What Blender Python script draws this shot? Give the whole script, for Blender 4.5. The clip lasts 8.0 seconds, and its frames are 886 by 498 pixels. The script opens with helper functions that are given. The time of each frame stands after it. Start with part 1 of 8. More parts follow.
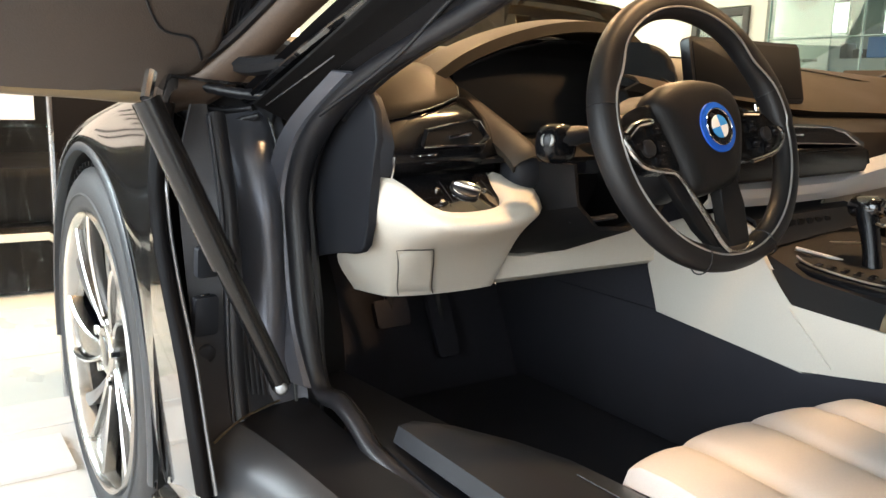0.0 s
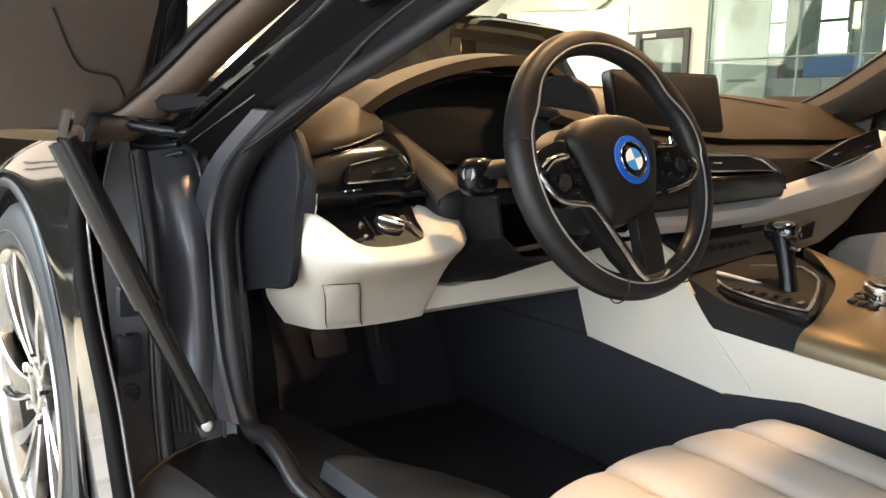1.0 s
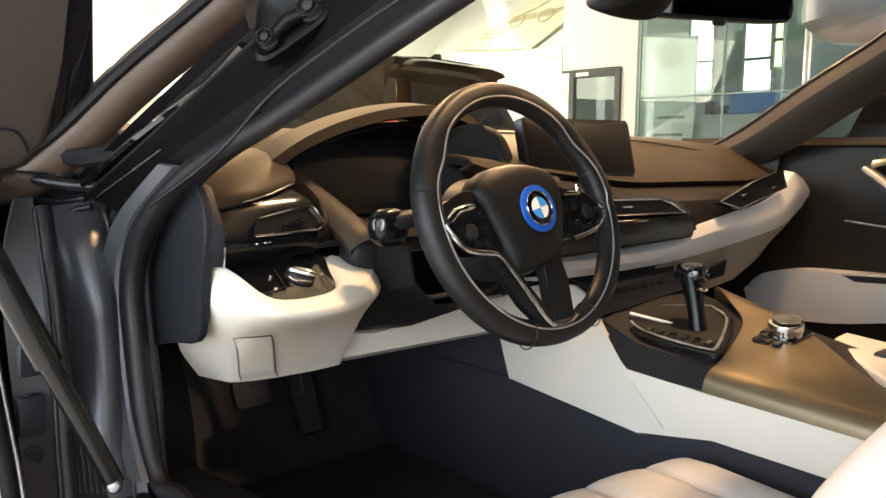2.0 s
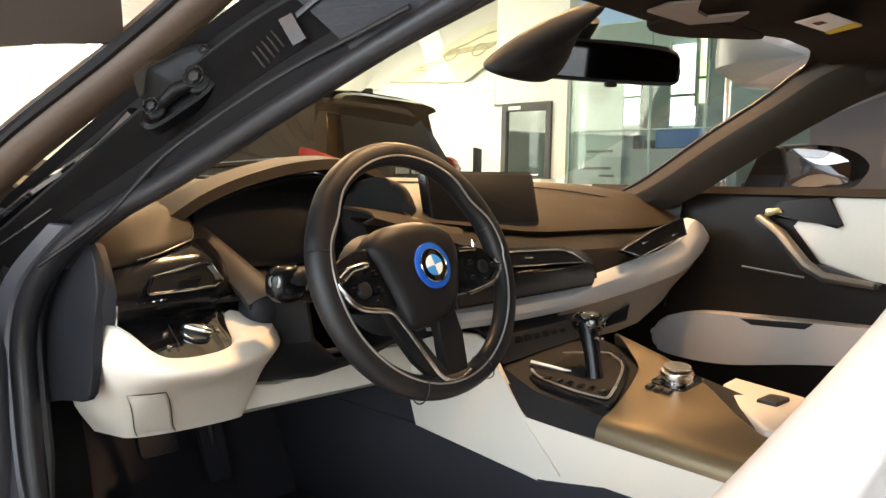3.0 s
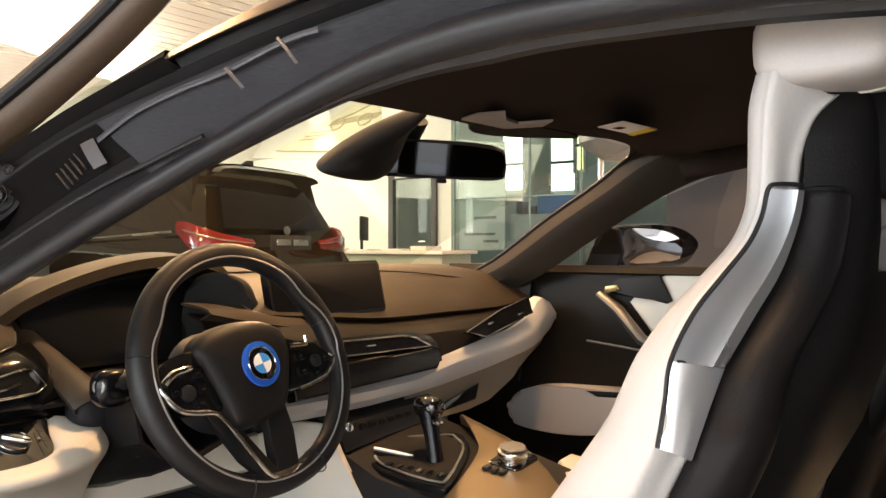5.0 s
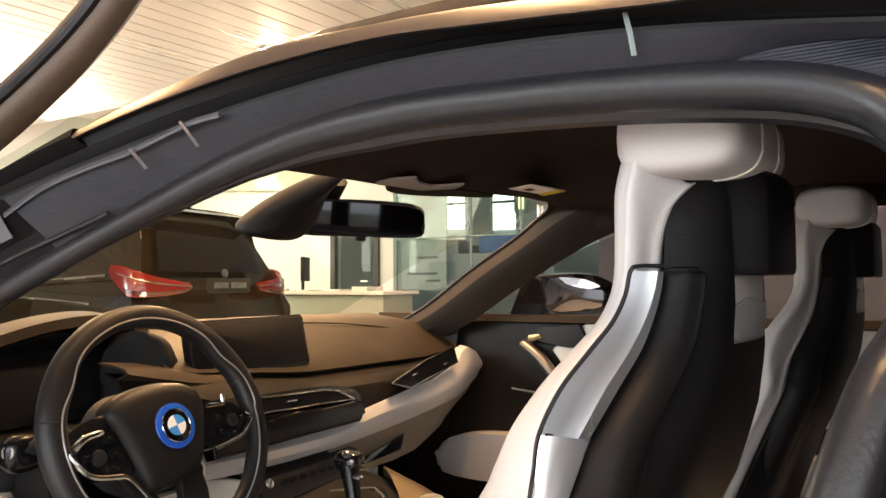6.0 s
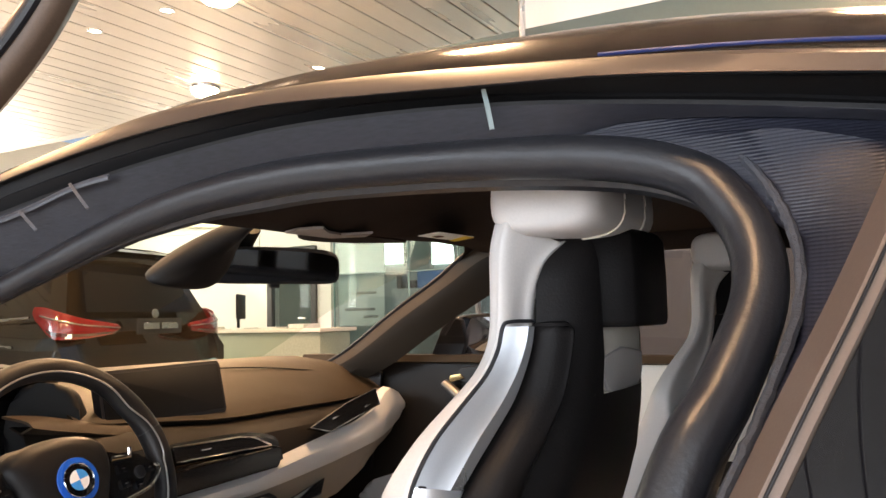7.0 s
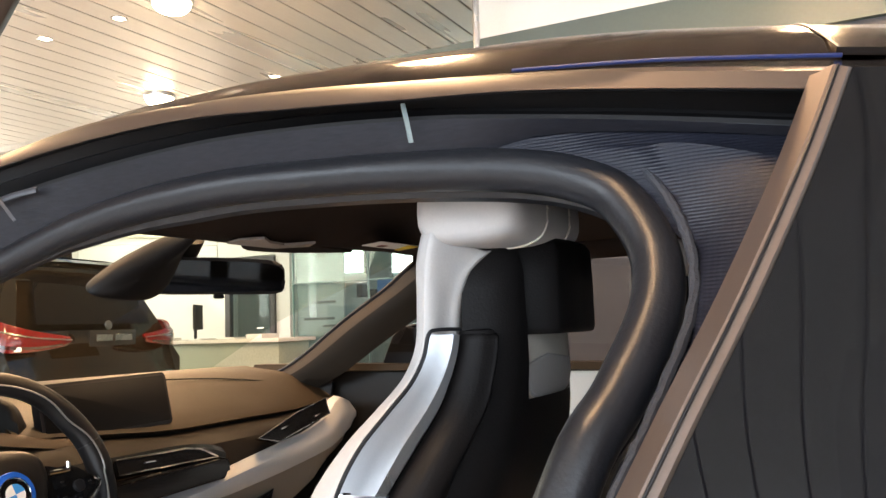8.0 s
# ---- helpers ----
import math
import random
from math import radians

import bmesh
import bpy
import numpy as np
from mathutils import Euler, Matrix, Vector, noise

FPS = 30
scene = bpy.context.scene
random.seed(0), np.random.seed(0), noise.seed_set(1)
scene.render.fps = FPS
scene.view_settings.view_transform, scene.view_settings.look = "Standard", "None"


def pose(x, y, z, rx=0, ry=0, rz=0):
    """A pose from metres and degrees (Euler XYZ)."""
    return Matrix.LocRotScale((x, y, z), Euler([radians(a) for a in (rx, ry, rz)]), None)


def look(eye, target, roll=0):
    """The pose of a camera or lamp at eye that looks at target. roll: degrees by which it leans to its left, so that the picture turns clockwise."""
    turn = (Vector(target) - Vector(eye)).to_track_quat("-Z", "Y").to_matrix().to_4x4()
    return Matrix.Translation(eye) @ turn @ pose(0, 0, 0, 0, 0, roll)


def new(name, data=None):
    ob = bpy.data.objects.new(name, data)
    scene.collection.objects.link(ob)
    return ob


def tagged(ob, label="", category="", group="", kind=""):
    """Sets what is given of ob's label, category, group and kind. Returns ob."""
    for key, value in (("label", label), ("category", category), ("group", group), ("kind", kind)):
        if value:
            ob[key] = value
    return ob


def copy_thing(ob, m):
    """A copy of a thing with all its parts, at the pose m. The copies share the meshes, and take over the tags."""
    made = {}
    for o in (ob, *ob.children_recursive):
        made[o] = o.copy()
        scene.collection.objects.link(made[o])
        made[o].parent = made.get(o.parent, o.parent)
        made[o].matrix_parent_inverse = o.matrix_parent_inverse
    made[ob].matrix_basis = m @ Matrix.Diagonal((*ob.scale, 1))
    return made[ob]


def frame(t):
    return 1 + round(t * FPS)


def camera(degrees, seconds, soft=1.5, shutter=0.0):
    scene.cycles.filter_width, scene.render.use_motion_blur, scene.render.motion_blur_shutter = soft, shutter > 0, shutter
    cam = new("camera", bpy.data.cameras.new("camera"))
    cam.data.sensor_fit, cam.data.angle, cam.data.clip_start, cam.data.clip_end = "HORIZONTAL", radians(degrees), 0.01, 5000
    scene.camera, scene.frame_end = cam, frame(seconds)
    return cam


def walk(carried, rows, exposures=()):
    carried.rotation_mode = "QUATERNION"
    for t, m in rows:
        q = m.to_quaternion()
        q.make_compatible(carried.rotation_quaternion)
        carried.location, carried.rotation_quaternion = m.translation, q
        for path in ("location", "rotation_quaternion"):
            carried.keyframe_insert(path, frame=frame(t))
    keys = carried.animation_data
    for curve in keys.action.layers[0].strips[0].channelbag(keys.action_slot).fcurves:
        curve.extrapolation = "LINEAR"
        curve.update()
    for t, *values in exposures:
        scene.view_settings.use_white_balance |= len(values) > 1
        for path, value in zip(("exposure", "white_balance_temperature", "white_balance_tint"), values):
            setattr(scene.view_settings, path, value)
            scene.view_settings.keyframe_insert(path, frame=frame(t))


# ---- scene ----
cam = camera(56.72, 8.0)
PATH = [
    (0, (-1.2084, -1.7844, 0.8208), (-0.1085, -0.1556, 0.4500), 1.64),
    (0.5, (-1.1970, -1.7976, 0.8295), (-0.0541, -0.1945, 0.4779), 1.41),
    (1, (-1.1842, -1.8159, 0.8415), (0.0092, -0.2435, 0.5201), 1.15),
    (1.2, (-1.1796, -1.8233, 0.8450), (0.0356, -0.2637, 0.5433), 1.16),
    (2.3, (-1.1469, -1.8667, 0.8751), (0.1931, -0.3975, 0.6610), 0.63),
    (2.5, (-1.1410, -1.8817, 0.8868), (0.2224, -0.4326, 0.6832), 0.88),
    (3, (-1.1323, -1.9046, 0.9029), (0.2873, -0.5054, 0.7396), 1.10),
    (3.5, (-1.1221, -1.9268, 0.9189), (0.3393, -0.5668, 0.7973), 0.93),
    (4, (-1.1127, -1.9530, 0.9305), (0.3988, -0.6464, 0.8399), 0.98),
    (4.2, (-1.1092, -1.9638, 0.9343), (0.4203, -0.6774, 0.8573), 0.82),
    (5.3, (-1.1065, -2.0247, 0.9607), (0.5012, -0.8351, 0.9743), -0.03),
    (5.5, (-1.1088, -2.0342, 0.9670), (0.5111, -0.8614, 0.9909), 0.06),
    (6, (-1.1127, -2.0724, 0.9858), (0.5527, -0.9682, 1.0696), -0.37),
    (6.5, (-1.1118, -2.1021, 0.9948), (0.5874, -1.0547, 1.1200), -0.90),
    (7, (-1.1123, -2.1341, 1.0050), (0.6237, -1.1545, 1.1680), -1.28),
    (7.5, (-1.1144, -2.1574, 1.0056), (0.6453, -1.2251, 1.1908), -1.80),
    (8, (-1.1109, -2.1690, 1.0046), (0.6678, -1.2724, 1.1847), -1.91),
]
EXPOSURES = [(0.0, 0.48, 7300, 13), (2.5, 0.52, 7200, 14), (3.0, 0.52, 7300, 14), (4.0, 0.34, 7400, 15), (5.5, 0.24, 8000, 19), (6.5, 0.32, 7600, 20), (8.0, 0.24, 7000, 16)]
walk(cam, [(t, look(eye, target, roll)) for t, eye, target, roll in PATH], EXPOSURES)
# ---- light ----
world = bpy.data.worlds.new("sky")
scene.world = world
world.use_nodes = True
wn = world.node_tree
sky = wn.nodes.new("ShaderNodeTexSky")
sky.sky_type, sky.sun_disc = "NISHITA", False
sky.sun_elevation, sky.sun_rotation = radians(38), radians(200)
wn.links.new(sky.outputs[0], wn.nodes["Background"].inputs[0])
wn.nodes["Background"].inputs[1].default_value = 0.10


def lamp(name, kind, power, color, m, size=0.1, size_y=0.0, spot=60.0, blend=0.5):
    data = bpy.data.lights.new(name, kind)
    data.energy, data.color = power, color
    if kind == "AREA":
        data.shape, data.size, data.size_y = "RECTANGLE", size, size_y or size
    elif kind == "SUN":
        data.angle = radians(size)
    else:
        data.shadow_soft_size = size
        if kind == "SPOT":
            data.spot_size, data.spot_blend = radians(spot), blend
    ob = new(name, data)
    ob.matrix_world = m
    return ob


WARM, DAY = (1.0, 0.64, 0.34), (0.69, 0.85, 1.0)
CEIL = 3.0
sun = lamp("sun", "SUN", 3.0, (1.0, 0.93, 0.82), look((0, 0, 0), (0.34, -0.72, -0.62)), 0.5)
# daylight through the glass front beside and behind the car
lamp("window_daylight", "AREA", 370, DAY, look((-5.85, -3.2, 1.7), (0, -3.0, 1.0)), 8.0, 2.6)
lamp("rear_daylight", "AREA", 170, DAY, look((0.5, -8.85, 1.7), (0.2, 0, 1.0)), 9.0, 2.6)
# added fill with no window behind it, brightens the front-left floor
lamp("front_floor_fill", "AREA", 290, DAY, look((-4.6, 2.6, 2.5), (-2.2, 0.6, 0.0)), 2.4, 1.6)
# added fill under the closed ceiling, brightens the far wall
lamp("north_wall_fill", "AREA", 125, (1.0, 0.95, 0.84), look((2.6, 6.0, 2.95), (3.0, 9.0, 1.4)), 3.0, 1.0)
# light of the showroom behind the windscreen
lamp("hall_daylight", "AREA", 240, (1.0, 0.95, 0.84), look((4.6, 7.6, 2.9), (6.0, 5.0, 0.6)), 4.5, 2.5)
lamp("office_daylight", "AREA", 62, (0.82, 0.95, 1.0), look((11.6, 3.0, 1.8), (7.0, 2.5, 1.2)), 5.0, 2.4)

# ---- materials ----


def mat(name, color, rough=0.5, metal=0.0, scale=40.0, vary=0.12, bump=0.1, coat=0.0, stain=3.0, spec=0.5, depth=0.002, stretch=None):
    """A surface with fine grain and broad wear, on object coordinates in metres."""
    m = bpy.data.materials.new(name)
    m.use_nodes = True
    nt = m.node_tree
    b = nt.nodes["Principled BSDF"]
    co = nt.nodes.new("ShaderNodeTexCoord")
    src = co.outputs["Object"]
    if stretch:
        mp = nt.nodes.new("ShaderNodeMapping")
        mp.inputs["Scale"].default_value = stretch
        nt.links.new(src, mp.inputs[0])
        src = mp.outputs[0]
    fine, broad = nt.nodes.new("ShaderNodeTexNoise"), nt.nodes.new("ShaderNodeTexNoise")
    fine.inputs["Scale"].default_value, fine.inputs["Detail"].default_value = scale, 4
    broad.inputs["Scale"].default_value, broad.inputs["Detail"].default_value = stain, 3
    nt.links.new(src, fine.inputs["Vector"])
    nt.links.new(src, broad.inputs["Vector"])
    add = nt.nodes.new("ShaderNodeMath")
    add.operation = "ADD"
    nt.links.new(fine.outputs[0], add.inputs[0])
    nt.links.new(broad.outputs[0], add.inputs[1])
    ramp = nt.nodes.new("ShaderNodeMapRange")
    ramp.inputs[1].default_value, ramp.inputs[2].default_value = 0.6, 1.4
    ramp.inputs[3].default_value, ramp.inputs[4].default_value = 1 - vary, 1 + vary
    nt.links.new(add.outputs[0], ramp.inputs[0])
    mul = nt.nodes.new("ShaderNodeVectorMath")
    mul.operation = "SCALE"
    mul.inputs[0].default_value = color
    nt.links.new(ramp.outputs[0], mul.inputs["Scale"])
    nt.links.new(mul.outputs[0], b.inputs["Base Color"])
    rr = nt.nodes.new("ShaderNodeMapRange")
    rr.inputs[1].default_value, rr.inputs[2].default_value = 0.3, 0.7
    rr.inputs[3].default_value, rr.inputs[4].default_value = max(rough - 0.06, 0.0), min(rough + 0.06, 1.0)
    nt.links.new(broad.outputs[0], rr.inputs[0])
    nt.links.new(rr.outputs[0], b.inputs["Roughness"])
    b.inputs["Metallic"].default_value = metal
    b.inputs["Coat Weight"].default_value = coat
    b.inputs["Coat Roughness"].default_value = 0.04
    b.inputs["Specular IOR Level"].default_value = spec
    if bump:
        bp = nt.nodes.new("ShaderNodeBump")
        bp.inputs["Strength"].default_value, bp.inputs["Distance"].default_value = bump, depth
        nt.links.new(fine.outputs[0], bp.inputs["Height"])
        nt.links.new(bp.outputs[0], b.inputs["Normal"])
    return m


def weave(name, color, rough, scale):
    """Dry carbon cloth: fine level ribs crossed by fainter upright ones."""
    m = mat(name, color, rough, 0.0, 700, 0.45, 0.0, spec=0.22, stain=14.0)
    nt = m.node_tree
    co = nt.nodes.new("ShaderNodeTexCoord")
    ribs = []
    for axis, k in (("Z", 1.0), ("Y", 0.62)):
        w = nt.nodes.new("ShaderNodeTexWave")
        w.wave_type, w.bands_direction = "BANDS", axis
        w.inputs["Scale"].default_value = scale * k
        w.inputs["Distortion"].default_value, w.inputs["Detail"].default_value, w.inputs["Detail Scale"].default_value = 1.2, 2.0, 0.25
        nt.links.new(co.outputs["Object"], w.inputs["Vector"])
        ribs.append(w)
    mix = nt.nodes.new("ShaderNodeMath")
    mix.operation, mix.inputs[2].default_value = "MULTIPLY_ADD", 0.0
    mix.inputs[1].default_value = 0.35
    nt.links.new(ribs[1].outputs["Fac"], mix.inputs[0])
    nt.links.new(ribs[0].outputs["Fac"], mix.inputs[2])
    bp = nt.nodes.new("ShaderNodeBump")
    bp.inputs["Strength"].default_value, bp.inputs["Distance"].default_value = 0.36, 0.0007
    nt.links.new(mix.outputs[0], bp.inputs["Height"])
    nt.links.new(bp.outputs[0], nt.nodes["Principled BSDF"].inputs["Normal"])
    return m


def glow(name, color, strength):
    m = bpy.data.materials.new(name)
    m.use_nodes = True
    b = m.node_tree.nodes["Principled BSDF"]
    b.inputs["Base Color"].default_value = (0.8, 0.8, 0.8, 1)
    b.inputs["Emission Color"].default_value = (*color, 1)
    b.inputs["Emission Strength"].default_value = strength
    return m


def pane(name, tint=(0.9, 0.95, 0.93), gloss=1.0):
    """Thin sheet glass: clear, with reflections that grow towards grazing angles."""
    m = bpy.data.materials.new(name)
    m.use_nodes = True
    nt = m.node_tree
    nt.nodes.remove(nt.nodes["Principled BSDF"])
    clear, shine, mix, lw, pw, sc = (nt.nodes.new("ShaderNode" + k) for k in ("BsdfTransparent", "BsdfGlossy", "MixShader", "LayerWeight", "Math", "Math"))
    clear.inputs[0].default_value = (*tint, 1)
    shine.inputs["Roughness"].default_value = 0.02
    lw.inputs[0].default_value = 0.5
    pw.operation, pw.inputs[1].default_value = "POWER", 5.0
    sc.operation, sc.inputs[1].default_value, sc.inputs[2].default_value = "MULTIPLY_ADD", 0.7 * gloss, 0.05 * gloss
    nt.links.new(lw.outputs["Facing"], pw.inputs[0])
    nt.links.new(pw.outputs[0], sc.inputs[0])
    nt.links.new(sc.outputs[0], mix.inputs[0])
    nt.links.new(clear.outputs[0], mix.inputs[1])
    nt.links.new(shine.outputs[0], mix.inputs[2])
    nt.links.new(mix.outputs[0], nt.nodes["Material Output"].inputs[0])
    return m


M_PAINT = mat("graphite_paint", (0.012, 0.0108, 0.0108), 0.16, 0.25, 900, 0.10, 0.0, coat=1.0, spec=0.5)
M_JAMB = mat("satin_jamb_paint", (0.006, 0.0056, 0.0062), 0.34, 0.0, 500, 0.12, 0.05, spec=0.06)
M_RUBBER = mat("rubber_seal", (0.014, 0.014, 0.0165), 0.34, 0.0, 300, 0.2, 0.15, spec=0.34)
# lighter blue-grey that holds the daylight on edges catching it
M_SILL = mat("lit_edge_plastic", (0.030, 0.033, 0.038), 0.40, 0.0, 600, 0.15, 0.12, depth=0.0006)
M_SILLTOP = mat("satin_black_sill", (0.0065, 0.0068, 0.0082), 0.32, 0.0, 600, 0.15, 0.10, depth=0.0006, spec=0.3)
M_SILLTRIM = mat("dark_blue_grey_trim", (0.011, 0.0125, 0.0165), 0.38, 0.0, 700, 0.15, 0.20, depth=0.0006, spec=0.42)
M_STRIP = mat("pale_grey_trim_leather", (0.46, 0.465, 0.47), 0.46, 0.0, 420, 0.05, 0.22, depth=0.0008)
# the glovebox's shade is put into this darker grey
M_GLOVE = mat("shaded_grey_glovebox", (0.20, 0.18, 0.155), 0.5, 0.0, 420, 0.08, 0.22, depth=0.0008)
M_DOORFR = mat("brown_door_frame", (0.085, 0.056, 0.040), 0.36, 0.2, 300, 0.15, 0.05, spec=0.3)
M_TYRE = mat("tyre_rubber", (0.035, 0.035, 0.036), 0.62, 0.0, 200, 0.2, 0.2)
M_PLASTIC = mat("black_plastic", (0.018, 0.018, 0.020), 0.45, 0.0, 700, 0.2, 0.25, depth=0.0006, spec=0.22)
M_BLUEGREY = mat("dark_soft_plastic", (0.017, 0.0185, 0.023), 0.50, 0.0, 800, 0.15, 0.25, depth=0.0006, spec=0.2)
M_GLOSS = mat("piano_black", (0.006, 0.006, 0.007), 0.06, 0.0, 60, 0.1, 0.0, coat=1.0)
M_CREAM = mat("ivory_leather", (0.68, 0.635, 0.56), 0.46, 0.0, 420, 0.05, 0.22, depth=0.0008)
M_WHITE = mat("white_leather", (0.47, 0.445, 0.43), 0.46, 0.0, 420, 0.05, 0.22, depth=0.0008)
M_DASH = mat("brown_dash_leather", (0.022, 0.0152, 0.0088), 0.55, 0.0, 520, 0.12, 0.3, depth=0.0008, spec=0.2)
M_FACE = mat("dark_brown_leather", (0.0105, 0.0076, 0.0056), 0.5, 0.0, 520, 0.12, 0.25, depth=0.0008, spec=0.2)
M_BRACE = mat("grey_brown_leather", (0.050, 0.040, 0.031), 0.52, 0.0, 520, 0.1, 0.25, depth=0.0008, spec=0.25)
M_DARK = mat("black_leather", (0.011, 0.0105, 0.011), 0.46, 0.0, 480, 0.15, 0.28, depth=0.0008, spec=0.2)
M_SHELL = mat("black_seat_shell_leather", (0.0085, 0.0075, 0.0075), 0.46, 0.0, 480, 0.15, 0.28, depth=0.0008, spec=0.11)
M_INLAY = mat("silver_grey_inlay", (0.30, 0.29, 0.28), 0.35, 0.3, 300, 0.05, 0.0)
M_WHEEL = mat("worn_wheel_leather", (0.0135, 0.0130, 0.0140), 0.44, 0.0, 520, 0.18, 0.30, depth=0.0007, spec=0.32)
M_SPOKE = mat("satin_black_spoke", (0.0085, 0.0085, 0.0090), 0.24, 0.0, 300, 0.12, 0.05, spec=0.4)
M_CARPET = mat("black_carpet", (0.036, 0.036, 0.044), 0.95, 0.0, 900, 0.4, 0.7, depth=0.003, spec=0.1)
# brown haze of the lens flare is put into this base colour
M_LINER = mat("anthracite_headliner", (0.026, 0.0185, 0.0155), 0.92, 0.0, 1200, 0.25, 0.4, spec=0.08)
M_CHROME = mat("chrome", (0.86, 0.86, 0.86), 0.10, 1.0, 80, 0.03, 0.0)
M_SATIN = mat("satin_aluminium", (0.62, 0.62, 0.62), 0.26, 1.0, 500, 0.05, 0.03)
M_BRONZE = mat("satin_bronze_trim", (0.205, 0.158, 0.100), 0.38, 0.75, 500, 0.06, 0.04)
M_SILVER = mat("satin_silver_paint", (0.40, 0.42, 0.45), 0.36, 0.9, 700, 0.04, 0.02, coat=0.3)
M_BEZEL = mat("black_vent_trim", (0.006, 0.006, 0.007), 0.20, 0.0, 60, 0.1, 0.0, spec=0.3)
M_MATT = mat("matt_black_plastic", (0.0075, 0.0072, 0.0078), 0.6, 0.0, 700, 0.2, 0.2, depth=0.0006, spec=0.2)
# lit copy of the trim metal, for the facet that catches light
M_EDGE = mat("trim_metal_lit", (0.80, 0.80, 0.80), 0.30, 0.9, 700, 0.04, 0.02)
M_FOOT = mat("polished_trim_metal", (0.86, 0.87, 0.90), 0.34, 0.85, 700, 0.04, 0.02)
M_GOLD = mat("warm_satin_metal", (0.30, 0.20, 0.09), 0.24, 0.9, 300, 0.05, 0.02)
M_PULL = mat("satin_grey_metal", (0.17, 0.165, 0.155), 0.36, 0.8, 500, 0.06, 0.03)
M_RAIL = mat("dark_satin_metal", (0.24, 0.24, 0.245), 0.30, 0.9, 500, 0.06, 0.03)
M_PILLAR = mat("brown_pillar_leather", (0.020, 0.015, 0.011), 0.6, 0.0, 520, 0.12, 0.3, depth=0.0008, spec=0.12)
# lighter copy of the brown leather, holds the light on two lit faces
M_LITBROWN = mat("lit_brown_leather", (0.050, 0.036, 0.025), 0.55, 0.0, 520, 0.12, 0.3, depth=0.0008, spec=0.2)
M_DOORSKIN = mat("door_trim_brown", (0.056, 0.042, 0.034), 0.6, 0.0, 500, 0.12, 0.2)
M_STRUT = mat("black_strut_paint", (0.0075, 0.0075, 0.0082), 0.26, 0.0, 300, 0.1, 0.03, spec=0.4)
M_CHANNEL = mat("black_channel_rubber", (0.0050, 0.0045, 0.0045), 0.5, 0.0, 400, 0.2, 0.2, depth=0.0006, spec=0.03)
M_FLANGE = mat("dark_flange_cloth", (0.0125, 0.0130, 0.0175), 0.42, 0.0, 260, 0.40, 0.28, depth=0.0012, spec=0.22, stretch=(1.0, 0.30, 1.6), stain=9.0)
M_SHUT = mat("satin_graphite_paint", (0.125, 0.089, 0.071), 0.40, 0.4, 600, 0.1, 0.03, coat=0.2)
M_ALLOY = mat("machined_alloy", (0.52, 0.50, 0.47), 0.22, 1.0, 300, 0.05, 0.04)
M_RIMBLACK = mat("black_rim_paint", (0.010, 0.010, 0.011), 0.18, 0.0, 200, 0.1, 0.0, coat=0.8)
M_BLUE = mat("blue_ring", (0.01, 0.10, 0.52), 0.30, 0.0, 200, 0.05, 0.0)
M_SKY = mat("light_blue_enamel", (0.05, 0.30, 0.72), 0.25, 0.0, 200, 0.05, 0.0)
M_ENAMEL = mat("white_enamel", (0.85, 0.85, 0.85), 0.25, 0.0, 200, 0.03, 0.0)
M_CARBON = weave("carbon_weave", (0.012, 0.0130, 0.0200), 0.38, 130.0)
M_BLACKSAT = mat("black_satin_steel", (0.0035, 0.0035, 0.0040), 0.32, 0.0, 300, 0.15, 0.1, spec=0.14)
# for two pale clips and the painted highlight of the channel
M_CLIPGLINT = mat("pale_clip_and_highlight", (0.040, 0.043, 0.054), 0.38, 0.0, 200, 0.15, 0.1)
M_CLIP = mat("pale_green_clip", (0.22, 0.27, 0.27), 0.4, 0.0, 200, 0.1, 0.05)
# colour of a reflection in the weave, laid on as a patch
M_WEAVEGLINT = mat("bluish_weave_reflection", (0.040, 0.042, 0.052), 0.35, 0.0, 200, 0.15, 0.1)
# warm lamp light on the rail is put into this bronze base
M_RAILPAINT = mat("rail_paint_warm_lit", (0.056, 0.041, 0.034), 0.42, 0.2, 700, 0.08, 0.02, spec=0.25)
M_ROOF = mat("dark_roof_paint", (0.014, 0.0095, 0.0075), 0.13, 0.0, 900, 0.08, 0.0, spec=0.10)
M_BLUELINE = mat("dark_blue_accent", (0.008, 0.018, 0.085), 0.35, 0.0, 200, 0.05, 0.0, spec=0.3)
# dark pillar paint, lightened: reflected daylight is put into the base colour
M_PILLARPAINT = mat("pillar_paint_sheen", (0.105, 0.110, 0.130), 0.36, 0.55, 600, 0.10, 0.03, spec=0.5)
M_JAMBPLASTIC = mat("dark_jamb_plastic", (0.034, 0.034, 0.0375), 0.42, 0.0, 500, 0.14, 0.15, depth=0.0006, spec=0.25)
M_GLASS = pane("windscreen_glass", (0.74, 0.82, 0.77), 0.4)
M_TINT = mat("tinted_side_glass", (0.005, 0.005, 0.006), 0.04, 0.0, 4, 0.1, 0.0, spec=0.2)
M_MIRROR = mat("mirror", (0.90, 0.90, 0.90), 0.01, 1.0, 5, 0.0, 0.0)
M_FLOOR = mat("pale_floor_tile", (0.72, 0.70, 0.67), 0.30, 0.0, 30, 0.06, 0.02)
M_JOINT = mat("grey_grout", (0.36, 0.35, 0.33), 0.8, 0.0, 100, 0.1, 0.1)
M_WALL = mat("white_wall_paint", (0.80, 0.79, 0.75), 0.75, 0.0, 120, 0.04, 0.08)
M_OFFICE = mat("grey_green_wall_paint", (0.34, 0.40, 0.39), 0.75, 0.0, 120, 0.05, 0.08)
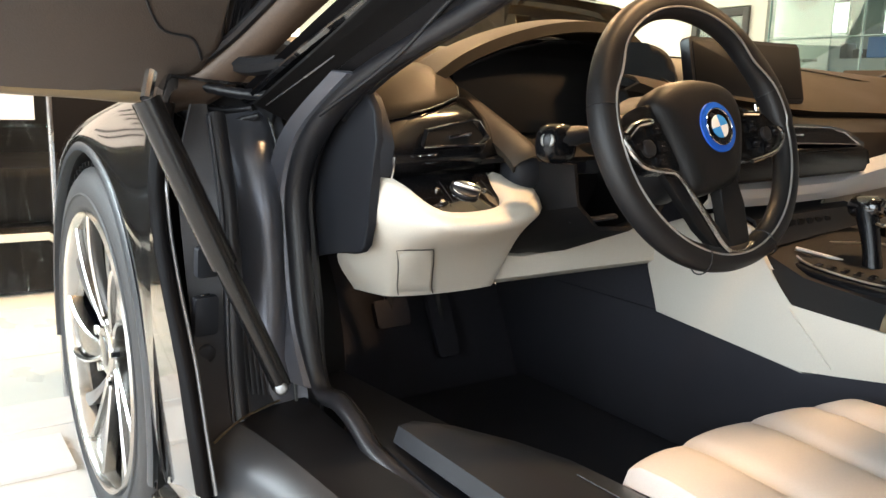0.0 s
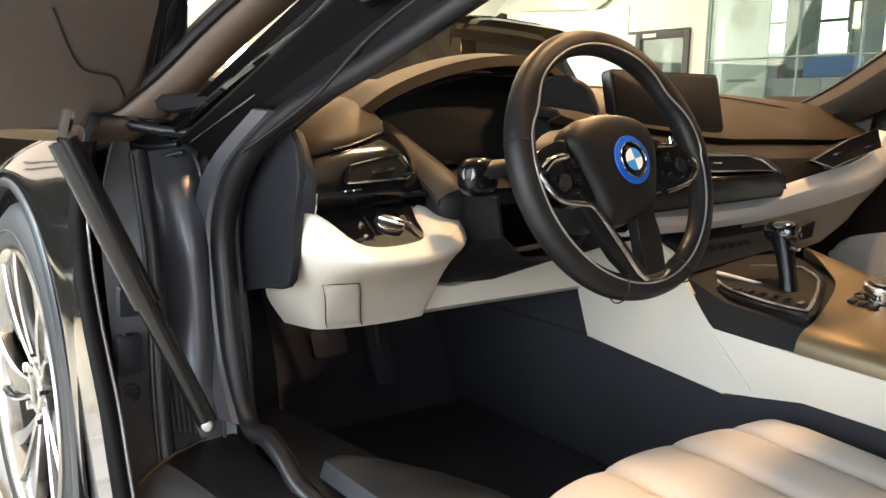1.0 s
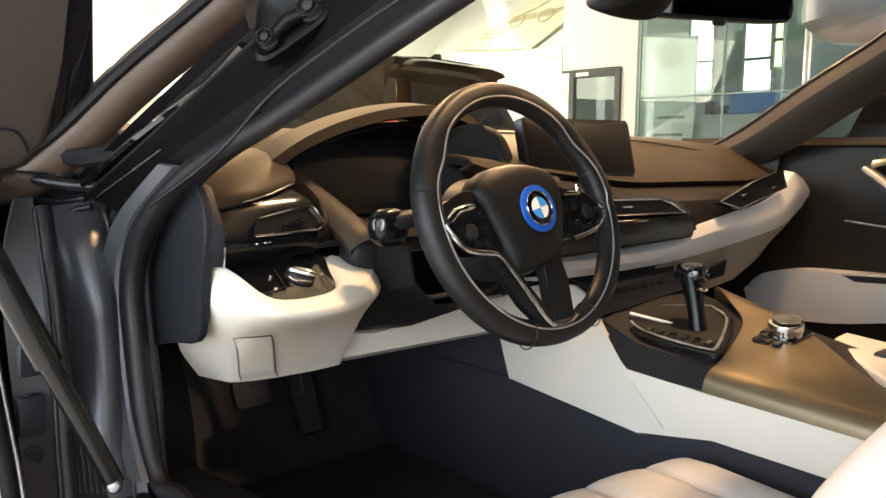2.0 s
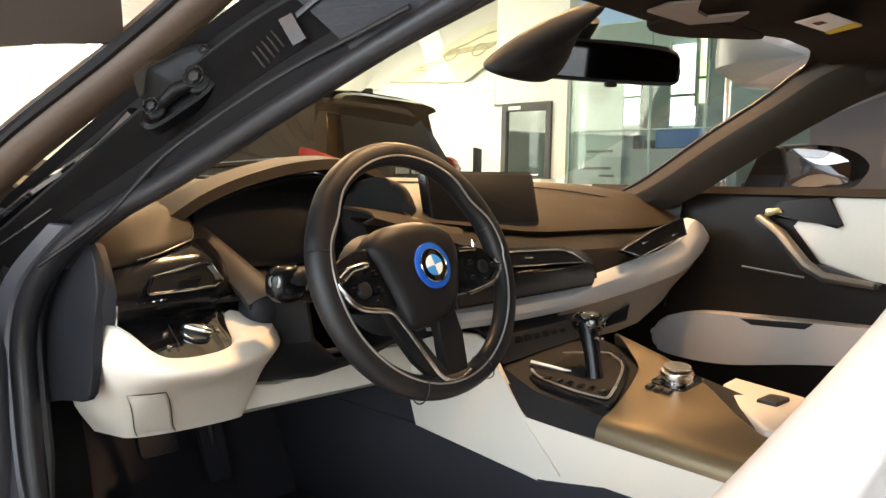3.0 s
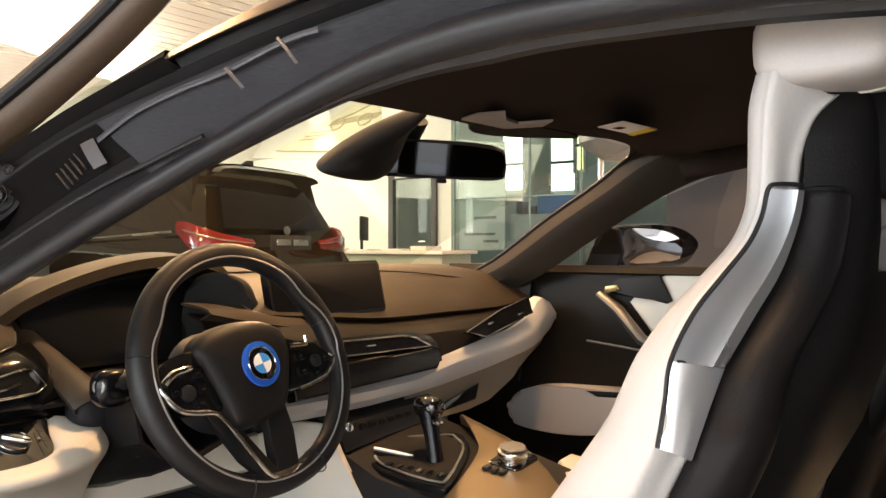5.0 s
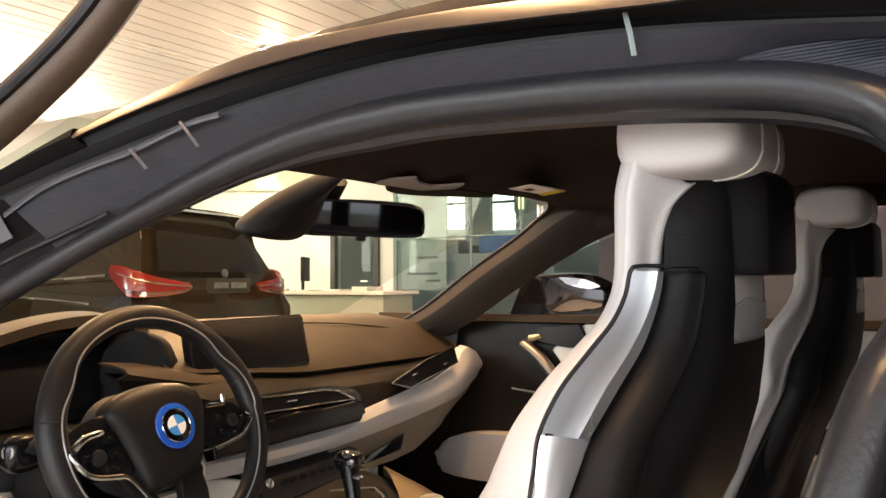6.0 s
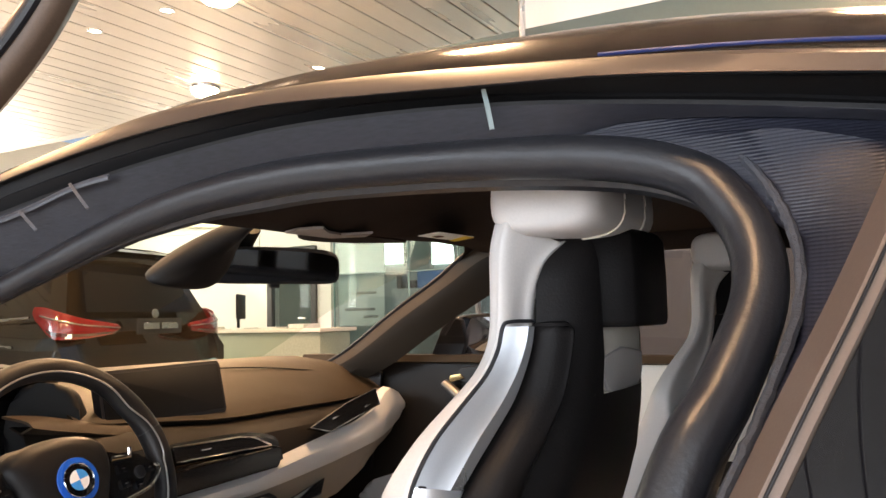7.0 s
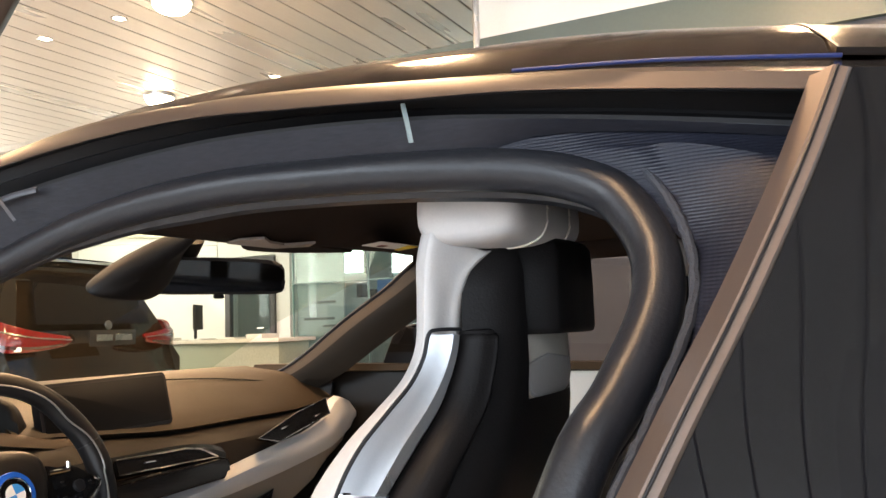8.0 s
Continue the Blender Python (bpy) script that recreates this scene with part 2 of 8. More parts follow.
M_SLAT = mat("pale_metal_slat", (0.72, 0.69, 0.65), 0.30, 0.55, 90, 0.05, 0.02, stretch=(0.1, 1, 1))
M_GREY = mat("grey_panel", (0.10, 0.105, 0.11), 0.55, 0.0, 60, 0.10, 0.06)
M_DKGREY = mat("anthracite_wall", (0.060, 0.060, 0.064), 0.6, 0.0, 60, 0.12, 0.06)
M_GREEN = mat("grey_green_fascia", (0.095, 0.125, 0.112), 0.5, 0.0, 60, 0.06, 0.04)
M_PAPER = mat("white_paper", (0.82, 0.82, 0.80), 0.7, 0.0, 60, 0.03, 0.0)
M_INK = mat("dark_print", (0.05, 0.05, 0.055), 0.7, 0.0, 60, 0.1, 0.0)
M_REDDARK = mat("dark_red_lens", (0.055, 0.004, 0.003), 0.14, 0.0, 150, 0.3, 0.2, coat=1.0)
M_RED = mat("red_lens", (0.15, 0.005, 0.004), 0.16, 0.0, 150, 0.35, 0.2, coat=1.0, spec=0.4)
M_BRNPAINT = mat("dark_brown_paint", (0.017, 0.011, 0.006), 0.10, 0.1, 900, 0.1, 0.0, coat=1.0)
M_GLASSEDGE = mat("green_glass_edge", (0.22, 0.36, 0.34), 0.2, 0.0, 60, 0.1, 0.0)
M_CLEAR = pane("showcase_glass", (0.86, 0.95, 0.93))

# ---- builders ----


def part(name, bm, material, parent, label="", sharp=38.0):
    """Links a bmesh as one mesh object under a thing or a part."""
    bmesh.ops.recalc_face_normals(bm, faces=bm.faces)
    me = bpy.data.meshes.new(name)
    bm.to_mesh(me)
    bm.free()
    me.materials.append(material)
    me.shade_smooth()
    me.set_sharp_from_angle(angle=radians(sharp))
    while parent and parent.parent and parent.parent.parent:
        parent = parent.parent
    ob = new(name, me)
    ob.parent = parent
    if label:
        ob["label"] = label
    return ob


def thing(name, label, category, m=None, group="", kind=""):
    ob = new(name)
    ob.empty_display_size = 0.1
    if m is not None:
        ob.matrix_world = m
    return tagged(ob, label, category, group, kind)


def solo(name, bm, material, label, category="", kind="", group="", m=None, sharp=38.0):
    ob = part(name, bm, material, None, "", sharp)
    if m is not None:
        ob.matrix_world = m
    return tagged(ob, label, category, group, kind)


def spline(pts, n=8, closed=False):
    """A smooth line through the points."""
    p = [Vector(q) for q in pts]
    k = len(p)
    out = []
    for i in range(k if closed else k - 1):
        if closed:
            a, b, c, d = p[i - 1], p[i], p[(i + 1) % k], p[(i + 2) % k]
        else:
            a, b, c, d = p[max(i - 1, 0)], p[i], p[i + 1], p[min(i + 2, k - 1)]
        for j in range(n):
            t = j / n
            out.append(0.5 * ((2 * b) + (c - a) * t + (2 * a - 5 * b + 4 * c - d) * t * t + (3 * b - a - 3 * c + d) * t ** 3))
    if not closed:
        out.append(p[-1].copy())
    return out


def loft(rows, closed=False, thick=0.0, cap=False, bm=None):
    """A skin over rows of points, all of one length; thick gives it depth."""
    bm = bm or bmesh.new()
    grid = [[bm.verts.new(Vector(q)) for q in row] for row in rows]
    faces = []
    for a, b in zip(grid, grid[1:]):
        k = len(a)
        for i in range(k if closed else k - 1):
            j = (i + 1) % k
            faces.append(bm.faces.new((a[i], a[j], b[j], b[i])))
    if cap:
        faces.append(bm.faces.new(grid[0]))
        faces.append(bm.faces.new(list(reversed(grid[-1]))))
    if thick:
        bmesh.ops.recalc_face_normals(bm, faces=faces)
        bmesh.ops.solidify(bm, geom=faces, thickness=thick)
    return bm


def shell(rows, off):
    """A skin over open rows of points with an even depth: its back is the same skin moved by off."""
    o = Vector(off)
    return loft([list(r) for r in rows] + [[Vector(q) + o for q in r] for r in reversed(rows)] + [list(rows[0])])


def tube(pts, r, sides=10, closed=False, flat=1.0, up=(0, 0, 1), bm=None):
    """A round bar along the points; r is a number or one for each point."""
    p = [Vector(q) for q in pts]
    rs = r if isinstance(r, (list, tuple)) else [r] * len(p)
    rows = []
    k = len(p)
    for i in range(k):
        t = (p[(i + 1) % k] - p[i - 1]) if closed else (p[min(i + 1, k - 1)] - p[max(i - 1, 0)])
        t = t.normalized()
        s = t.cross(Vector(up))
        s = s.normalized() if s.length > 1e-4 else t.orthogonal().normalized()
        w = s.cross(t).normalized()
        rows.append([p[i] + rs[i] * (math.cos(2 * math.pi * j / sides) * s + flat * math.sin(2 * math.pi * j / sides) * w) for j in range(sides)])
    if closed:
        rows.append(rows[0])
        bm = loft(rows, True, bm=bm)
        bmesh.ops.remove_doubles(bm, verts=bm.verts, dist=1e-6)
        return bm
    return loft(rows, True, cap=True, bm=bm)


def slab(outline, m=None, depth=0.02, bevel=0.003, seg=2, bm=None):
    """A plate: a 2D outline in the frame m's x and y, as deep as depth along its minus z."""
    bm = bm or bmesh.new()
    m = m or Matrix()
    top = [bm.verts.new(m @ Vector((x, y, 0))) for x, y in outline]
    low = [bm.verts.new(m @ Vector((x, y, -depth))) for x, y in outline]
    k = len(top)
    faces = [bm.faces.new(top), bm.faces.new(list(reversed(low)))]
    for i in range(k):
        faces.append(bm.faces.new((top[i], low[i], low[(i + 1) % k], top[(i + 1) % k])))
    if bevel:
        edges = {e for f in faces[:2] for e in f.edges}
        bmesh.ops.bevel(bm, geom=list(edges), offset=bevel, segments=seg, affect="EDGES", profile=0.6)
    return bm


def box(c, size, bevel=0.004, seg=2, m=None, bm=None):
    bm = bm or bmesh.new()
    made = bmesh.ops.create_cube(bm, size=1.0)["verts"]
    bmesh.ops.scale(bm, vec=size, verts=made)
    bmesh.ops.translate(bm, vec=c, verts=made)
    if m is not None:
        bmesh.ops.transform(bm, matrix=m, verts=made)
    if bevel:
        bmesh.ops.bevel(bm, geom=list({e for v in made for e in v.link_edges}), offset=bevel, segments=seg, affect="EDGES", profile=0.6)
    return bm


def disc(c, axis, r, depth, sides=28, bevel=0.0, r2=None, bm=None):
    """A short cylinder whose front face lies at c and looks along axis."""
    bm = bm or bmesh.new()
    m = Matrix.Translation(c) @ Vector(axis).to_track_quat("Z", "Y").to_matrix().to_4x4()
    made = bmesh.ops.create_cone(bm, cap_ends=True, segments=sides, radius1=r2 or r, radius2=r, depth=depth, matrix=m @ Matrix.Translation((0, 0, -depth / 2)))["verts"]
    if bevel:
        top = [e for v in made for e in v.link_edges if all(((m.inverted() @ w.co).z > -1e-5) for w in e.verts)]
        bmesh.ops.bevel(bm, geom=list(set(top)), offset=bevel, segments=3, affect="EDGES", profile=0.5)
    return bm


def arc(cx, cy, r, a0, a1, n=12, ry=None):
    return [(cx + r * math.cos(radians(a0 + (a1 - a0) * i / n)), cy + (ry or r) * math.sin(radians(a0 + (a1 - a0) * i / n))) for i in range(n + 1)]


def rounded(w, h, r, n=5):
    """The outline of a rounded rectangle round the origin."""
    out = []
    for cx, cy, a in ((w / 2 - r, h / 2 - r, 0), (-w / 2 + r, h / 2 - r, 90), (-w / 2 + r, -h / 2 + r, 180), (w / 2 - r, -h / 2 + r, 270)):
        out += arc(cx, cy, r, a, a + 90, n)
    return out


def lerp(x, xs, ys):
    return float(np.interp(x, xs, ys))


def basis(o, x, y):
    """A frame at o with its x along x and its y near y."""
    x = Vector(x).normalized()
    z = x.cross(Vector(y)).normalized()
    y = z.cross(x)
    return Matrix(((x.x, y.x, z.x, o[0]), (x.y, y.y, z.y, o[1]), (x.z, y.z, z.z, o[2]), (0, 0, 0, 1)))


def blob(c, half, ex=(3.0, 2.6, 2.6), nu=28, nv=14):
    """A soft cushion: a superellipsoid round c."""
    def p(v, e):
        return math.copysign(abs(v) ** (2 / e), v)
    rows = []
    for j in range(nv + 1):
        la = -math.pi / 2 + math.pi * (0.004 + 0.992 * j / nv)
        rows.append([Vector((c[0] + half[0] * p(math.sin(la), ex[0]), c[1] + half[1] * p(math.cos(la), ex[0]) * p(math.cos(2 * math.pi * i / nu), ex[1]), c[2] + half[2] * p(math.cos(la), ex[0]) * p(math.sin(2 * math.pi * i / nu), ex[2]))) for i in range(nu)])
    return loft(rows, True, cap=True)


# ---- the showroom ----
solo("floor", box((3.0, 0.0, -0.056), (18.0, 18.0, 0.1), 0), M_JOINT, "pale grout between large floor tiles", "floor", "structure")


def wall(name, c, size, material, label):
    return solo(name, box(c, size, 0), material, label, "wall", "structure")


wall("wall_north", (3.0, 9.1, 1.9), (18.0, 0.2, 3.8), M_WALL, "plain white painted showroom wall")
wall("wall_east", (8.1, 7.55, 1.2), (0.2, 2.9, 2.4), M_WALL, "white painted wall beside the office door")
wall("wall_west", (-6.1, 0.0, 0.25), (0.2, 18.0, 0.5), M_WALL, "low white wall under the glass front")
wall("wall_west_head", (-6.1, 0.0, 3.4), (0.2, 18.0, 0.8), M_WALL, "white lintel over the glass front")
wall("wall_south", (1.0, -9.1, 0.25), (14.0, 0.2, 0.5), M_WALL, "low white wall under the rear windows")
wall("wall_south_head", (1.0, -9.1, 3.4), (14.0, 0.2, 0.8), M_WALL, "white lintel over the rear windows")
wall("wall_grey", (3.45, -3.4, 1.25), (0.2, 6.4, 2.5), M_DKGREY, "anthracite partition wall beside the car")

wall("wall_office_back", (11.9, 3.0, 1.9), (0.2, 12.0, 3.8), M_OFFICE, "pale grey-green back wall of the office")
wall("wall_office_south", (8.0, -3.2, 1.9), (8.0, 0.2, 3.8), M_WALL, "white side wall of the office")
wall("beam", (3.42, -4.2, 2.565), (0.22, 9.5, 0.28), M_GREEN, "grey-green beam under the ceiling")
wall("beam_soffit", (3.44, -4.6, 2.855), (0.22, 8.82, 0.29), M_WALL, "white soffit between beam and ceiling")
# plain form for a pale rounded shape of unknown kind, on an added rod
pod = solo("rounded_form", loft([[Vector((3.12 + r * 0.28 * math.cos(a), -0.30 + r * 0.52 * math.sin(a), z)) for a in [2 * math.pi * i / 32 for i in range(32)]] for r, z in ((0.25, 1.40), (0.7, 1.43), (0.93, 1.50), (0.95, 1.515), (0.99, 1.53), (1.0, 1.60), (0.98, 1.70), (0.9, 1.82), (0.6, 1.95), (0.2, 2.0))], True, cap=True), mat("pale_grey_lacquer", (0.055, 0.070, 0.098), 0.4, 0.0, 40, 0.05, 0.0, coat=0.2), "rounded pale grey form of unknown kind by the partition", "display pod")
solo("form_rod", tube([(3.12, -0.30, 2.0), (3.12, -0.30, 3.0)], 0.02, 10), M_SATIN, "added steel rod that holds the rounded form", "rod")

# ---- the sports car ----
car = thing("sports_car", "graphite grey low sports coupe with its wing door raised", "car")

# the line of the door opening's seal
SEAL = [(-0.762, -0.845, 0.434), (-0.76, -0.800, 0.50), (-0.76, -0.775, 0.60), (-0.76, -0.768, 0.69), (-0.755, -0.81, 0.765), (-0.738, -0.915, 0.838), (-0.705, -1.08, 0.905),
        (-0.66, -1.245, 0.984), (-0.613, -1.373, 1.050), (-0.572, -1.514, 1.1085), (-0.555, -1.647, 1.1295), (-0.548, -1.77, 1.130), (-0.5486, -1.879, 1.1235), (-0.549, -1.963, 1.113), (-0.555, -2.013, 1.096),
        (-0.565, -2.036, 1.075), (-0.5815, -2.054, 1.044), (-0.606, -2.058, 1.008), (-0.646, -2.044, 0.961), (-0.677, -2.026, 0.922), (-0.715, -1.998, 0.82), (-0.75, -1.96, 0.62), (-0.76, -1.90, 0.46), (-0.76, -1.80, 0.405),
        (-0.76, -1.50, 0.39), (-0.76, -1.15, 0.390), (-0.762, -1.045, 0.396), (-0.765, -0.992, 0.406), (-0.765, -0.952, 0.424), (-0.765, -0.905, 0.436)]
SEALP = spline(SEAL, 6, True)


def seal_r(q):
    """The seal is slim along the windscreen pillar and full elsewhere."""
    return lerp(q.z, [0.43, 0.52], [0.0115, 0.0165]) if q.z < 0.7 else lerp(q.y, [-1.62, -1.34, -1.0, -0.82], [0.0165, 0.0112, 0.0118, 0.0165])


seal = part("door_seal", tube(SEALP, [seal_r(q) for q in SEALP], 16, True, up=(1, 0.25, 0.1)), M_RUBBER, car, "dark rubber door seal")
LIPP = [q + Vector((0.022, 0.012 if q.y > -1.5 else 0, -0.012 if q.z > 0.8 else 0.006)) * (seal_r(q) / 0.0165) ** 2 for q in SEALP]
part("inner_lip", tube(LIPP, [0.010 * (seal_r(q) / 0.0165) ** 2 for q in SEALP], 8, True, up=(1, 0.25, 0.1)), M_RUBBER, car)


def along(pts, n):
    """n points evenly spread over a smooth line."""
    p = spline(pts, 12)
    d = [0.0]
    for a, b in zip(p, p[1:]):
        d.append(d[-1] + (b - a).length)
    out = []
    for i in range(n):
        s = d[-1] * i / (n - 1)
        j = max(k for k in range(len(d)) if d[k] <= s + 1e-9)
        j = min(j, len(p) - 2)
        out.append(p[j].lerp(p[j + 1], (s - d[j]) / max(d[j + 1] - d[j], 1e-9)))
    return out


# upper frame: inner flange, clip channel, drip groove, outer rail and roof edge, from the cowl to behind the door
N = 60
R0 = along(SEAL[4:13] + [(-0.553, -1.965, 1.138), (-0.558, -2.06, 1.128), (-0.560, -2.16, 1.110)], N)
R1 = along([(-0.8, -0.72, 0.8), (-0.775, -0.87, 0.872), (-0.735, -1.04, 0.965), (-0.685, -1.2, 1.055), (-0.635, -1.36, 1.11), (-0.59, -1.5, 1.15), (-0.572, -1.646, 1.168), (-0.566, -1.77, 1.168), (-0.566, -1.88, 1.16), (-0.566, -1.965, 1.149), (-0.566, -2.06, 1.134), (-0.566, -2.17, 1.114)], N)
R2 = along([(-0.79, -0.69, 0.815), (-0.765, -0.85, 0.892), (-0.72, -1.03, 0.99), (-0.67, -1.19, 1.075), (-0.622, -1.35, 1.132), (-0.58, -1.5, 1.17), (-0.56, -1.646, 1.185), (-0.555, -1.77, 1.183), (-0.555, -1.88, 1.172), (-0.556, -1.965, 1.159), (-0.556, -2.06, 1.144), (-0.556, -2.17, 1.123)], N)
R3 = along([(-0.794, -0.668, 0.811), (-0.769, -0.828, 0.888), (-0.724, -1.008, 0.986), (-0.6768, -1.1635, 1.0745), (-0.6345, -1.335, 1.139), (-0.6024, -1.493, 1.1755), (-0.591, -1.646, 1.187), (-0.589, -1.77, 1.180), (-0.589, -1.88, 1.171), (-0.592, -1.965, 1.163), (-0.594, -2.06, 1.149), (-0.598, -2.17, 1.130)], N)
R4 = along([(-0.76, -0.65, 0.803), (-0.735, -0.81, 0.88), (-0.69, -0.99, 0.978), (-0.6412, -1.145, 1.0748), (-0.596, -1.32, 1.155), (-0.5665, -1.4915, 1.2024), (-0.5513, -1.647, 1.2095), (-0.549, -1.77, 1.204), (-0.5493, -1.88, 1.1943), (-0.551, -1.965, 1.186), (-0.553, -2.06, 1.1755), (-0.556, -2.17, 1.158)], N)
part("pillar_flange", loft([spline(SEAL[:6], 5), spline([(x - 0.020, y + 0.008, z + 0.004) for x, y, z in SEAL[:6]], 5), spline([(x - 0.030, y + 0.03, z + 0.006) for x, y, z in SEAL[:6]], 5)], thick=0.004), M_PILLARPAINT, car)
FL = [R0, [a.lerp(b, 0.55) + Vector((-0.003, 0, 0.002)) for a, b in zip(R0, R1)], R1]
fc = min(k for k in range(N) if R1[k].y < -1.24)
H0 = [r[:fc + 1] for r in FL]
H1 = [[a.lerp(b, f) + Vector((-0.0030 * o, 0, 0.002 * o)) for a, b in zip(H0[0], H0[2])] for f, o in ((0.40, 0.9), (0.44, 0.2), (0.70, 0.0), (0.73, 0.9), (0.80, 0.9), (0.83, 0.0), (1.0, 0.0))]
part("pillar_face", loft([H0[0], [a.lerp(b, 0.2) + Vector((-0.002, 0, 0.001)) for a, b in zip(H0[0], H0[2])], H1[0], H1[1]], thick=0.003), M_JAMB, car, "satin dark windscreen pillar flange")
part("pillar_channel", loft(H1[1:], thick=0.003), M_CHANNEL, car, "black channel along the windscreen pillar")
part("inner_flange", loft([r[fc:] for r in FL], thick=0.004), M_FLANGE, car, "dark carbon inner door frame flange")
part("drip_groove", loft([R1, [a.lerp(b, 0.5) + Vector((0.020, 0, -0.004)) for a, b in zip(R1, R2)], R2], thick=0.003), M_MATT, car)
rail = [R2, [a.lerp(b, 0.5) + Vector((-0.010, 0, 0.006)) for a, b in zip(R2, R3)], R3, [a.lerp(b, 0.5) + Vector((-0.010, 0, 0.007)) for a, b in zip(R3, R4)], R4]
cut = min(k for k in range(N) if R3[k].y < -1.30)
part("pillar_cover", shell([r[:cut + 1] for r in rail], (0.004, 0, -0.006)), M_JAMB, car, "black windscreen pillar cover")
top = [a.lerp(b, lerp(a.y, [-2.15, -1.95, -1.75], [0.52, 0.72, 0.92])) + Vector((-0.005, 0, 0.003)) for a, b in zip(R3, R4)]
part("roof_rail", shell([r[cut:] for r in (rail[2], [a.lerp(b, 0.5) + Vector((-0.004, 0, 0.003)) for a, b in zip(R3, top)], top)], (0.008, 0, 0.001)), M_RAILPAINT, car, "roof rail, warm light put into its bronze tone")
part("rail_underside", shell([r[cut:] for r in (R2, [a.lerp(b, 0.5) + Vector((0.004, 0, 0.006)) for a, b in zip(R2, R3)], [q + Vector((0.001, 0, -0.001)) for q in R3])], (0.004, 0, 0.006)), M_MATT, car, "black groove under the roof rail")
part("rail_gap", shell([r[cut:] for r in ([q + Vector((0.002, 0, -0.002)) for q in top], R4)], (0.008, 0, 0.0)), M_GLOSS, car, "black gap between rail and roof")
rf = [a for a in R4 if a.y < -1.36]
rows = [rf]
for x in (-0.53, -0.50, -0.46, -0.40, -0.30, -0.15, 0.0, 0.15, 0.30, 0.40, 0.46, 0.50):
    k = max(0.0, 1 - (abs(x) / 0.57) ** 4)
    rows.append([Vector((x, a.y + 0.05 * k, a.z + lerp(a.y, [-1.97, -1.6], [0.102, 0.077]) * k)) for a in rf])
rows.append([Vector((-a.x, a.y, a.z)) for a in rf])
part("roof_panel", loft(rows + [[q - Vector((0, 0, 0.008)) for q in r] for r in reversed(rows)] + [rows[0]]), M_ROOF, car, "dark glossy roof panel")
part("blue_line", tube([(a.x - 0.001, a.y, a.z + 0.003) for a in R4 if a.y < -1.93], 0.0016, 6), M_BLUELINE, car, "thin blue accent line")
# adhesive clips across the channel; the widest paints a bluish reflection in the weave
for a, b, w in (((-0.568, -1.865, 1.171), (-0.567, -1.871, 1.140), 0.0035), ((-0.611, -1.448, 1.136), (-0.606, -1.468, 1.111), 0.003), ((-0.628, -1.397, 1.113), (-0.622, -1.415, 1.093), 0.003), ((-0.671, -1.237, 1.054), (-0.666, -1.254, 1.029), 0.014)):
    a, b = Vector(a) + Vector((-0.006, -0.003, 0.002)), Vector(b) + Vector((-0.006, -0.003, 0.002))
    t = (b - a).normalized().cross(Vector((-0.7, -0.6, 0.3))).normalized() * w * 0.5
    mid = a.lerp(b, 0.5) + Vector((-0.002, -0.001, 0.001))
    part("clip", loft([[a - t, mid - t, b - t], [a + t, mid + t, b + t]], thick=0.0015), M_CLIP if w == 0.0035 else M_CLIPGLINT if w == 0.003 else M_WEAVEGLINT, car, "pale clip across the channel, widest one a painted reflection")

# the channel's soft highlight, built as a pale strip
part("channel_highlight", tube([Vector(q) + Vector((-0.002, -0.001, 0)) for q in spline([(-0.668, -1.248, 1.057), (-0.656, -1.293, 1.082), (-0.641, -1.344, 1.100), (-0.627, -1.392, 1.113), (-0.611, -1.454, 1.135), (-0.601, -1.488, 1.142)], 5)], 0.0034, 8, flat=0.35, up=(1, 0.4, -0.4)), M_CLIPGLINT, car, "soft highlight in the door channel, built as a pale strip")
# headliner and header
rows = []
for x, yf in ((-0.545, -1.235), (-0.45, -1.222), (-0.3, -1.212), (-0.15, -1.222), (0.0, -1.215), (0.10, -1.225), (0.16, -1.285), (0.27, -1.316), (0.42, -1.306), (0.50, -1.288), (0.56, -1.268), (0.62, -1.25)):
    k = 1 - (abs(x) / 0.62) ** 2.2
    rows.append([Vector((x, max(yf - d, -2.8), z + 0.05 * k * (z2 > 0))) for d, z, z2 in ((0.0, 1.170, 0), (0.03, 1.160, 0), (0.12, 1.158, 0), (0.30, 1.165, 1), (0.56, 1.165, 1), (0.77, 1.150, 1), (1.07, 1.125, 1), (1.46, 1.065, 1))])
part("headliner", loft(rows, thick=0.012), M_LINER, car, "anthracite fabric headliner")

# rear bulkhead and parcel area
part("rear_bulkhead", box((0.0, -2.42, 0.635), (1.30, 0.06, 0.58), 0.02), M_CARPET, car)

# left side behind the door: flange triangle, outer strip, dark quarter window
tri = loft([spline([(-0.551, -1.93, 1.141), (-0.5535, -2.03, 1.134), (-0.557, -2.135, 1.117)], 6), spline([(-0.551, -1.945, 1.122), (-0.559, -2.035, 1.122), (-0.567, -2.135, 1.106)], 6), spline([(-0.556, -2.00, 1.105), (-0.570, -2.06, 1.118), (-0.578, -2.135, 1.098)], 6), spline([(-0.560, -2.035, 1.085), (-0.572, -2.075, 1.080), (-0.592, -2.127, 1.072)], 6), spline([(-0.584, -2.080, 1.045), (-0.600, -2.095, 1.04), (-0.614, -2.113, 1.033)], 6), spline([(-0.622, -2.080, 0.99), (-0.637, -2.086, 0.985), (-0.650, -2.096, 0.98)], 6), spline([(-0.664, -2.058, 0.94), (-0.677, -2.064, 0.936), (-0.688, -2.072, 0.932)], 6)], thick=0.004)
part("carbon_corner", tri, M_CARBON, car, "exposed carbon weave at the door frame's rear corner")
rnd = random.Random(4)
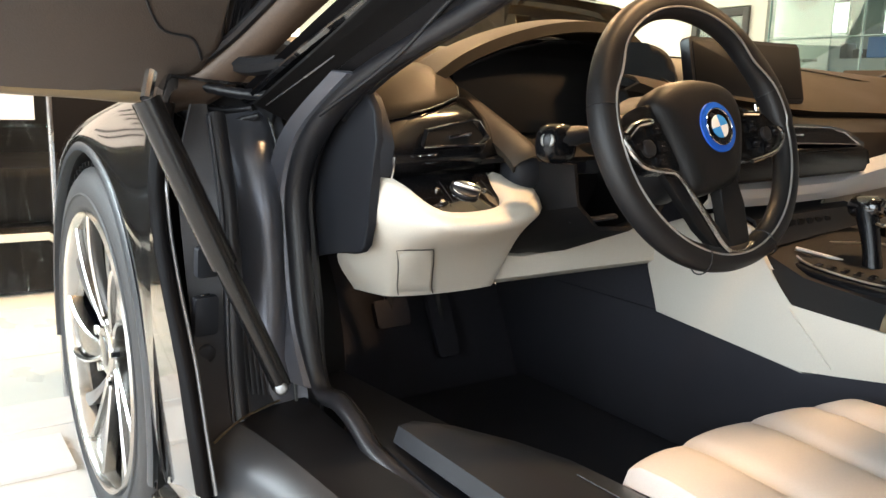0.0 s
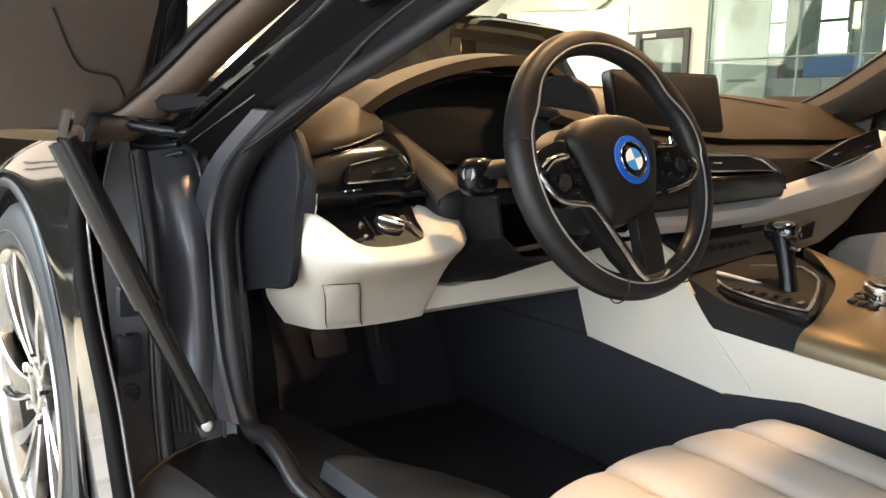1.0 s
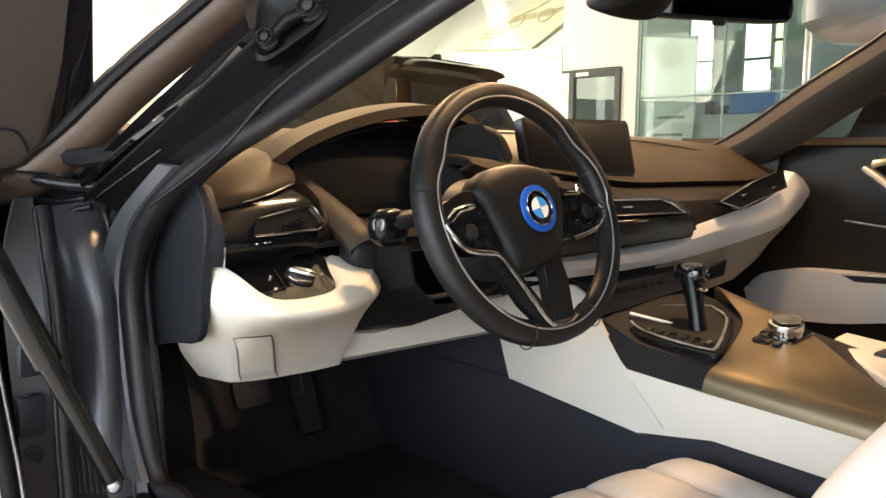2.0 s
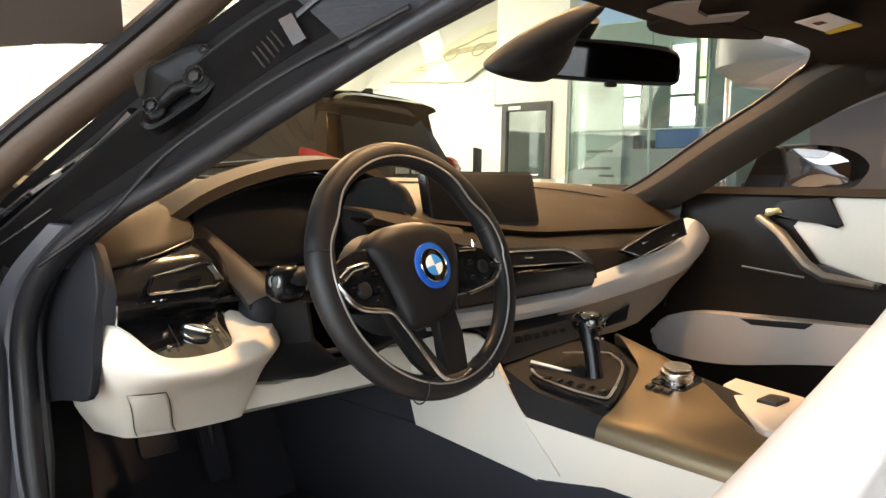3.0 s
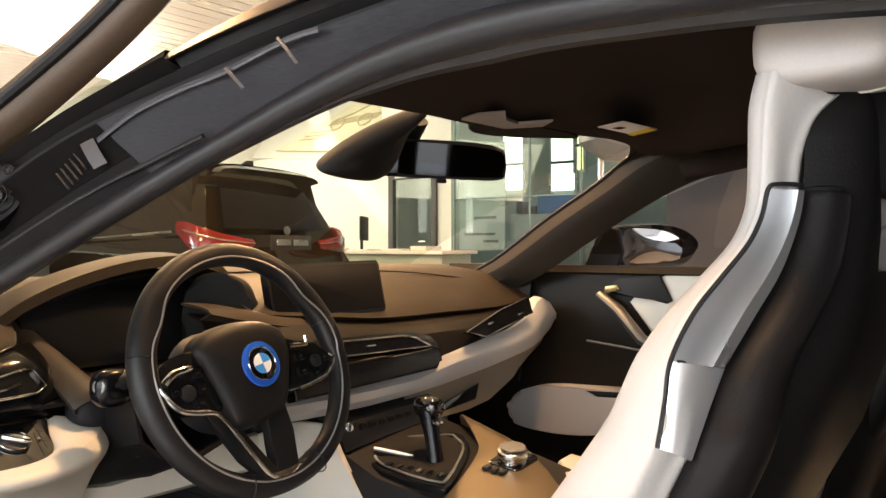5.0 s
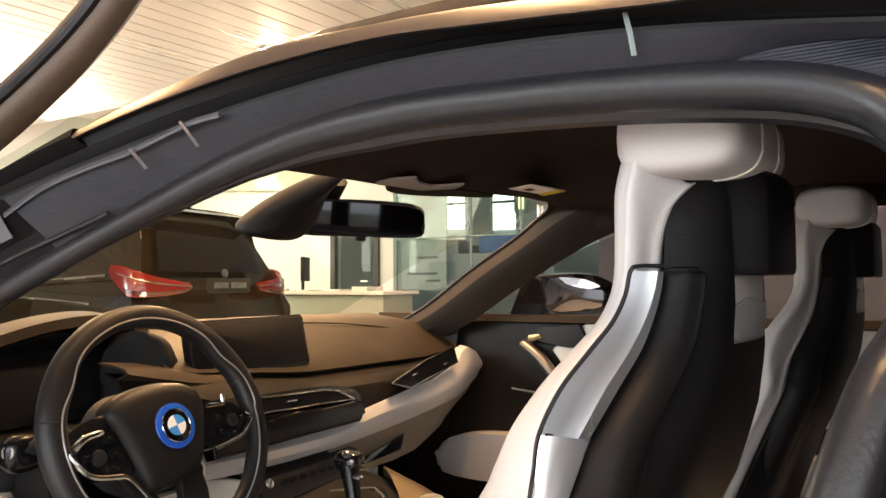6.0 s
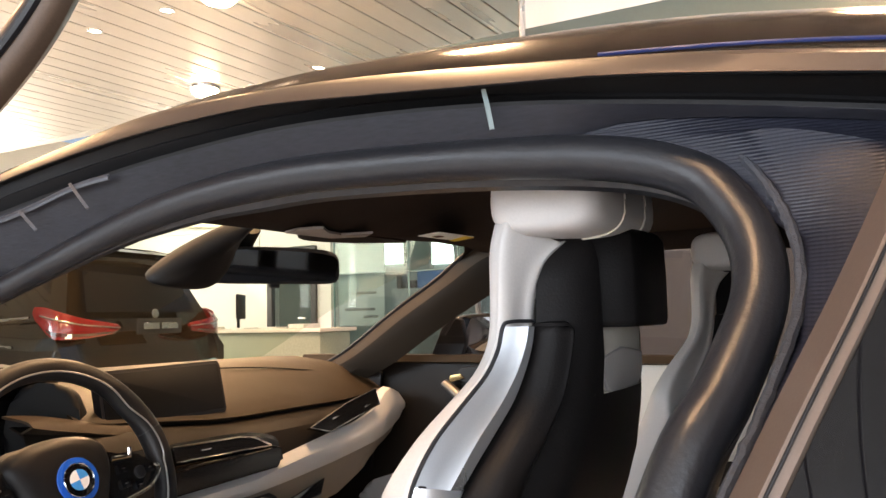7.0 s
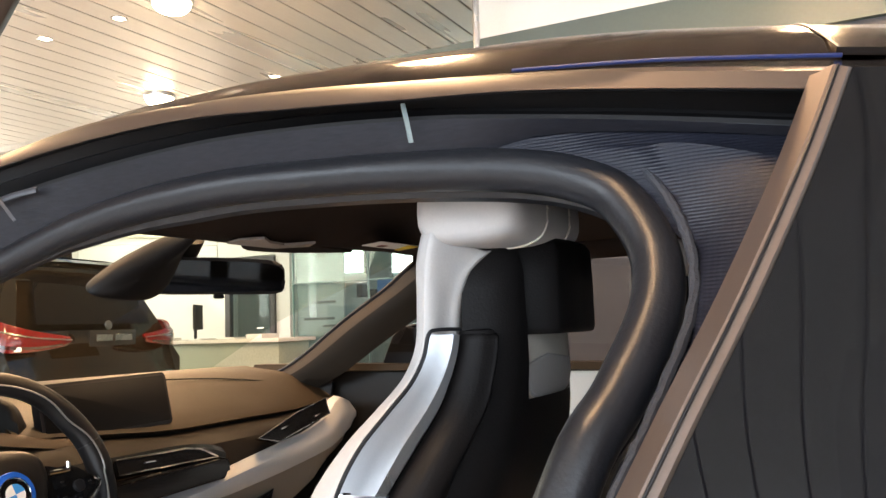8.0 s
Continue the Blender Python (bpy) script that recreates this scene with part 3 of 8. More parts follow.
fp = spline([(-0.563, -2.046, 1.104), (-0.573, -2.064, 1.078), (-0.590, -2.078, 1.045), (-0.615, -2.081, 1.008), (-0.654, -2.068, 0.960), (-0.684, -2.052, 0.920), (-0.704, -2.035, 0.880)], 10)
part("foam_edge", tube([p + Vector((rnd.uniform(-0.0004, 0.0004), rnd.uniform(-0.0005, 0.0005), 0)) for p in fp], [rnd.uniform(0.0030, 0.0038) for p in fp], 8), mat("pale_foam", (0.022, 0.024, 0.031), 0.8, 0.0, 300, 0.5, 0.6), car, "soft pale foam edge behind the seal")
S0 = [(-0.606, -2.158, 1.140), (-0.632, -2.138, 1.085), (-0.665, -2.108, 1.015), (-0.705, -2.070, 0.935), (-0.76, -2.01, 0.80), (-0.80, -1.95, 0.60), (-0.80, -1.90, 0.42)]
S1 = [(x + 0.010, y + 0.006, z + 0.001) for x, y, z in S0]
S2 = [(x - 0.011, y - 0.007, z) for x, y, z in S0]
S3 = [(x - 0.0115, y - 0.0145, z - 0.003) for x, y, z in S0]
rows = [spline(s, 6) for s in ([(x + 0.040, y - 0.012, z) for x, y, z in S1], S1, S0, S2, S3, [(x + 0.006, y - 0.004, z) for x, y, z in S3])]
part("shut_face", loft(rows, thick=0.004), M_SHUT, car, "graphite door shut face behind the door")
part("shut_groove", tube(spline([(x - 0.0122, y - 0.0095, z - 0.001) for x, y, z in S0], 6), 0.0009, 6), M_DARK, car)
G0 = [(x + 0.002, y - 0.002, z) for x, y, z in S3]
G1 = [(-0.575, -2.75, 1.06), (-0.62, -2.75, 1.0), (-0.66, -2.75, 0.93), (-0.70, -2.75, 0.86), (-0.76, -2.75, 0.78), (-0.82, -2.75, 0.60), (-0.82, -2.75, 0.42)]
part("quarter_window", loft([spline(G0[:5], 6), spline(G1[:5], 6)], thick=0.004), M_TINT, car, "dark tinted rear quarter window")
part("rear_fender", loft([spline(G0[4:], 8), spline([(-0.93, -2.3, 0.80), (-0.95, -2.3, 0.60), (-0.93, -2.3, 0.42)], 8), spline([(-0.93, -2.9, 0.80), (-0.96, -2.9, 0.60), (-0.93, -2.9, 0.35)], 8)], thick=0.004), M_PAINT, car, "graphite rear fender")
part("rear_glass", loft([[(x, -2.86, 0.80) for x in (-0.74, 0.0, 0.74)], [(x, -2.83, 1.14 - 0.06 * x * x) for x in (-0.74, 0.0, 0.74)]], thick=0.006), pane("hatch_glass", (0.22, 0.23, 0.24)), car, "dark tinted rear hatch glass")
# two added dark blocks that darken parts of the mirror's rear view
part("mirror_view_block", box((0.42, -2.79, 0.97), (0.62, 0.04, 0.40), 0.01), M_LINER, car)
part("mirror_view_block", box((-0.035, -2.79, 0.97), (0.07, 0.04, 0.40), 0.01), M_LINER, car)
part("far_quarter_window", loft([[(0.60, -2.12, 1.10), (0.72, -2.12, 0.93)], [(0.575, -2.75, 1.05), (0.70, -2.75, 0.86)]]), pane("far_quarter_glass", (0.4, 0.4, 0.41)), car)
part("far_rear_fender", loft([[(0.74, -2.12, 0.90), (0.80, -2.12, 0.60), (0.80, -2.12, 0.20)], [(0.76, -2.5, 0.84), (0.95, -2.5, 0.60), (0.93, -2.5, 0.30)], [(0.74, -2.9, 0.80), (0.96, -2.9, 0.60), (0.93, -2.9, 0.30)]], thick=0.004), M_PAINT, car)
part("engine_cover", loft([[(x, -2.38, 0.90 + 0.06 * (1 - x * x)) for x in (-0.72, -0.3, 0.3, 0.72)], [(x, -2.9, 0.82) for x in (-0.72, -0.3, 0.3, 0.72)]], thick=0.01), M_CARPET, car)
part("window_blue_line", tube(spline([(-0.614, -2.154, 1.110), (-0.607, -2.188, 1.103), (-0.600, -2.45, 1.055), (-0.592, -2.7, 1.0)], 5), 0.0018, 6), M_BLUELINE, car, "thin blue line over the quarter window")
# highlight along the roof's panel gap, built as a thin bright tube
part("roof_gap_highlight", tube([(x, -2.173 + 0.05 * (1 - (abs(x) / 0.57) ** 4), 1.1578 + 0.102 * (1 - (abs(x) / 0.57) ** 4)) for x in [-0.556 + 0.006 * k for k in range(30)]], 0.0008, 6), M_SATIN, car)
part("window_line", tube(spline([(-0.603, -2.172, 1.128), (-0.60, -2.4, 1.10), (-0.59, -2.7, 1.055)], 6), 0.004, 6), M_PAINT, car)
rows = []
for x in (-0.556, -0.53, -0.50, -0.46, -0.40, -0.30, -0.15, 0.0, 0.15, 0.30, 0.40, 0.50, 0.556):
    k = 1 - (abs(x) / 0.57) ** 4
    rows.append([Vector((x * f, y + 0.05 * k, z + 0.102 * k)) for y, z, f in ((-2.172, 1.1575, 1.0), (-2.30, 1.135, 0.99), (-2.50, 1.095, 0.97), (-2.85, 1.01, 0.94))])
part("rear_roof_panel", loft(rows, thick=0.005), M_ROOF, car, "dark glossy rear roof panel")
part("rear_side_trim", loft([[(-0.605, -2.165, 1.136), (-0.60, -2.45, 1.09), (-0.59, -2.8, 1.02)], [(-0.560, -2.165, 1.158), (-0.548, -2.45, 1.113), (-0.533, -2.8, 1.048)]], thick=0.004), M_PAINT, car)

# front fender with its wheel arch
WY, WZ = -0.257, 0.354
AY, AZ, AR = -0.280, 0.338, 0.372
TOPY, TOPZ = [-0.70, -0.62, -0.524, -0.375, -0.137, 0.08, 0.30, 0.85], [0.835, 0.826, 0.811, 0.790, 0.7526, 0.7145, 0.68, 0.56]
rows = []
for y in [-0.690, -0.672] + [AY + AR * math.cos(radians(a)) for a in range(176, 2, -6)] + [0.12, 0.25, 0.45, 0.85]:
    dy = y - AY
    lowz = AZ + math.sqrt(max(AR ** 2 - dy * dy, 0)) if abs(dy) < AR else 0.27
    top = lerp(y, TOPY, TOPZ)
    out = lerp(y, [-0.69, -0.4, 0.0, 0.4, 0.85], [-0.930, -0.932, -0.930, -0.90, -0.80])
    rows.append(spline([(out + 0.006, y, lowz), (out - 0.004, y, lowz + 0.10 * (top - lowz)), (out - 0.006, y, lowz + 0.35 * (top - lowz)), (out + 0.002, y, lowz + 0.65 * (top - lowz)), (out + 0.012, y, lowz + 0.88 * (top - lowz)),
                        (out + 0.024, y, top - 0.003), (out + 0.040, y, top + 0.001), (out + 0.10, y, top - 0.004), (out + 0.20, y, top - 0.008), (out + 0.34, y, top - 0.012)], 3))
part("front_fender", loft(rows, thick=0.004), M_PAINT, car, "glossy graphite front fender", 60)
L1 = [(-0.912, -0.690, 0.800), (-0.930, -0.725, 0.752), (-0.938, -0.732, 0.704), (-0.938, -0.740, 0.649), (-0.938, -0.7715, 0.584), (-0.938, -0.804, 0.535), (-0.938, -0.833, 0.490), (-0.938, -0.856, 0.4375), (-0.937, -0.873, 0.391), (-0.935, -0.884, 0.350)]
rows = [spline([(-0.924, -0.690, 0.27), (-0.932, -0.690, 0.42), (-0.936, -0.690, 0.56), (-0.930, -0.690, 0.70), (-0.918, -0.690, 0.775), (-0.904, -0.688, 0.829), (-0.890, -0.688, 0.833)], 6),
        spline([(-0.930, -0.80, 0.28), (-0.936, -0.790, 0.42), (-0.939, -0.745, 0.56), (-0.934, -0.715, 0.69), (-0.922, -0.706, 0.765), (-0.906, -0.698, 0.815), (-0.892, -0.694, 0.826)], 6),
        spline([(-0.934, -0.885, 0.30), (-0.938, -0.868, 0.42), (-0.939, -0.795, 0.56), (-0.936, -0.735, 0.69), (-0.924, -0.722, 0.755), (-0.908, -0.704, 0.805), (-0.894, -0.698, 0.820)], 6)]
part("fender_tail", loft(rows, thick=0.003), M_PAINT, car, "glossy graphite fender behind the wheel", 60)
rows = [[Vector((x, AY + r * math.cos(radians(a)), AZ + r * math.sin(radians(a)))) for a in range(-14, 199, 6)] for x, r in ((-0.925, AR), (-0.80, AR + 0.004), (-0.62, AR - 0.01))]
part("wheel_arch_liner", loft(rows, thick=0.004), M_MATT, car)
rows = [[Vector((x, AY + r * math.cos(radians(a)), AZ + r * math.sin(radians(a)))) for a in range(-8, 195, 5)] for x, r in ((-0.936, AR + 0.016), (-0.941, AR + 0.008), (-0.940, AR - 0.001), (-0.925, AR - 0.003))]
# the light on the arch lip is put into a paler grey
part("arch_edge", loft(rows, thick=0.003), M_SILL, car, "wheel arch lip, light put into its paler grey", 60)
part("far_fender", loft([[Vector((0.86, y, z)) for y, z in ((-0.6, 0.80), (0.0, 0.73), (0.6, 0.65))], [Vector((0.93, y, z)) for y, z in ((-0.6, 0.70), (0.0, 0.62), (0.6, 0.55))], [Vector((0.93, y, z)) for y, z in ((-0.6, 0.2), (0.0, 0.2), (0.6, 0.2))]], thick=0.005), M_PAINT, car)
part("bonnet", loft([[(-0.60, -0.50, 0.83), (-0.3, -0.45, 0.87), (0.0, -0.42, 0.885), (0.3, -0.45, 0.87), (0.60, -0.50, 0.83), (0.86, -0.60, 0.80)], [(-0.60, 0.0, 0.77), (-0.3, 0.0, 0.80), (0.0, 0.0, 0.81), (0.3, 0.0, 0.80), (0.60, 0.0, 0.77), (0.90, 0.0, 0.73)], [(-0.56, 0.8, 0.60), (-0.3, 0.85, 0.62), (0.0, 0.88, 0.63), (0.3, 0.85, 0.62), (0.56, 0.8, 0.60), (0.8, 0.75, 0.55)]], thick=0.006), M_PAINT, car, "graphite bonnet")

# fender's rear edge and hinge jamb
rows = [spline(e, 6) for e in ([(x - 0.008, y - 0.004, z) for x, y, z in L1], [(x - 0.003, y - 0.016, z) for x, y, z in L1], [(x + 0.006, y - 0.018, z) for x, y, z in L1], [(x + 0.014, y - 0.010, z) for x, y, z in L1], [(x + 0.018, y + 0.010, z) for x, y, z in L1])]
part("fender_edge", loft(rows, thick=0.003), M_JAMB, car, "dark rounded fender edge", 70)
# light caught by the fender edge, built as a thin metal strip
part("bright_edge", tube(spline([(x + 0.012, y - 0.016, z) for x, y, z in L1[1:]], 6), 0.0026, 8), M_RAIL, car, "light along the fender edge, built as a thin strip")
L2 = [(-0.866, -0.725, 0.80), (-0.870, -0.765, 0.73), (-0.872, -0.780, 0.66), (-0.872, -0.787, 0.60), (-0.872, -0.793, 0.565), (-0.872, -0.796, 0.506), (-0.872, -0.801, 0.462), (-0.872, -0.810, 0.427), (-0.872, -0.823, 0.396)]
J1 = along([(x + 0.024, y * 0.55 - 0.45 * 0.785, z) for x, y, z in L1], 30)
J2 = along(L2, 30)
jamb = part("hinge_jamb", loft([J1, [a.lerp(b, 0.5) + Vector((0.002, 0.004, 0)) for a, b in zip(J1, J2)], J2], thick=0.004), M_JAMBPLASTIC, car, "dark grey hinge jamb panel", 60)
jm = basis((-0.899, -0.800, 0.5415), (1, 0.12, 0.0), (0.0, -0.10, 1))
part("cover_cap", slab(rounded(0.030, 0.050, 0.003), jm @ Matrix.Translation((0.0, 0.0, 0.006)), 0.012, 0.002), M_BLUEGREY, jamb, "rectangular cover cap")
part("cap_slot", box((-0.004, 0.030, 0.009), (0.012, 0.003, 0.004), 0.001, 1, jm), M_GLOSS, jamb)
part("cover_cap", slab(rounded(0.030, 0.038, 0.003), jm @ Matrix.Translation((0.002, 0.070, 0.006)), 0.012, 0.002), M_BLUEGREY, jamb, "rectangular cover cap")
part("round_plug", disc(jm @ Vector((-0.002, -0.049, 0.012)), jm.to_3x3() @ Vector((0, 0, 1)), 0.0130, 0.016, 24, 0.003), M_BLUEGREY, jamb, "round grey plug")
STR = [(-0.858, -0.735, 0.785), (-0.862, -0.768, 0.73), (-0.862, -0.785, 0.68), (-0.862, -0.7933, 0.629), (-0.862, -0.7988, 0.58), (-0.862, -0.800, 0.505), (-0.862, -0.804, 0.461), (-0.862, -0.810, 0.425), (-0.862, -0.818, 0.398)]
part("rubber_strip", tube(spline(STR, 6), 0.0125, 12, up=(1, 0, 0)), M_RUBBER, car, "vertical rubber weather strip")
part("strip_lip", tube(spline([(x - 0.011, y - 0.009, z) for x, y, z in STR], 6), 0.0022, 6, up=(1, 0, 0)), M_JAMBPLASTIC, car)
BL_ = [(-0.842, -0.655, 0.782), (-0.841, -0.712, 0.738), (-0.838, -0.737, 0.679), (-0.838, -0.736, 0.625), (-0.838, -0.744, 0.565), (-0.838, -0.762, 0.508), (-0.838, -0.785, 0.451), (-0.838, -0.800, 0.405)]
BR_ = [(-0.772, -0.690, 0.795), (-0.770, -0.722, 0.745), (-0.769, -0.744, 0.676), (-0.769, -0.753, 0.608), (-0.771, -0.765, 0.532), (-0.780, -0.781, 0.480), (-0.780, -0.797, 0.449), (-0.780, -0.806, 0.410)]
BK = [0.012, 0.024, 0.032, 0.034, 0.030, 0.020, 0.008, 0.002]
rows = [spline(r, 6) for r in ([(x - 0.006, y + 0.03, z) for x, y, z in BL_], BL_, [(a[0] * 0.8 + b[0] * 0.2, a[1] * 0.8 + b[1] * 0.2 - k * 0.62, a[2] * 0.8 + b[2] * 0.2) for a, b, k in zip(BL_, BR_, BK)], [(a[0] * 0.5 + b[0] * 0.5, a[1] * 0.5 + b[1] * 0.5 - k, a[2] * 0.5 + b[2] * 0.5) for a, b, k in zip(BL_, BR_, BK)],
                               [(a[0] * 0.2 + b[0] * 0.8, a[1] * 0.2 + b[1] * 0.8 - k * 0.62, a[2] * 0.2 + b[2] * 0.8) for a, b, k in zip(BL_, BR_, BK)], BR_, [(x + 0.016, y - 0.004, z) for x, y, z in BR_])]
part("hinge_pillar", loft([list(c) for c in zip(*[spline(c, 4) for c in zip(*rows)])], thick=0.003), M_PILLARPAINT, car, "satin dark hinge pillar", 70)
# sharp highlight on the pillar's edge, built as a metal tube
part("pillar_edge_highlight", tube([q + Vector((-0.002, -0.006, 0)) for q in rows[5]], 0.0024, 6), M_RAIL, car)
rows = [spline(r, 5) for r in ([(-0.856, -0.79, 0.52), (-0.854, -0.803, 0.46), (-0.856, -0.822, 0.406)], [(-0.82, -0.775, 0.52), (-0.815, -0.790, 0.46), (-0.818, -0.808, 0.408)], [(-0.785, -0.765, 0.52), (-0.782, -0.782, 0.46), (-0.775, -0.793, 0.409)])]
part("strut_foot_plate", loft(rows, thick=0.003), M_JAMBPLASTIC, car, "dark ribbed plate behind the strut", 60)
for k in range(5):
    part("plate_rib", tube([(-0.850 + 0.007 * k, -0.798, 0.505 - 0.004 * k), (-0.850 + 0.007 * k, -0.815, 0.435 - 0.002 * k)], 0.0016, 6), M_JAMBPLASTIC, car)

# sill
rows = []
for y, xb, xo in ((-0.800, -0.874, -0.915), (-0.845, -0.870, -0.912), (-0.875, -0.864, -0.900), (-0.94, -0.856, -0.886), (-1.02, -0.850, -0.878), (-1.15, -0.846, -0.873), (-1.4, -0.846, -0.873), (-1.7, -0.850, -0.878), (-1.95, -0.860, -0.890)):
    dip = 0.012 * (1 - math.exp(-max(-0.86 - y, 0) * 6))
    fy = lerp(y, [-0.845, -0.80], [0.0, 1.0])
    rows.append([Vector((-0.768, y + 0.012 * fy, 0.412 - dip)), Vector((-0.80, y, 0.409 - dip)), Vector((xb + 0.02, y - 0.02 * fy, 0.406 - dip * 0.6)), Vector((xb, y - 0.028 * fy, 0.402 - dip * 0.5)), Vector((xb * 0.6 + xo * 0.4, y - 0.035 * fy, 0.396 - dip * 0.4)), Vector((xo, y - 0.045 * fy, 0.380 - dip * 0.3)), Vector((xo - 0.010, y - 0.05 * fy, 0.356)), Vector((xo - 0.013, y - 0.05 * fy, 0.330)), Vector((xo - 0.004, y - 0.05 * fy, 0.312)), Vector((xo + 0.02, y - 0.05 * fy, 0.20))])
rows = [list(c) for c in zip(*[spline(c, 4) for c in zip(*rows)])]
part("sill", loft([r[:4] for r in rows], thick=0.004), M_SILLTOP, car, "wide dark door sill", 60)
# blue-lit edge of the dark sill: its sheen is painted in lighter grey
part("sill_edge", loft([spline([r[3] + Vector((0.003, 0, 0.002))] + [q + Vector((-0.001, 0, 0.002)) for q in r[4:8]], 3) for r in rows], thick=0.004), M_SILL, car, "rounded sill edge, daylight sheen put into a lighter grey", 70)
part("sill_shadow_gap", loft([r[7:] for r in rows], thick=0.004), M_GLOSS, car, "glossy black lower sill")
part("side_skirt", loft([spline(r, 4) for r in ([(-0.915, -0.70, 0.285), (-0.922, -0.80, 0.300), (-0.930, -0.90, 0.318), (-0.925, -1.0, 0.318), (-0.92, -1.5, 0.315), (-0.93, -2.0, 0.33)], [(-0.945, -0.70, 0.270), (-0.952, -0.80, 0.286), (-0.958, -0.90, 0.300), (-0.955, -1.0, 0.300), (-0.95, -1.5, 0.30), (-0.955, -2.0, 0.31)], [(-0.958, -0.70, 0.21), (-0.965, -0.80, 0.22), (-0.972, -0.90, 0.23), (-0.97, -1.0, 0.23), (-0.965, -1.5, 0.23), (-0.97, -2.0, 0.24)], [(-0.93, -0.70, 0.13), (-0.935, -0.80, 0.13), (-0.94, -0.90, 0.13), (-0.94, -1.0, 0.13), (-0.94, -1.5, 0.13), (-0.93, -2.0, 0.15)])], thick=0.005), M_PAINT, car, "graphite side skirt", 60)
# inner sill trim and its tread plate
rows = []
for y, w in ((-1.000, 0.015), (-1.010, 0.045), (-1.035, 0.075), (-1.09, 0.105), (-1.165, 0.128), (-1.24, 0.135), (-1.5, 0.14), (-1.9, 0.14)):
    rows.append([Vector((-0.742, y, 0.415)), Vector((-0.735, y, 0.434)), Vector((-0.72 + w * 0.3, y, 0.436)), Vector((-0.725 + w * 0.7, y + 0.01, 0.430)), Vector((-0.72 + w, y + 0.02, 0.415)), Vector((-0.70 + w, y + 0.02, 0.34))])
part("sill_trim", loft(rows, thick=0.004), M_SILLTRIM, car, "raised plastic sill trim")
part("tread_strip", tube([(-0.635, -1.20, 0.4315), (-0.63, -1.38, 0.4315)], 0.0010, 6), M_PLASTIC, car)
part("inner_sill", loft([[(-0.755, -0.80, 0.43), (-0.755, -1.1, 0.405), (-0.755, -1.9, 0.40)], [(-0.70, -0.78, 0.43), (-0.62, -1.1, 0.40), (-0.60, -1.9, 0.39)], [(-0.66, -0.75, 0.25), (-0.58, -1.1, 0.22), (-0.57, -1.9, 0.22)]], thick=0.004), M_SILLTOP, car)
part("footwell_side", loft([[(-0.745, -0.775, 0.78), (-0.745, -0.77, 0.60), (-0.74, -0.78, 0.43), (-0.70, -0.76, 0.25)], [(-0.70, -0.55, 0.78), (-0.70, -0.5, 0.60), (-0.68, -0.45, 0.43), (-0.66, -0.4, 0.25)]], thick=0.004), M_JAMBPLASTIC, car)
part("cabin_floor", box((0.0, -1.35, 0.205), (1.36, 2.2, 0.03), 0.004), M_CARPET, car, "dark carpet")
part("footwell_bulkhead", loft([[(-0.72, -0.45, 0.22), (-0.1, -0.45, 0.22)], [(-0.72, -0.35, 0.42), (-0.1, -0.35, 0.42)], [(-0.72, -0.42, 0.80), (-0.1, -0.42, 0.80)]], thick=0.01), M_CARPET, car)
part("far_footwell", loft([[(0.1, -0.45, 0.22), (0.74, -0.45, 0.22)], [(0.1, -0.35, 0.42), (0.74, -0.35, 0.42)], [(0.1, -0.42, 0.85), (0.74, -0.42, 0.85)]], thick=0.01), M_CARPET, car)
for x, z, w, h in ((-0.42, 0.40, 0.075, 0.055), (-0.30, 0.36, 0.05, 0.13)):
    p = part("pedal", slab(rounded(w, h, 0.008), basis((x, -0.45, z), (1, 0, 0), (0, 0.5, 1)), 0.014, 0.003), M_CARPET, car, "black rubber pedal")
    part("pedal_arm", tube([(x, -0.44, z), (x, -0.40, z + 0.12), (x, -0.38, 0.65)], 0.009, 8), M_PLASTIC, p)

# gas strut
sa, sb = Vector((-0.9680, -0.830, 0.8056)), Vector((-0.8234, -0.860, 0.4552))
strut = part("gas_strut", tube([sa, sa.lerp(sb, 0.55)], 0.0165, 20), M_STRUT, car, "black gas strut")
part("strut_rod", tube([sa.lerp(sb, 0.54), sb], 0.0125, 12), M_STRUT, strut)
part("ball_joint", disc(sb + Vector((-0.006, -0.012, 0.0)), (-0.6, -1, 0.2), 0.009, 0.02, 16, 0.004), M_RAIL, strut)
part("upper_bracket", tube([sa, sa + Vector((0.012, 0.02, 0.03))], 0.007, 8), M_CHROME, strut)
# hinge cavity below the windscreen corner
part("hinge_box", loft([[(-0.88, -0.62, 0.81), (-0.80, -0.66, 0.815), (-0.77, -0.72, 0.80)], [(-0.87, -0.55, 0.72), (-0.81, -0.60, 0.70), (-0.78, -0.68, 0.70)], [(-0.88, -0.52, 0.58), (-0.82, -0.58, 0.56), (-0.79, -0.66, 0.55)]], thick=0.006), M_PLASTIC, car)
part("cable_sleeve", tube(spline([(-0.90, -0.60, 0.835), (-0.87, -0.635, 0.79), (-0.84, -0.65, 0.765), (-0.805, -0.66, 0.765)], 8), [0.009 if i % 2 else 0.011 for i in range(25)], 10), M_RUBBER, car, "corrugated cable sleeve")
part("cable_tab", box((-0.815, -0.655, 0.742), (0.022, 0.010, 0.024), 0.004), M_SKY, car, "blue cable tab")
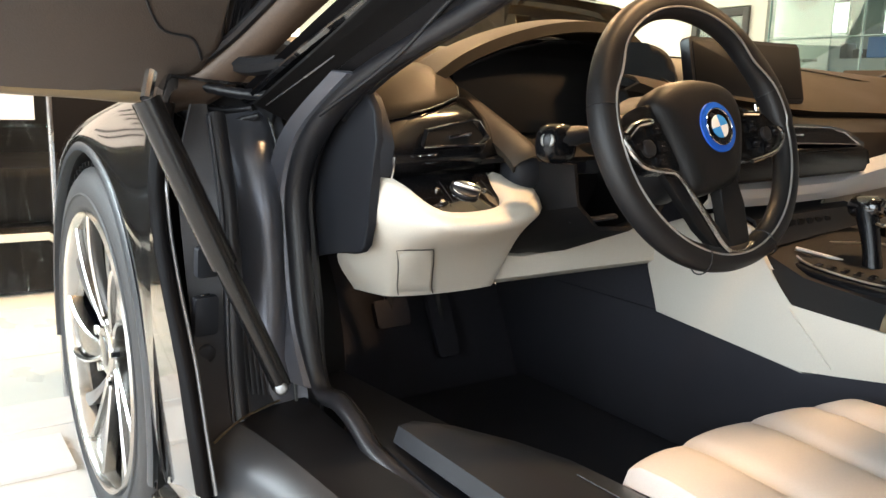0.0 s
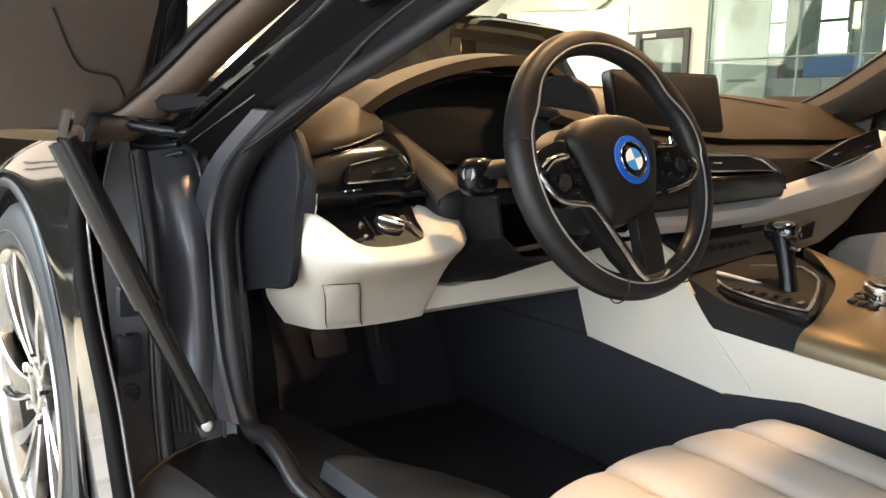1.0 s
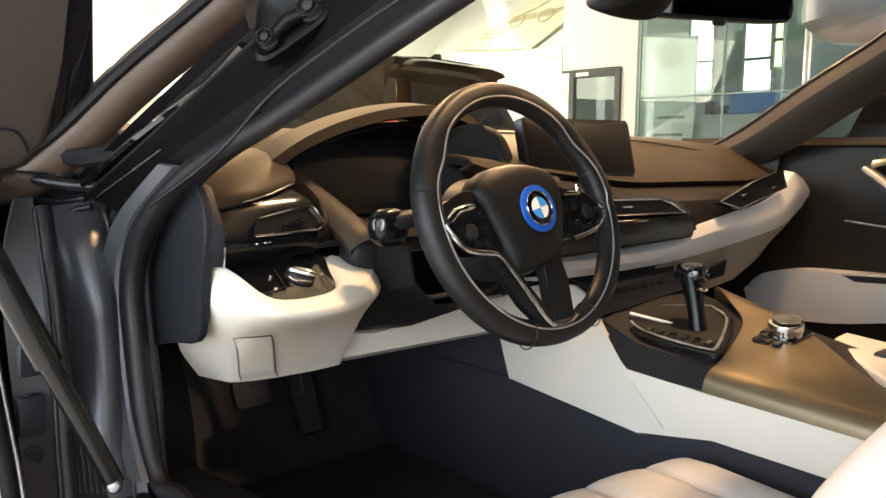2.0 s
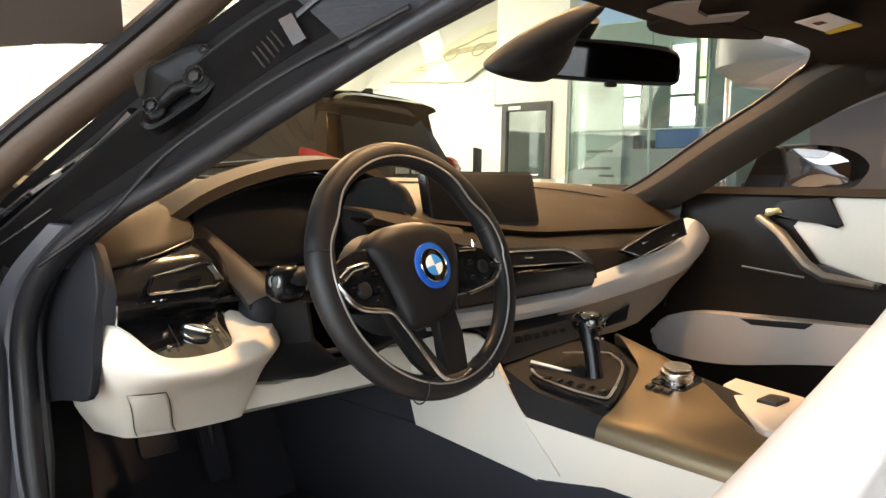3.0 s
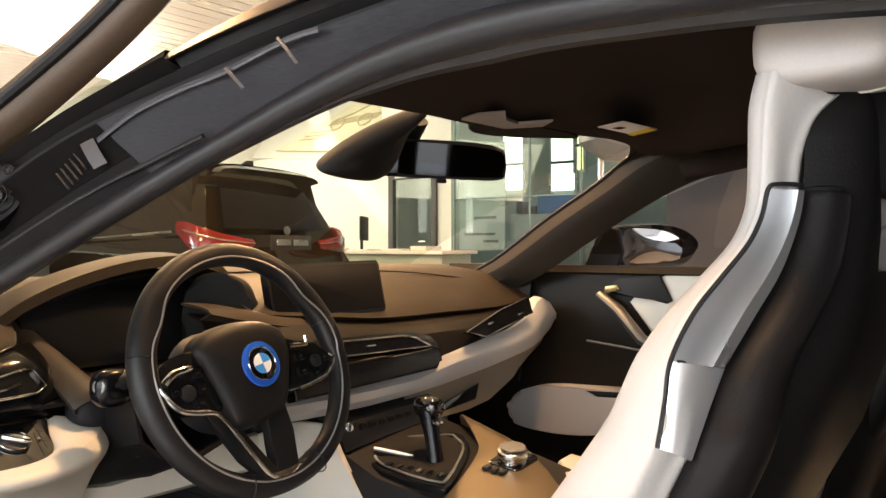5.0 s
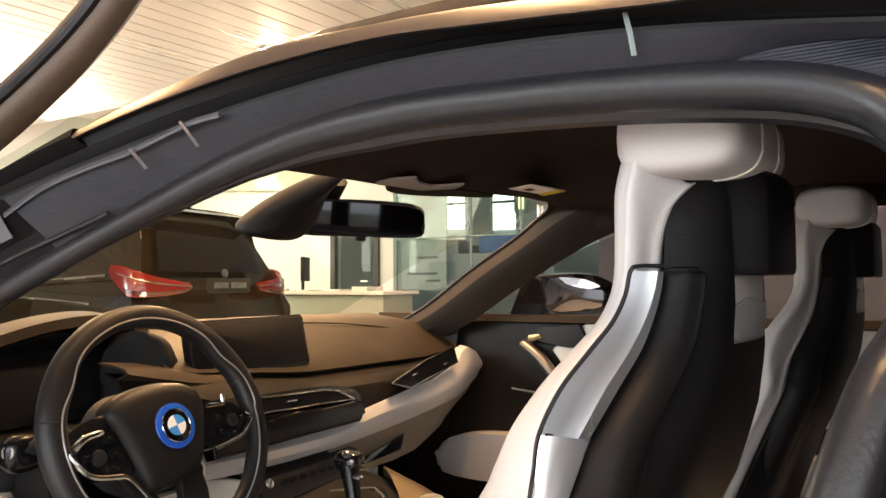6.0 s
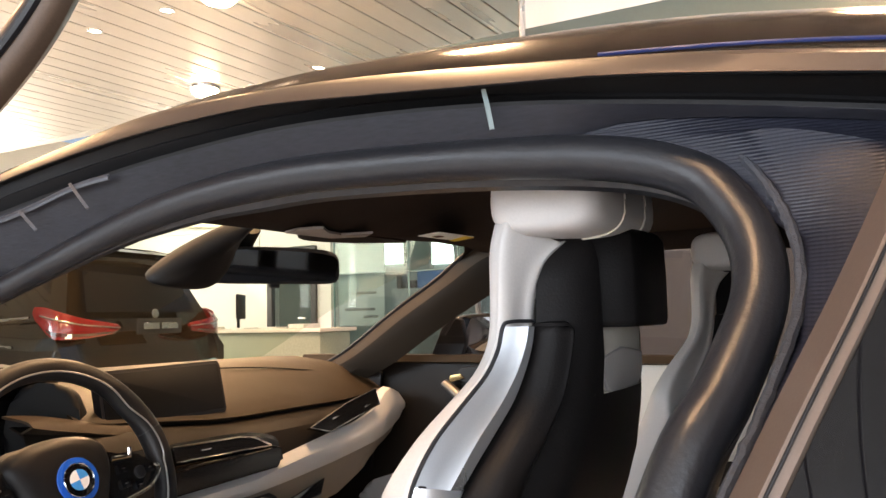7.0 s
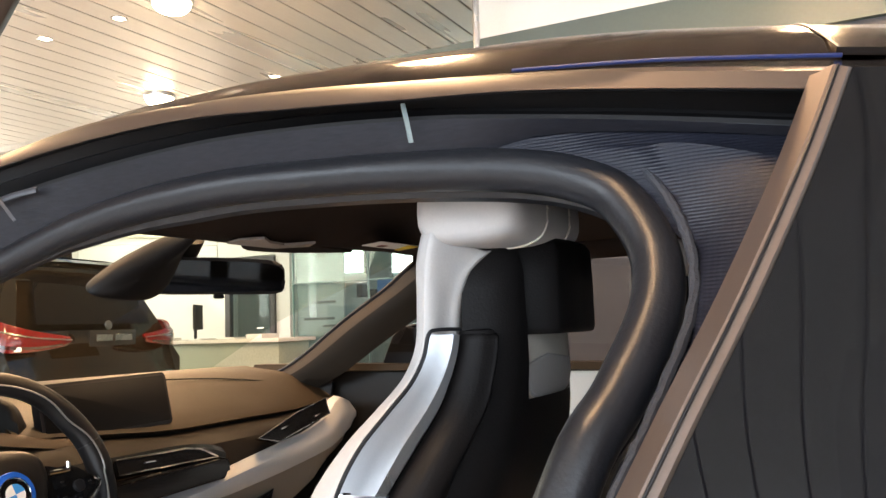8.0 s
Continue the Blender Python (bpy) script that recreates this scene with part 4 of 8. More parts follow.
for pts, r in (([(-0.895, -0.61, 0.842), (-0.86, -0.66, 0.825), (-0.82, -0.70, 0.815), (-0.785, -0.74, 0.812)], 0.008), ([(-0.885, -0.58, 0.826), (-0.85, -0.62, 0.800), (-0.82, -0.655, 0.79), (-0.79, -0.69, 0.795)], 0.006), ([(-0.862, -0.66, 0.745), (-0.84, -0.675, 0.755), (-0.815, -0.685, 0.775), (-0.79, -0.71, 0.785)], 0.005)):
    c = spline(pts, 8)
    part("cable", tube(c, [r * (1.0 if k % 2 else 0.86) for k in range(len(c))], 10), M_RUBBER, car, "black corrugated cable")
br = part("hinge_bracket", slab([(-0.045, -0.018), (0.05, -0.022), (0.058, 0.006), (0.02, 0.024), (-0.03, 0.020)], basis((-0.832, -0.668, 0.752), (1, -0.55, 0.1), (0, -0.2, 1)), 0.010, 0.003), M_MATT, car, "black hinge bracket")
for u, v in ((-0.028, 0.004), (0.012, -0.004), (0.040, -0.006)):
    part("bracket_bolt", disc(basis((-0.832, -0.668, 0.752), (1, -0.55, 0.1), (0, -0.2, 1)) @ Vector((u, v, 0.006)), (-0.5, -0.85, 0.1), 0.0065, 0.008, 6), M_SATIN, br)
part("jamb_corner_line", tube([(-0.914, -0.872, 0.403), (-0.877, -0.838, 0.407), (-0.860, -0.831, 0.411), (-0.777, -0.792, 0.4135)], 0.0014, 6), M_BRONZE, car)
part("hinge_arm", tube([(-0.84, -0.63, 0.86), (-0.80, -0.72, 0.85), (-0.76, -0.80, 0.86)], [0.016, 0.013, 0.010], 8), M_PLASTIC, car)
part("hinge_bolt", disc((-0.83, -0.665, 0.715), (-0.3, -1, 0), 0.010, 0.012, 6), M_SATIN, car)
hb = part("hinge_cover", box((0, 0, 0), (0.034, 0.030, 0.026), 0.007, 3, m=basis((-0.722, -1.064, 1.003), (0.3, -0.8, 0.4), (0, 0.4, 1))), M_PILLAR, car, "small brown hinge cover")
RC = [(-0.7275, -1.0732, 1.0104), (-0.7364, -1.0807, 0.9742), (-0.7413, -1.0854, 0.9534), (-0.7347, -1.0993, 0.9476), (-0.7147, -1.1208, 0.9653), (-0.6948, -1.1401, 0.9859), (-0.6869, -1.1422, 1.0036), (-0.683, -1.1311, 1.0325), (-0.6971, -1.1067, 1.0354), (-0.7152, -1.0864, 1.0212)]
RN = Vector((-0.8, -0.5, 0.3)).normalized()
rc = sum((Vector(q) for q in RC), Vector()) / len(RC)
RC = [Vector(q) + RN * 0.011 for q in RC]
rc = rc + RN * 0.011
RS = spline(RC, 3, True)
part("hinge_recess", loft([[q - RN * 0.016 for q in RS], [q - RN * 0.001 for q in RS], [q.lerp(rc, 0.10) + RN * 0.001 for q in RS], [q.lerp(rc, 0.20) - RN * 0.003 for q in RS], [q.lerp(rc, 0.95) - RN * 0.003 for q in RS]], True, cap=True), M_BLACKSAT, car, "black hinge recess", 50)
for q, r in (((-0.7292, -1.0961, 0.9676), 0.012), ((-0.6987, -1.1267, 0.9978), 0.0155), ((-0.6877, -1.1279, 1.0253), 0.007)):
    q = Vector(q) + RN * 0.011
    nub = part("hinge_knuckle", disc(q + RN * 0.003, RN, r, 0.014, 28, 0.004), M_BLACKSAT, car, "black hinge knuckle")
    part("knuckle_ring", tube([q + RN * 0.0105 + r * 0.70 * (math.cos(a) * Vector((0.53, -0.85, 0)) + math.sin(a) * Vector((0.2, 0.12, 0.97))) for a in [2 * math.pi * k / 16 for k in range(16)]], 0.0012, 6, True), M_BEZEL, nub)
    part("hinge_bolt", disc(q + RN * 0.0105, RN, r * 0.42, 0.006, 6, 0.001), M_PLASTIC, nub)
part("hinge_link", tube([Vector((-0.7292, -1.0961, 0.9676)) + RN * 0.010, Vector((-0.7155, -1.112, 0.986)) + RN * 0.013, Vector((-0.6987, -1.1267, 0.9978)) + RN * 0.010], [0.006, 0.008, 0.007], 10), M_BLACKSAT, car, "black hinge link")
for k in range(5):
    f = k / 4
    p0 = Vector((-0.684, -1.196, 1.026)).lerp(Vector((-0.678, -1.219, 1.045)), f)
    part("weave_tab", tube([p0, p0 + Vector((0.006, -0.013, -0.016))], 0.0018, 6, flat=0.5), M_JAMBPLASTIC, car)
part("channel_line", tube(spline([(-0.795, -0.75, 0.80), (-0.758, -0.904, 0.872), (-0.727, -1.031, 0.936), (-0.72, -1.050, 0.955)], 5), 0.0013, 6), M_RAIL, car)
part("channel_bead", tube(spline([(-0.770, -0.858, 0.792), (-0.739, -0.983, 0.858), (-0.716, -1.072, 0.924), (-0.688, -1.165, 0.975), (-0.666, -1.242, 1.010), (-0.645, -1.312, 1.037), (-0.631, -1.364, 1.056)], 6), 0.0028, 8), M_RUBBER, car)
part("channel_strip", tube(spline([(-0.802, -0.703, 0.805), (-0.773, -0.853, 0.878), (-0.744, -0.967, 0.930), (-0.728, -1.033, 0.972)], 6), 0.010, 8, flat=0.6), M_GLOSS, car, "black weather strip")

# front wheel, steered a little; built round its own centre, outer face towards minus x
TR, RR = 0.342, 0.252


def turned(prof, n=72):
    """A body of revolution round the x axis from (x, radius) pairs."""
    return loft([[Vector((x, r * math.cos(2 * math.pi * i / n), r * math.sin(2 * math.pi * i / n))) for i in range(n)] for x, r in prof], True)


wheel = part("front_wheel", turned(((0.12, RR - 0.010), (0.008, RR - 0.004), (-0.006, RR + 0.002), (-0.014, RR + 0.014), (-0.016, RR + 0.034), (-0.011, TR - 0.026), (0.002, TR - 0.010), (0.020, TR - 0.003), (0.034, TR - 0.001), (0.036, TR - 0.008), (0.042, TR - 0.008), (0.044, TR), (0.085, TR), (0.087, TR - 0.008), (0.095, TR - 0.008), (0.097, TR), (0.150, TR - 0.002), (0.175, TR - 0.02))), M_TYRE, car, "low profile tyre on a turbine wheel", 50)
wheel.matrix_local = Matrix.Translation((-0.918, WY, 0.345)) @ Matrix.Rotation(radians(1.2), 4, "Z")
groove = part("tread_groove", box((0.014, 0, TR - 0.0035), (0.030, 0.0045, 0.009), 0, 1), M_MATT, wheel)
for k in range(1, 80):
    g = new("tread_groove", groove.data)
    g.parent, g.matrix_local = wheel, Matrix.Rotation(2 * math.pi * k / 80, 4, "X")
part("sidewall_ring", turned(((-0.0165, RR + 0.030), (-0.0185, RR + 0.033), (-0.0165, RR + 0.036))), M_TYRE, wheel)
part("rim", turned(((0.02, RR - 0.014), (-0.004, RR - 0.010), (-0.014, RR - 0.004), (-0.016, RR + 0.002), (-0.010, RR + 0.005))), M_ALLOY, wheel, "machined alloy rim lip", 60)
part("rim_barrel", turned(((0.018, RR - 0.012), (0.10, RR - 0.026), (0.14, 0.20))), M_RIMBLACK, wheel)
part("inner_disc", disc((0.13, 0, 0), (-1, 0, 0), 0.235, 0.02, 40), M_RIMBLACK, wheel)


def blade(a0, a1, w0, w1, material, back, r0=0.045, r1=RR - 0.006, name="spoke"):
    """A blade of a spoke from the hub to the rim, from angle a0 to a1."""
    lo, hi = [], []
    for k in range(9):
        f = k / 8
        r = r0 + (r1 - r0) * f
        an = a0 + (a1 - a0) * f ** 1.5
        w = w0 + (w1 - w0) * f
        for side, lst in ((-1, lo), (1, hi)):
            q = an + side * w * 0.5 / r
            lst.append(Vector((-0.006 + back + 0.020 * (1 - f) ** 1.6, r * math.cos(q), r * math.sin(q))))
    mid = [(p + q) / 2 + Vector((-0.0035, 0, 0)) for p, q in zip(lo, hi)]
    return part(name, loft([[q + Vector((0.020, 0, 0)) for q in lo], lo, mid, hi, [q + Vector((0.020, 0, 0)) for q in hi]]), material, wheel)


for k in range(5):
    a0 = radians(72 * k - 10)
    blade(a0 + 0.12, a0 + 0.38, 0.008, 0.009, M_ALLOY, 0.0)
    blade(a0 - 0.30, a0 - 0.08, 0.008, 0.009, M_ALLOY, 0.0)
    blade(a0 - 0.08, a0 + 0.15, 0.024, 0.090, M_RIMBLACK, 0.008, name="spoke_web")
    blade(a0 + 0.55, a0 + 0.74, 0.010, 0.030, M_RAIL, 0.012, 0.075, name="turbine_blade")
part("hub_cap", disc((0.004, 0, 0), (-1, 0, 0), 0.046, 0.03, 28, 0.005), M_ALLOY, wheel)
part("hub_centre", disc((0.001, 0, 0), (-1, 0, 0), 0.030, 0.03, 28, 0.004), M_RIMBLACK, wheel)
for k in range(5):
    part("wheel_bolt", disc((0.000, 0.058 * math.cos(radians(72 * k + 26)), 0.058 * math.sin(radians(72 * k + 26))), (-1, 0, 0), 0.009, 0.016, 6), M_CHROME, wheel)
part("brake_disc", disc((0.085, 0, 0), (-1, 0, 0), 0.17, 0.012, 40), M_RAIL, wheel)
part("brake_caliper", box((0.07, 0.12, 0.06), (0.03, 0.07, 0.16), 0.01), M_BLUE, wheel, "blue brake caliper")

# raised wing door, in its own plane
du, dv = Vector((0.560, -0.517, 0.647)), Vector((-0.817, -0.216, 0.535))
DM = basis((-0.83, -0.68, 0.87), du, dv)
door = part("wing_door", slab([(-0.105, 0.030), (-0.04, 0.005), (0.008, 0.010), (0.105, 0.076), (0.205, 0.150), (0.42, 0.36), (0.36, 0.75), (-0.30, 0.75), (-0.36, 0.45), (-0.28, 0.27), (-0.205, 0.165), (-0.155, 0.100)], DM @ Matrix.Translation((0, 0, 0.02)), 0.07, 0.014, 3), M_DOORSKIN, car, "raised wing door with dark trim panel")
FR = [(-0.115, 0.035), (-0.06, -0.008), (0.02, -0.018), (0.14, -0.014), (0.30, -0.018), (0.45, -0.014), (0.58, -0.004), (0.70, 0.018), (0.82, 0.060), (0.95, 0.13)]
part("door_frame", tube([DM @ Vector((x, y, 0.0)) for x, y in [(q.x, q.y) for q in spline([(x, y, 0) for x, y in FR], 8)]], 0.026, 12, flat=1.3), M_DOORFR, door, "graphite door window frame")
part("frame_seal", tube([DM @ Vector((q.x - 0.004, q.y - 0.030, -0.012)) for q in spline([(x, y, 0) for x, y in FR[1:]], 8)], 0.009, 8), M_RUBBER, door)
part("frame_lip", tube([DM @ Vector((q.x + 0.004, q.y + 0.028, 0.010)) for q in spline([(x, y, 0) for x, y in FR[1:]], 8)], 0.008, 8), M_RUBBER, door)
part("window_corner", slab([(0.0, 0.008), (0.05, 0.004), (0.10, 0.020), (0.20, 0.114), (0.42, 0.30), (0.43, 0.37), (0.205, 0.152), (0.10, 0.076)], DM @ Matrix.Translation((0, 0, 0.012)), 0.04, 0.006), M_GLOSS, door)
part("window_bar", slab([(0.315, 0.0), (0.36, 0.055), (0.287, 0.112), (0.234, 0.155), (0.18, 0.205), (0.135, 0.155), (0.185, 0.118), (0.25, 0.065)], DM @ Matrix.Translation((0, 0, 0.006)), 0.03, 0.005), M_DOORSKIN, door)
# out of view, added to keep lamp and window light off the pillar
part("door_body", slab([(0.43, 0.345), (0.70, 0.47), (1.02, 0.56), (1.12, 0.72), (1.05, 0.98), (0.60, 0.92), (0.365, 0.76)], DM @ Matrix.Translation((0, 0, 0.02)), 0.07, 0.014, 3), M_DOORSKIN, door, "unseen lower body of the raised door, shades the pillar")
part("panel_seam", tube([DM @ Vector((q.x, q.y, 0.022)) for q in spline([(0.02, 0.16, 0), (-0.02, 0.09, 0), (-0.005, 0.05, 0), (-0.02, 0.02, 0)], 6)], 0.0018, 6), M_PLASTIC, door)
part("door_lower_lip", tube([DM @ Vector((q.x, q.y, 0.0)) for q in spline([(-0.06, 0.0, 0), (-0.115, 0.030, 0), (-0.165, 0.098, 0), (-0.215, 0.165, 0), (-0.29, 0.27, 0)], 8)], 0.014, 10), M_BRONZE, door)

# ---- dashboard ----
LIPX, LIPZ = [-0.30, -0.16, 0.0, 0.12, 0.35, 0.53, 0.68, 0.74], [0.850, 0.834, 0.820, 0.809, 0.809, 0.806, 0.814, 0.822]
rows = []
for x in (-0.215, -0.16, -0.08, 0.0, 0.08, 0.16, 0.25, 0.35, 0.45, 0.55, 0.63, 0.69, 0.73):
    lz, e = lerp(x, LIPX, LIPZ), (abs(x) / 0.74) ** 3
    rows.append([Vector((x, -0.36 - 0.05 * e, 0.87)), Vector((x, -0.45 - 0.05 * e, 0.90)), Vector((x, -0.60, 0.910 - 0.008 * e)), Vector((x, -0.70, 0.900 - 0.01 * e)), Vector((x, -0.79, lz + 0.060)), Vector((x, -0.87 + 0.03 * e, lz + 0.030)), Vector((x, -0.915 + 0.03 * e, lz + 0.008)), Vector((x, -0.925 + 0.03 * e, lz)), Vector((x, -0.90 + 0.03 * e, lz - 0.014))])
dash = part("dashboard", loft(rows, thick=0.006), M_DASH, car, "brown leather dashboard top")
part("driver_dash_top", loft([[Vector((x, -0.41 + 0.05 * x * x, 0.86)), Vector((x, -0.50, 0.893)), Vector((x, -0.60, 0.900)), Vector((x, -0.72, 0.882)), Vector((x, -0.745, 0.86))] for x in (-0.735, -0.6, -0.45, -0.30)], thick=0.006), M_DASH, dash)
part("dash_seam", tube(spline([(-0.1, -0.70, 0.9015), (0.2, -0.72, 0.899), (0.45, -0.74, 0.888), (0.66, -0.80, 0.862)], 6), 0.0018, 6), M_DARK, dash)
LU = [(-0.305, -0.912, 0.857), (-0.256, -0.915, 0.853), (-0.195, -0.918, 0.843), (-0.142, -0.921, 0.831), (-0.10, -0.924, 0.825)]
LL = [(-0.300, -0.936, 0.845), (-0.256, -0.937, 0.835), (-0.205, -0.938, 0.825), (-0.150, -0.939, 0.815), (-0.10, -0.936, 0.811)]
# lit top of the dash lip: its light is put into lighter leather
part("dash_ledge", loft([spline([(x, y + 0.05, z + 0.004) for x, y, z in LU], 4), spline(LU, 4), spline([((a[0] + b[0]) / 2, (a[1] + b[1]) / 2 - 0.004, (a[2] + b[2]) / 2 + 0.002) for a, b in zip(LU, LL)], 4), spline(LL, 4), spline([(x, y + 0.03, z - 0.012) for x, y, z in LL], 4)], thick=0.004), M_LITBROWN, dash, "leather ledge under the display, light put into its brown", 60)
XS = [-0.20, -0.10, 0.0, 0.12, 0.235, 0.39, 0.48, 0.56, 0.60, 0.63, 0.665, 0.70, 0.715, 0.722]
ZT = [0.703, 0.703, 0.7035, 0.707, 0.727, 0.749, 0.761, 0.7795, 0.799, 0.817, 0.825, 0.812, 0.795, 0.779]
ZB = [0.662, 0.662, 0.662, 0.665, 0.672, 0.6856, 0.6965, 0.7055, 0.712, 0.718, 0.727, 0.746, 0.760, 0.771]
YF = [-0.99, -1.0, -1.0, -1.0, -0.998, -0.995, -0.994, -0.99, -0.986, -0.980, -0.974, -0.975, -0.972, -0.968]
part("white_trim_strip", loft([[Vector((x, y + 0.03, zt + 0.004)), Vector((x, y + 0.006, zt)), Vector((x, y - 0.008, zt * 0.7 + zb * 0.3)), Vector((x, y - 0.008, zt * 0.35 + zb * 0.65)), Vector((x, y + 0.004, zb)), Vector((x, y + 0.04, zb - 0.004))] for x, zt, zb, y in zip(XS, ZT, ZB, YF)], thick=0.005), M_STRIP, dash, "sweeping white leather trim strip")
part("dash_face", loft([[Vector((x, y + 0.095, lerp(x, LIPX, LIPZ) - 0.006)), Vector((x, y + 0.060, lerp(x, LIPX, LIPZ) - 0.016)), Vector((x, y + 0.025, 0.775 if zt < 0.765 else zt + 0.002)), Vector((x, y + 0.012, zt + 0.001)), Vector((x, y + 0.05, zt - 0.004))] for x, zt, y in zip([-0.30] + XS, [0.702] + ZT, [-0.97] + YF)], thick=0.004), M_FACE, dash, "dark brown leather dashboard face")
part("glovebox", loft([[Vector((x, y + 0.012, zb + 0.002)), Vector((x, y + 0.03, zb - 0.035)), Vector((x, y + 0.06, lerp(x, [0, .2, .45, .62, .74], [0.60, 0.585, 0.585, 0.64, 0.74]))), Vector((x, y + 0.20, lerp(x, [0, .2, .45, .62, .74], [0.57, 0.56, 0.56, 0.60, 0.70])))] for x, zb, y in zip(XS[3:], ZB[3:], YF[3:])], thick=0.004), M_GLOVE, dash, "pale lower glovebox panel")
part("glovebox_latch", slab([(-0.085, -0.008), (0.06, -0.016), (0.09, 0.014), (-0.05, 0.006)], basis((0.30, -0.980, 0.628), (1, 0.06, 0.10), (0, 0.3, 1)), 0.012, 0.003), M_GLOSS, dash)


def vent(name, o, x, y, outline, lab, slats=2, wire=0.0016, knob=0.0):
    """An air vent: slim chrome frame, dark recessed duct, dark slats and a chrome slider."""
    m = basis(o, x, y)
    c = Vector((sum(p[0] for p in outline) / len(outline), sum(p[1] for p in outline) / len(outline), 0))
    v = part(name, loft([[m @ Vector((p[0], p[1], 0.001)) for p in outline], [m @ (c + (Vector((p[0], p[1], 0)) - c) * 0.97 - Vector((0, 0, 0.016))) for p in outline], [m @ (c + (Vector((p[0], p[1], 0)) - c) * 0.5 - Vector((0, 0, 0.018))) for p in outline]], True, cap=True), M_BEZEL, car, lab)
    part("vent_frame", tube([m @ Vector((p[0], p[1], 0.0015)) for p in outline], wire, 8, True), M_CHROME, v, "slim chrome vent frame")
    lo, hi = min(p[1] for p in outline), max(p[1] for p in outline)
    w = max(p[0] for p in outline) - min(p[0] for p in outline)
    for i in range(slats):
        yy = lo + (hi - lo) * (i + 1) / (slats + 1)
        part("slat", box((c.x, yy, -0.006), (w * 0.84, 0.0032, 0.010), 0.001, 1, m), M_MATT, v)
    part("slider", box((c.x + knob, c.y, 0.001), (0.024, 0.0035, 0.005), 0.0012, 2, m), M_CHROME, v, "chrome slider")
    return v


vent("centre_vent", (0.04, -1.0045, 0.771), (1, 0.0, -0.02), (0, 0.30, 1), [(-0.12, -0.013), (0.125, -0.013), (0.085, 0.006), (0.045, 0.013), (-0.12, 0.013)], "slim chrome framed centre air vent", 1, 0.0014, -0.05)
pv = vent("passenger_vent", (0.45, -0.994, 0.795), (1, 0.03, 0.16), (0, 0.30, 1), [(-0.150, 0.000), (-0.090, -0.026), (0.120, -0.020), (0.125, 0.018), (0.0, 0.016)], "dark passenger side air vent", 2, 0.0011, -0.06)
part("slider", box((0.07, -0.010, 0.001), (0.024, 0.0035, 0.005), 0.0012, 2, basis((0.45, -0.994, 0.795), (1, 0.03, 0.16), (0, 0.30, 1))), M_CHROME, pv, "chrome slider")
part("centre_vent_tail", slab([(-0.028, -0.010), (0.030, -0.010), (-0.004, 0.010), (-0.022, 0.012)], basis((0.140, -1.0035, 0.768), (1, 0, -0.02), (0, 0.3, 1)), 0.006, 0.0015), M_SATIN, dash, "satin silver vent tail")
part("vent_band", loft([[Vector((x, -0.985, 0.790 - d)), Vector((x, -0.998, 0.780 - d)), Vector((x, -1.000, 0.760 - d)), Vector((x, -0.995, 0.752 - d))] for x, d in ((-0.24, 0.0), (-0.1, 0.0), (0.06, 0.001), (0.12, 0.004), (0.17, 0.012), (0.20, 0.022))], thick=0.004), M_BEZEL, dash, "black panel round the centre vent")
part("control_panel", slab([(q[0], q[1]) for q in [(-0.22, -0.024), (0.150, -0.022)] + arc(0.150, -0.008, 0.014, -90, 0, 5) + [(0.176, 0.014), (0.150, 0.024), (-0.22, 0.026)]], basis((0.025, -1.012, 0.7295), (1, 0.0, 0.025), (0, 0.25, 1)), 0.03, 0.006, 3), M_BEZEL, dash, "black control panel")
part("panel_ridge", tube([(-0.19, -1.016, 0.744), (0.16, -1.016, 0.752)], 0.0012, 6), M_GLOSS, dash)
# screen
sm = basis((-0.008, -0.905, 0.872), (1, 0.03, 0.012), (0, 0.22, 1))
screen = part("centre_screen", slab(rounded(0.302, 0.104, 0.006), sm, 0.018, 0.004), M_RUBBER, car, "dark freestanding centre display")
part("screen_glass", slab(rounded(0.288, 0.091, 0.004), sm @ Matrix.Translation((0, 0, 0.0015)), 0.003, 0.0008), mat("matt_display", (0.006, 0.006, 0.007), 0.42, 0.0, 60, 0.1, 0.0, spec=0.2), screen)
# instrument hood: an arched bridge over the dark display
hood = part("instrument_hood", loft([[a + Vector((0, -0.035, -0.010)), a + Vector((0, -0.03, 0.006)), a + Vector((0, 0.03, 0.012)), a + Vector((0, 0.09, -0.002)), a + Vector((0, 0.09, -0.012))] for a in spline([(-0.585, -0.80, 0.842), (-0.53, -0.80, 0.875), (-0.45, -0.80, 0.905), (-0.36, -0.80, 0.925), (-0.27, -0.80, 0.930), (-0.20, -0.80, 0.912), (-0.165, -0.80, 0.87), (-0.155, -0.80, 0.825)], 6)], thick=0.008), M_DASH, car, "leather arch over the instruments")
part("instrument_display", slab(rounded(0.34, 0.12, 0.02), basis((-0.36, -0.80, 0.825), (1, 0, 0), (0, 0.35, 1)), 0.02, 0.004), M_MATT, hood, "dark instrument display")
part("cavity", loft([[Vector((x, -0.78, 0.74)), Vector((x, -0.745, 0.80)), Vector((x, -0.735, z - 0.012)), Vector((x, -0.80, z - 0.016))] for x, z in ((-0.60, 0.835), (-0.53, 0.872), (-0.45, 0.902), (-0.36, 0.921), (-0.27, 0.926), (-0.20, 0.905), (-0.16, 0.85))], thick=0.004), M_MATT, hood, "dark lining inside the hood")
part("display_cowl", loft([[Vector((x, -0.80, 0.765)), Vector((x, -0.85, 0.752)), Vector((x, -0.91, 0.738))] for x in (-0.56, -0.36, -0.17)], thick=0.006), M_MATT, hood)
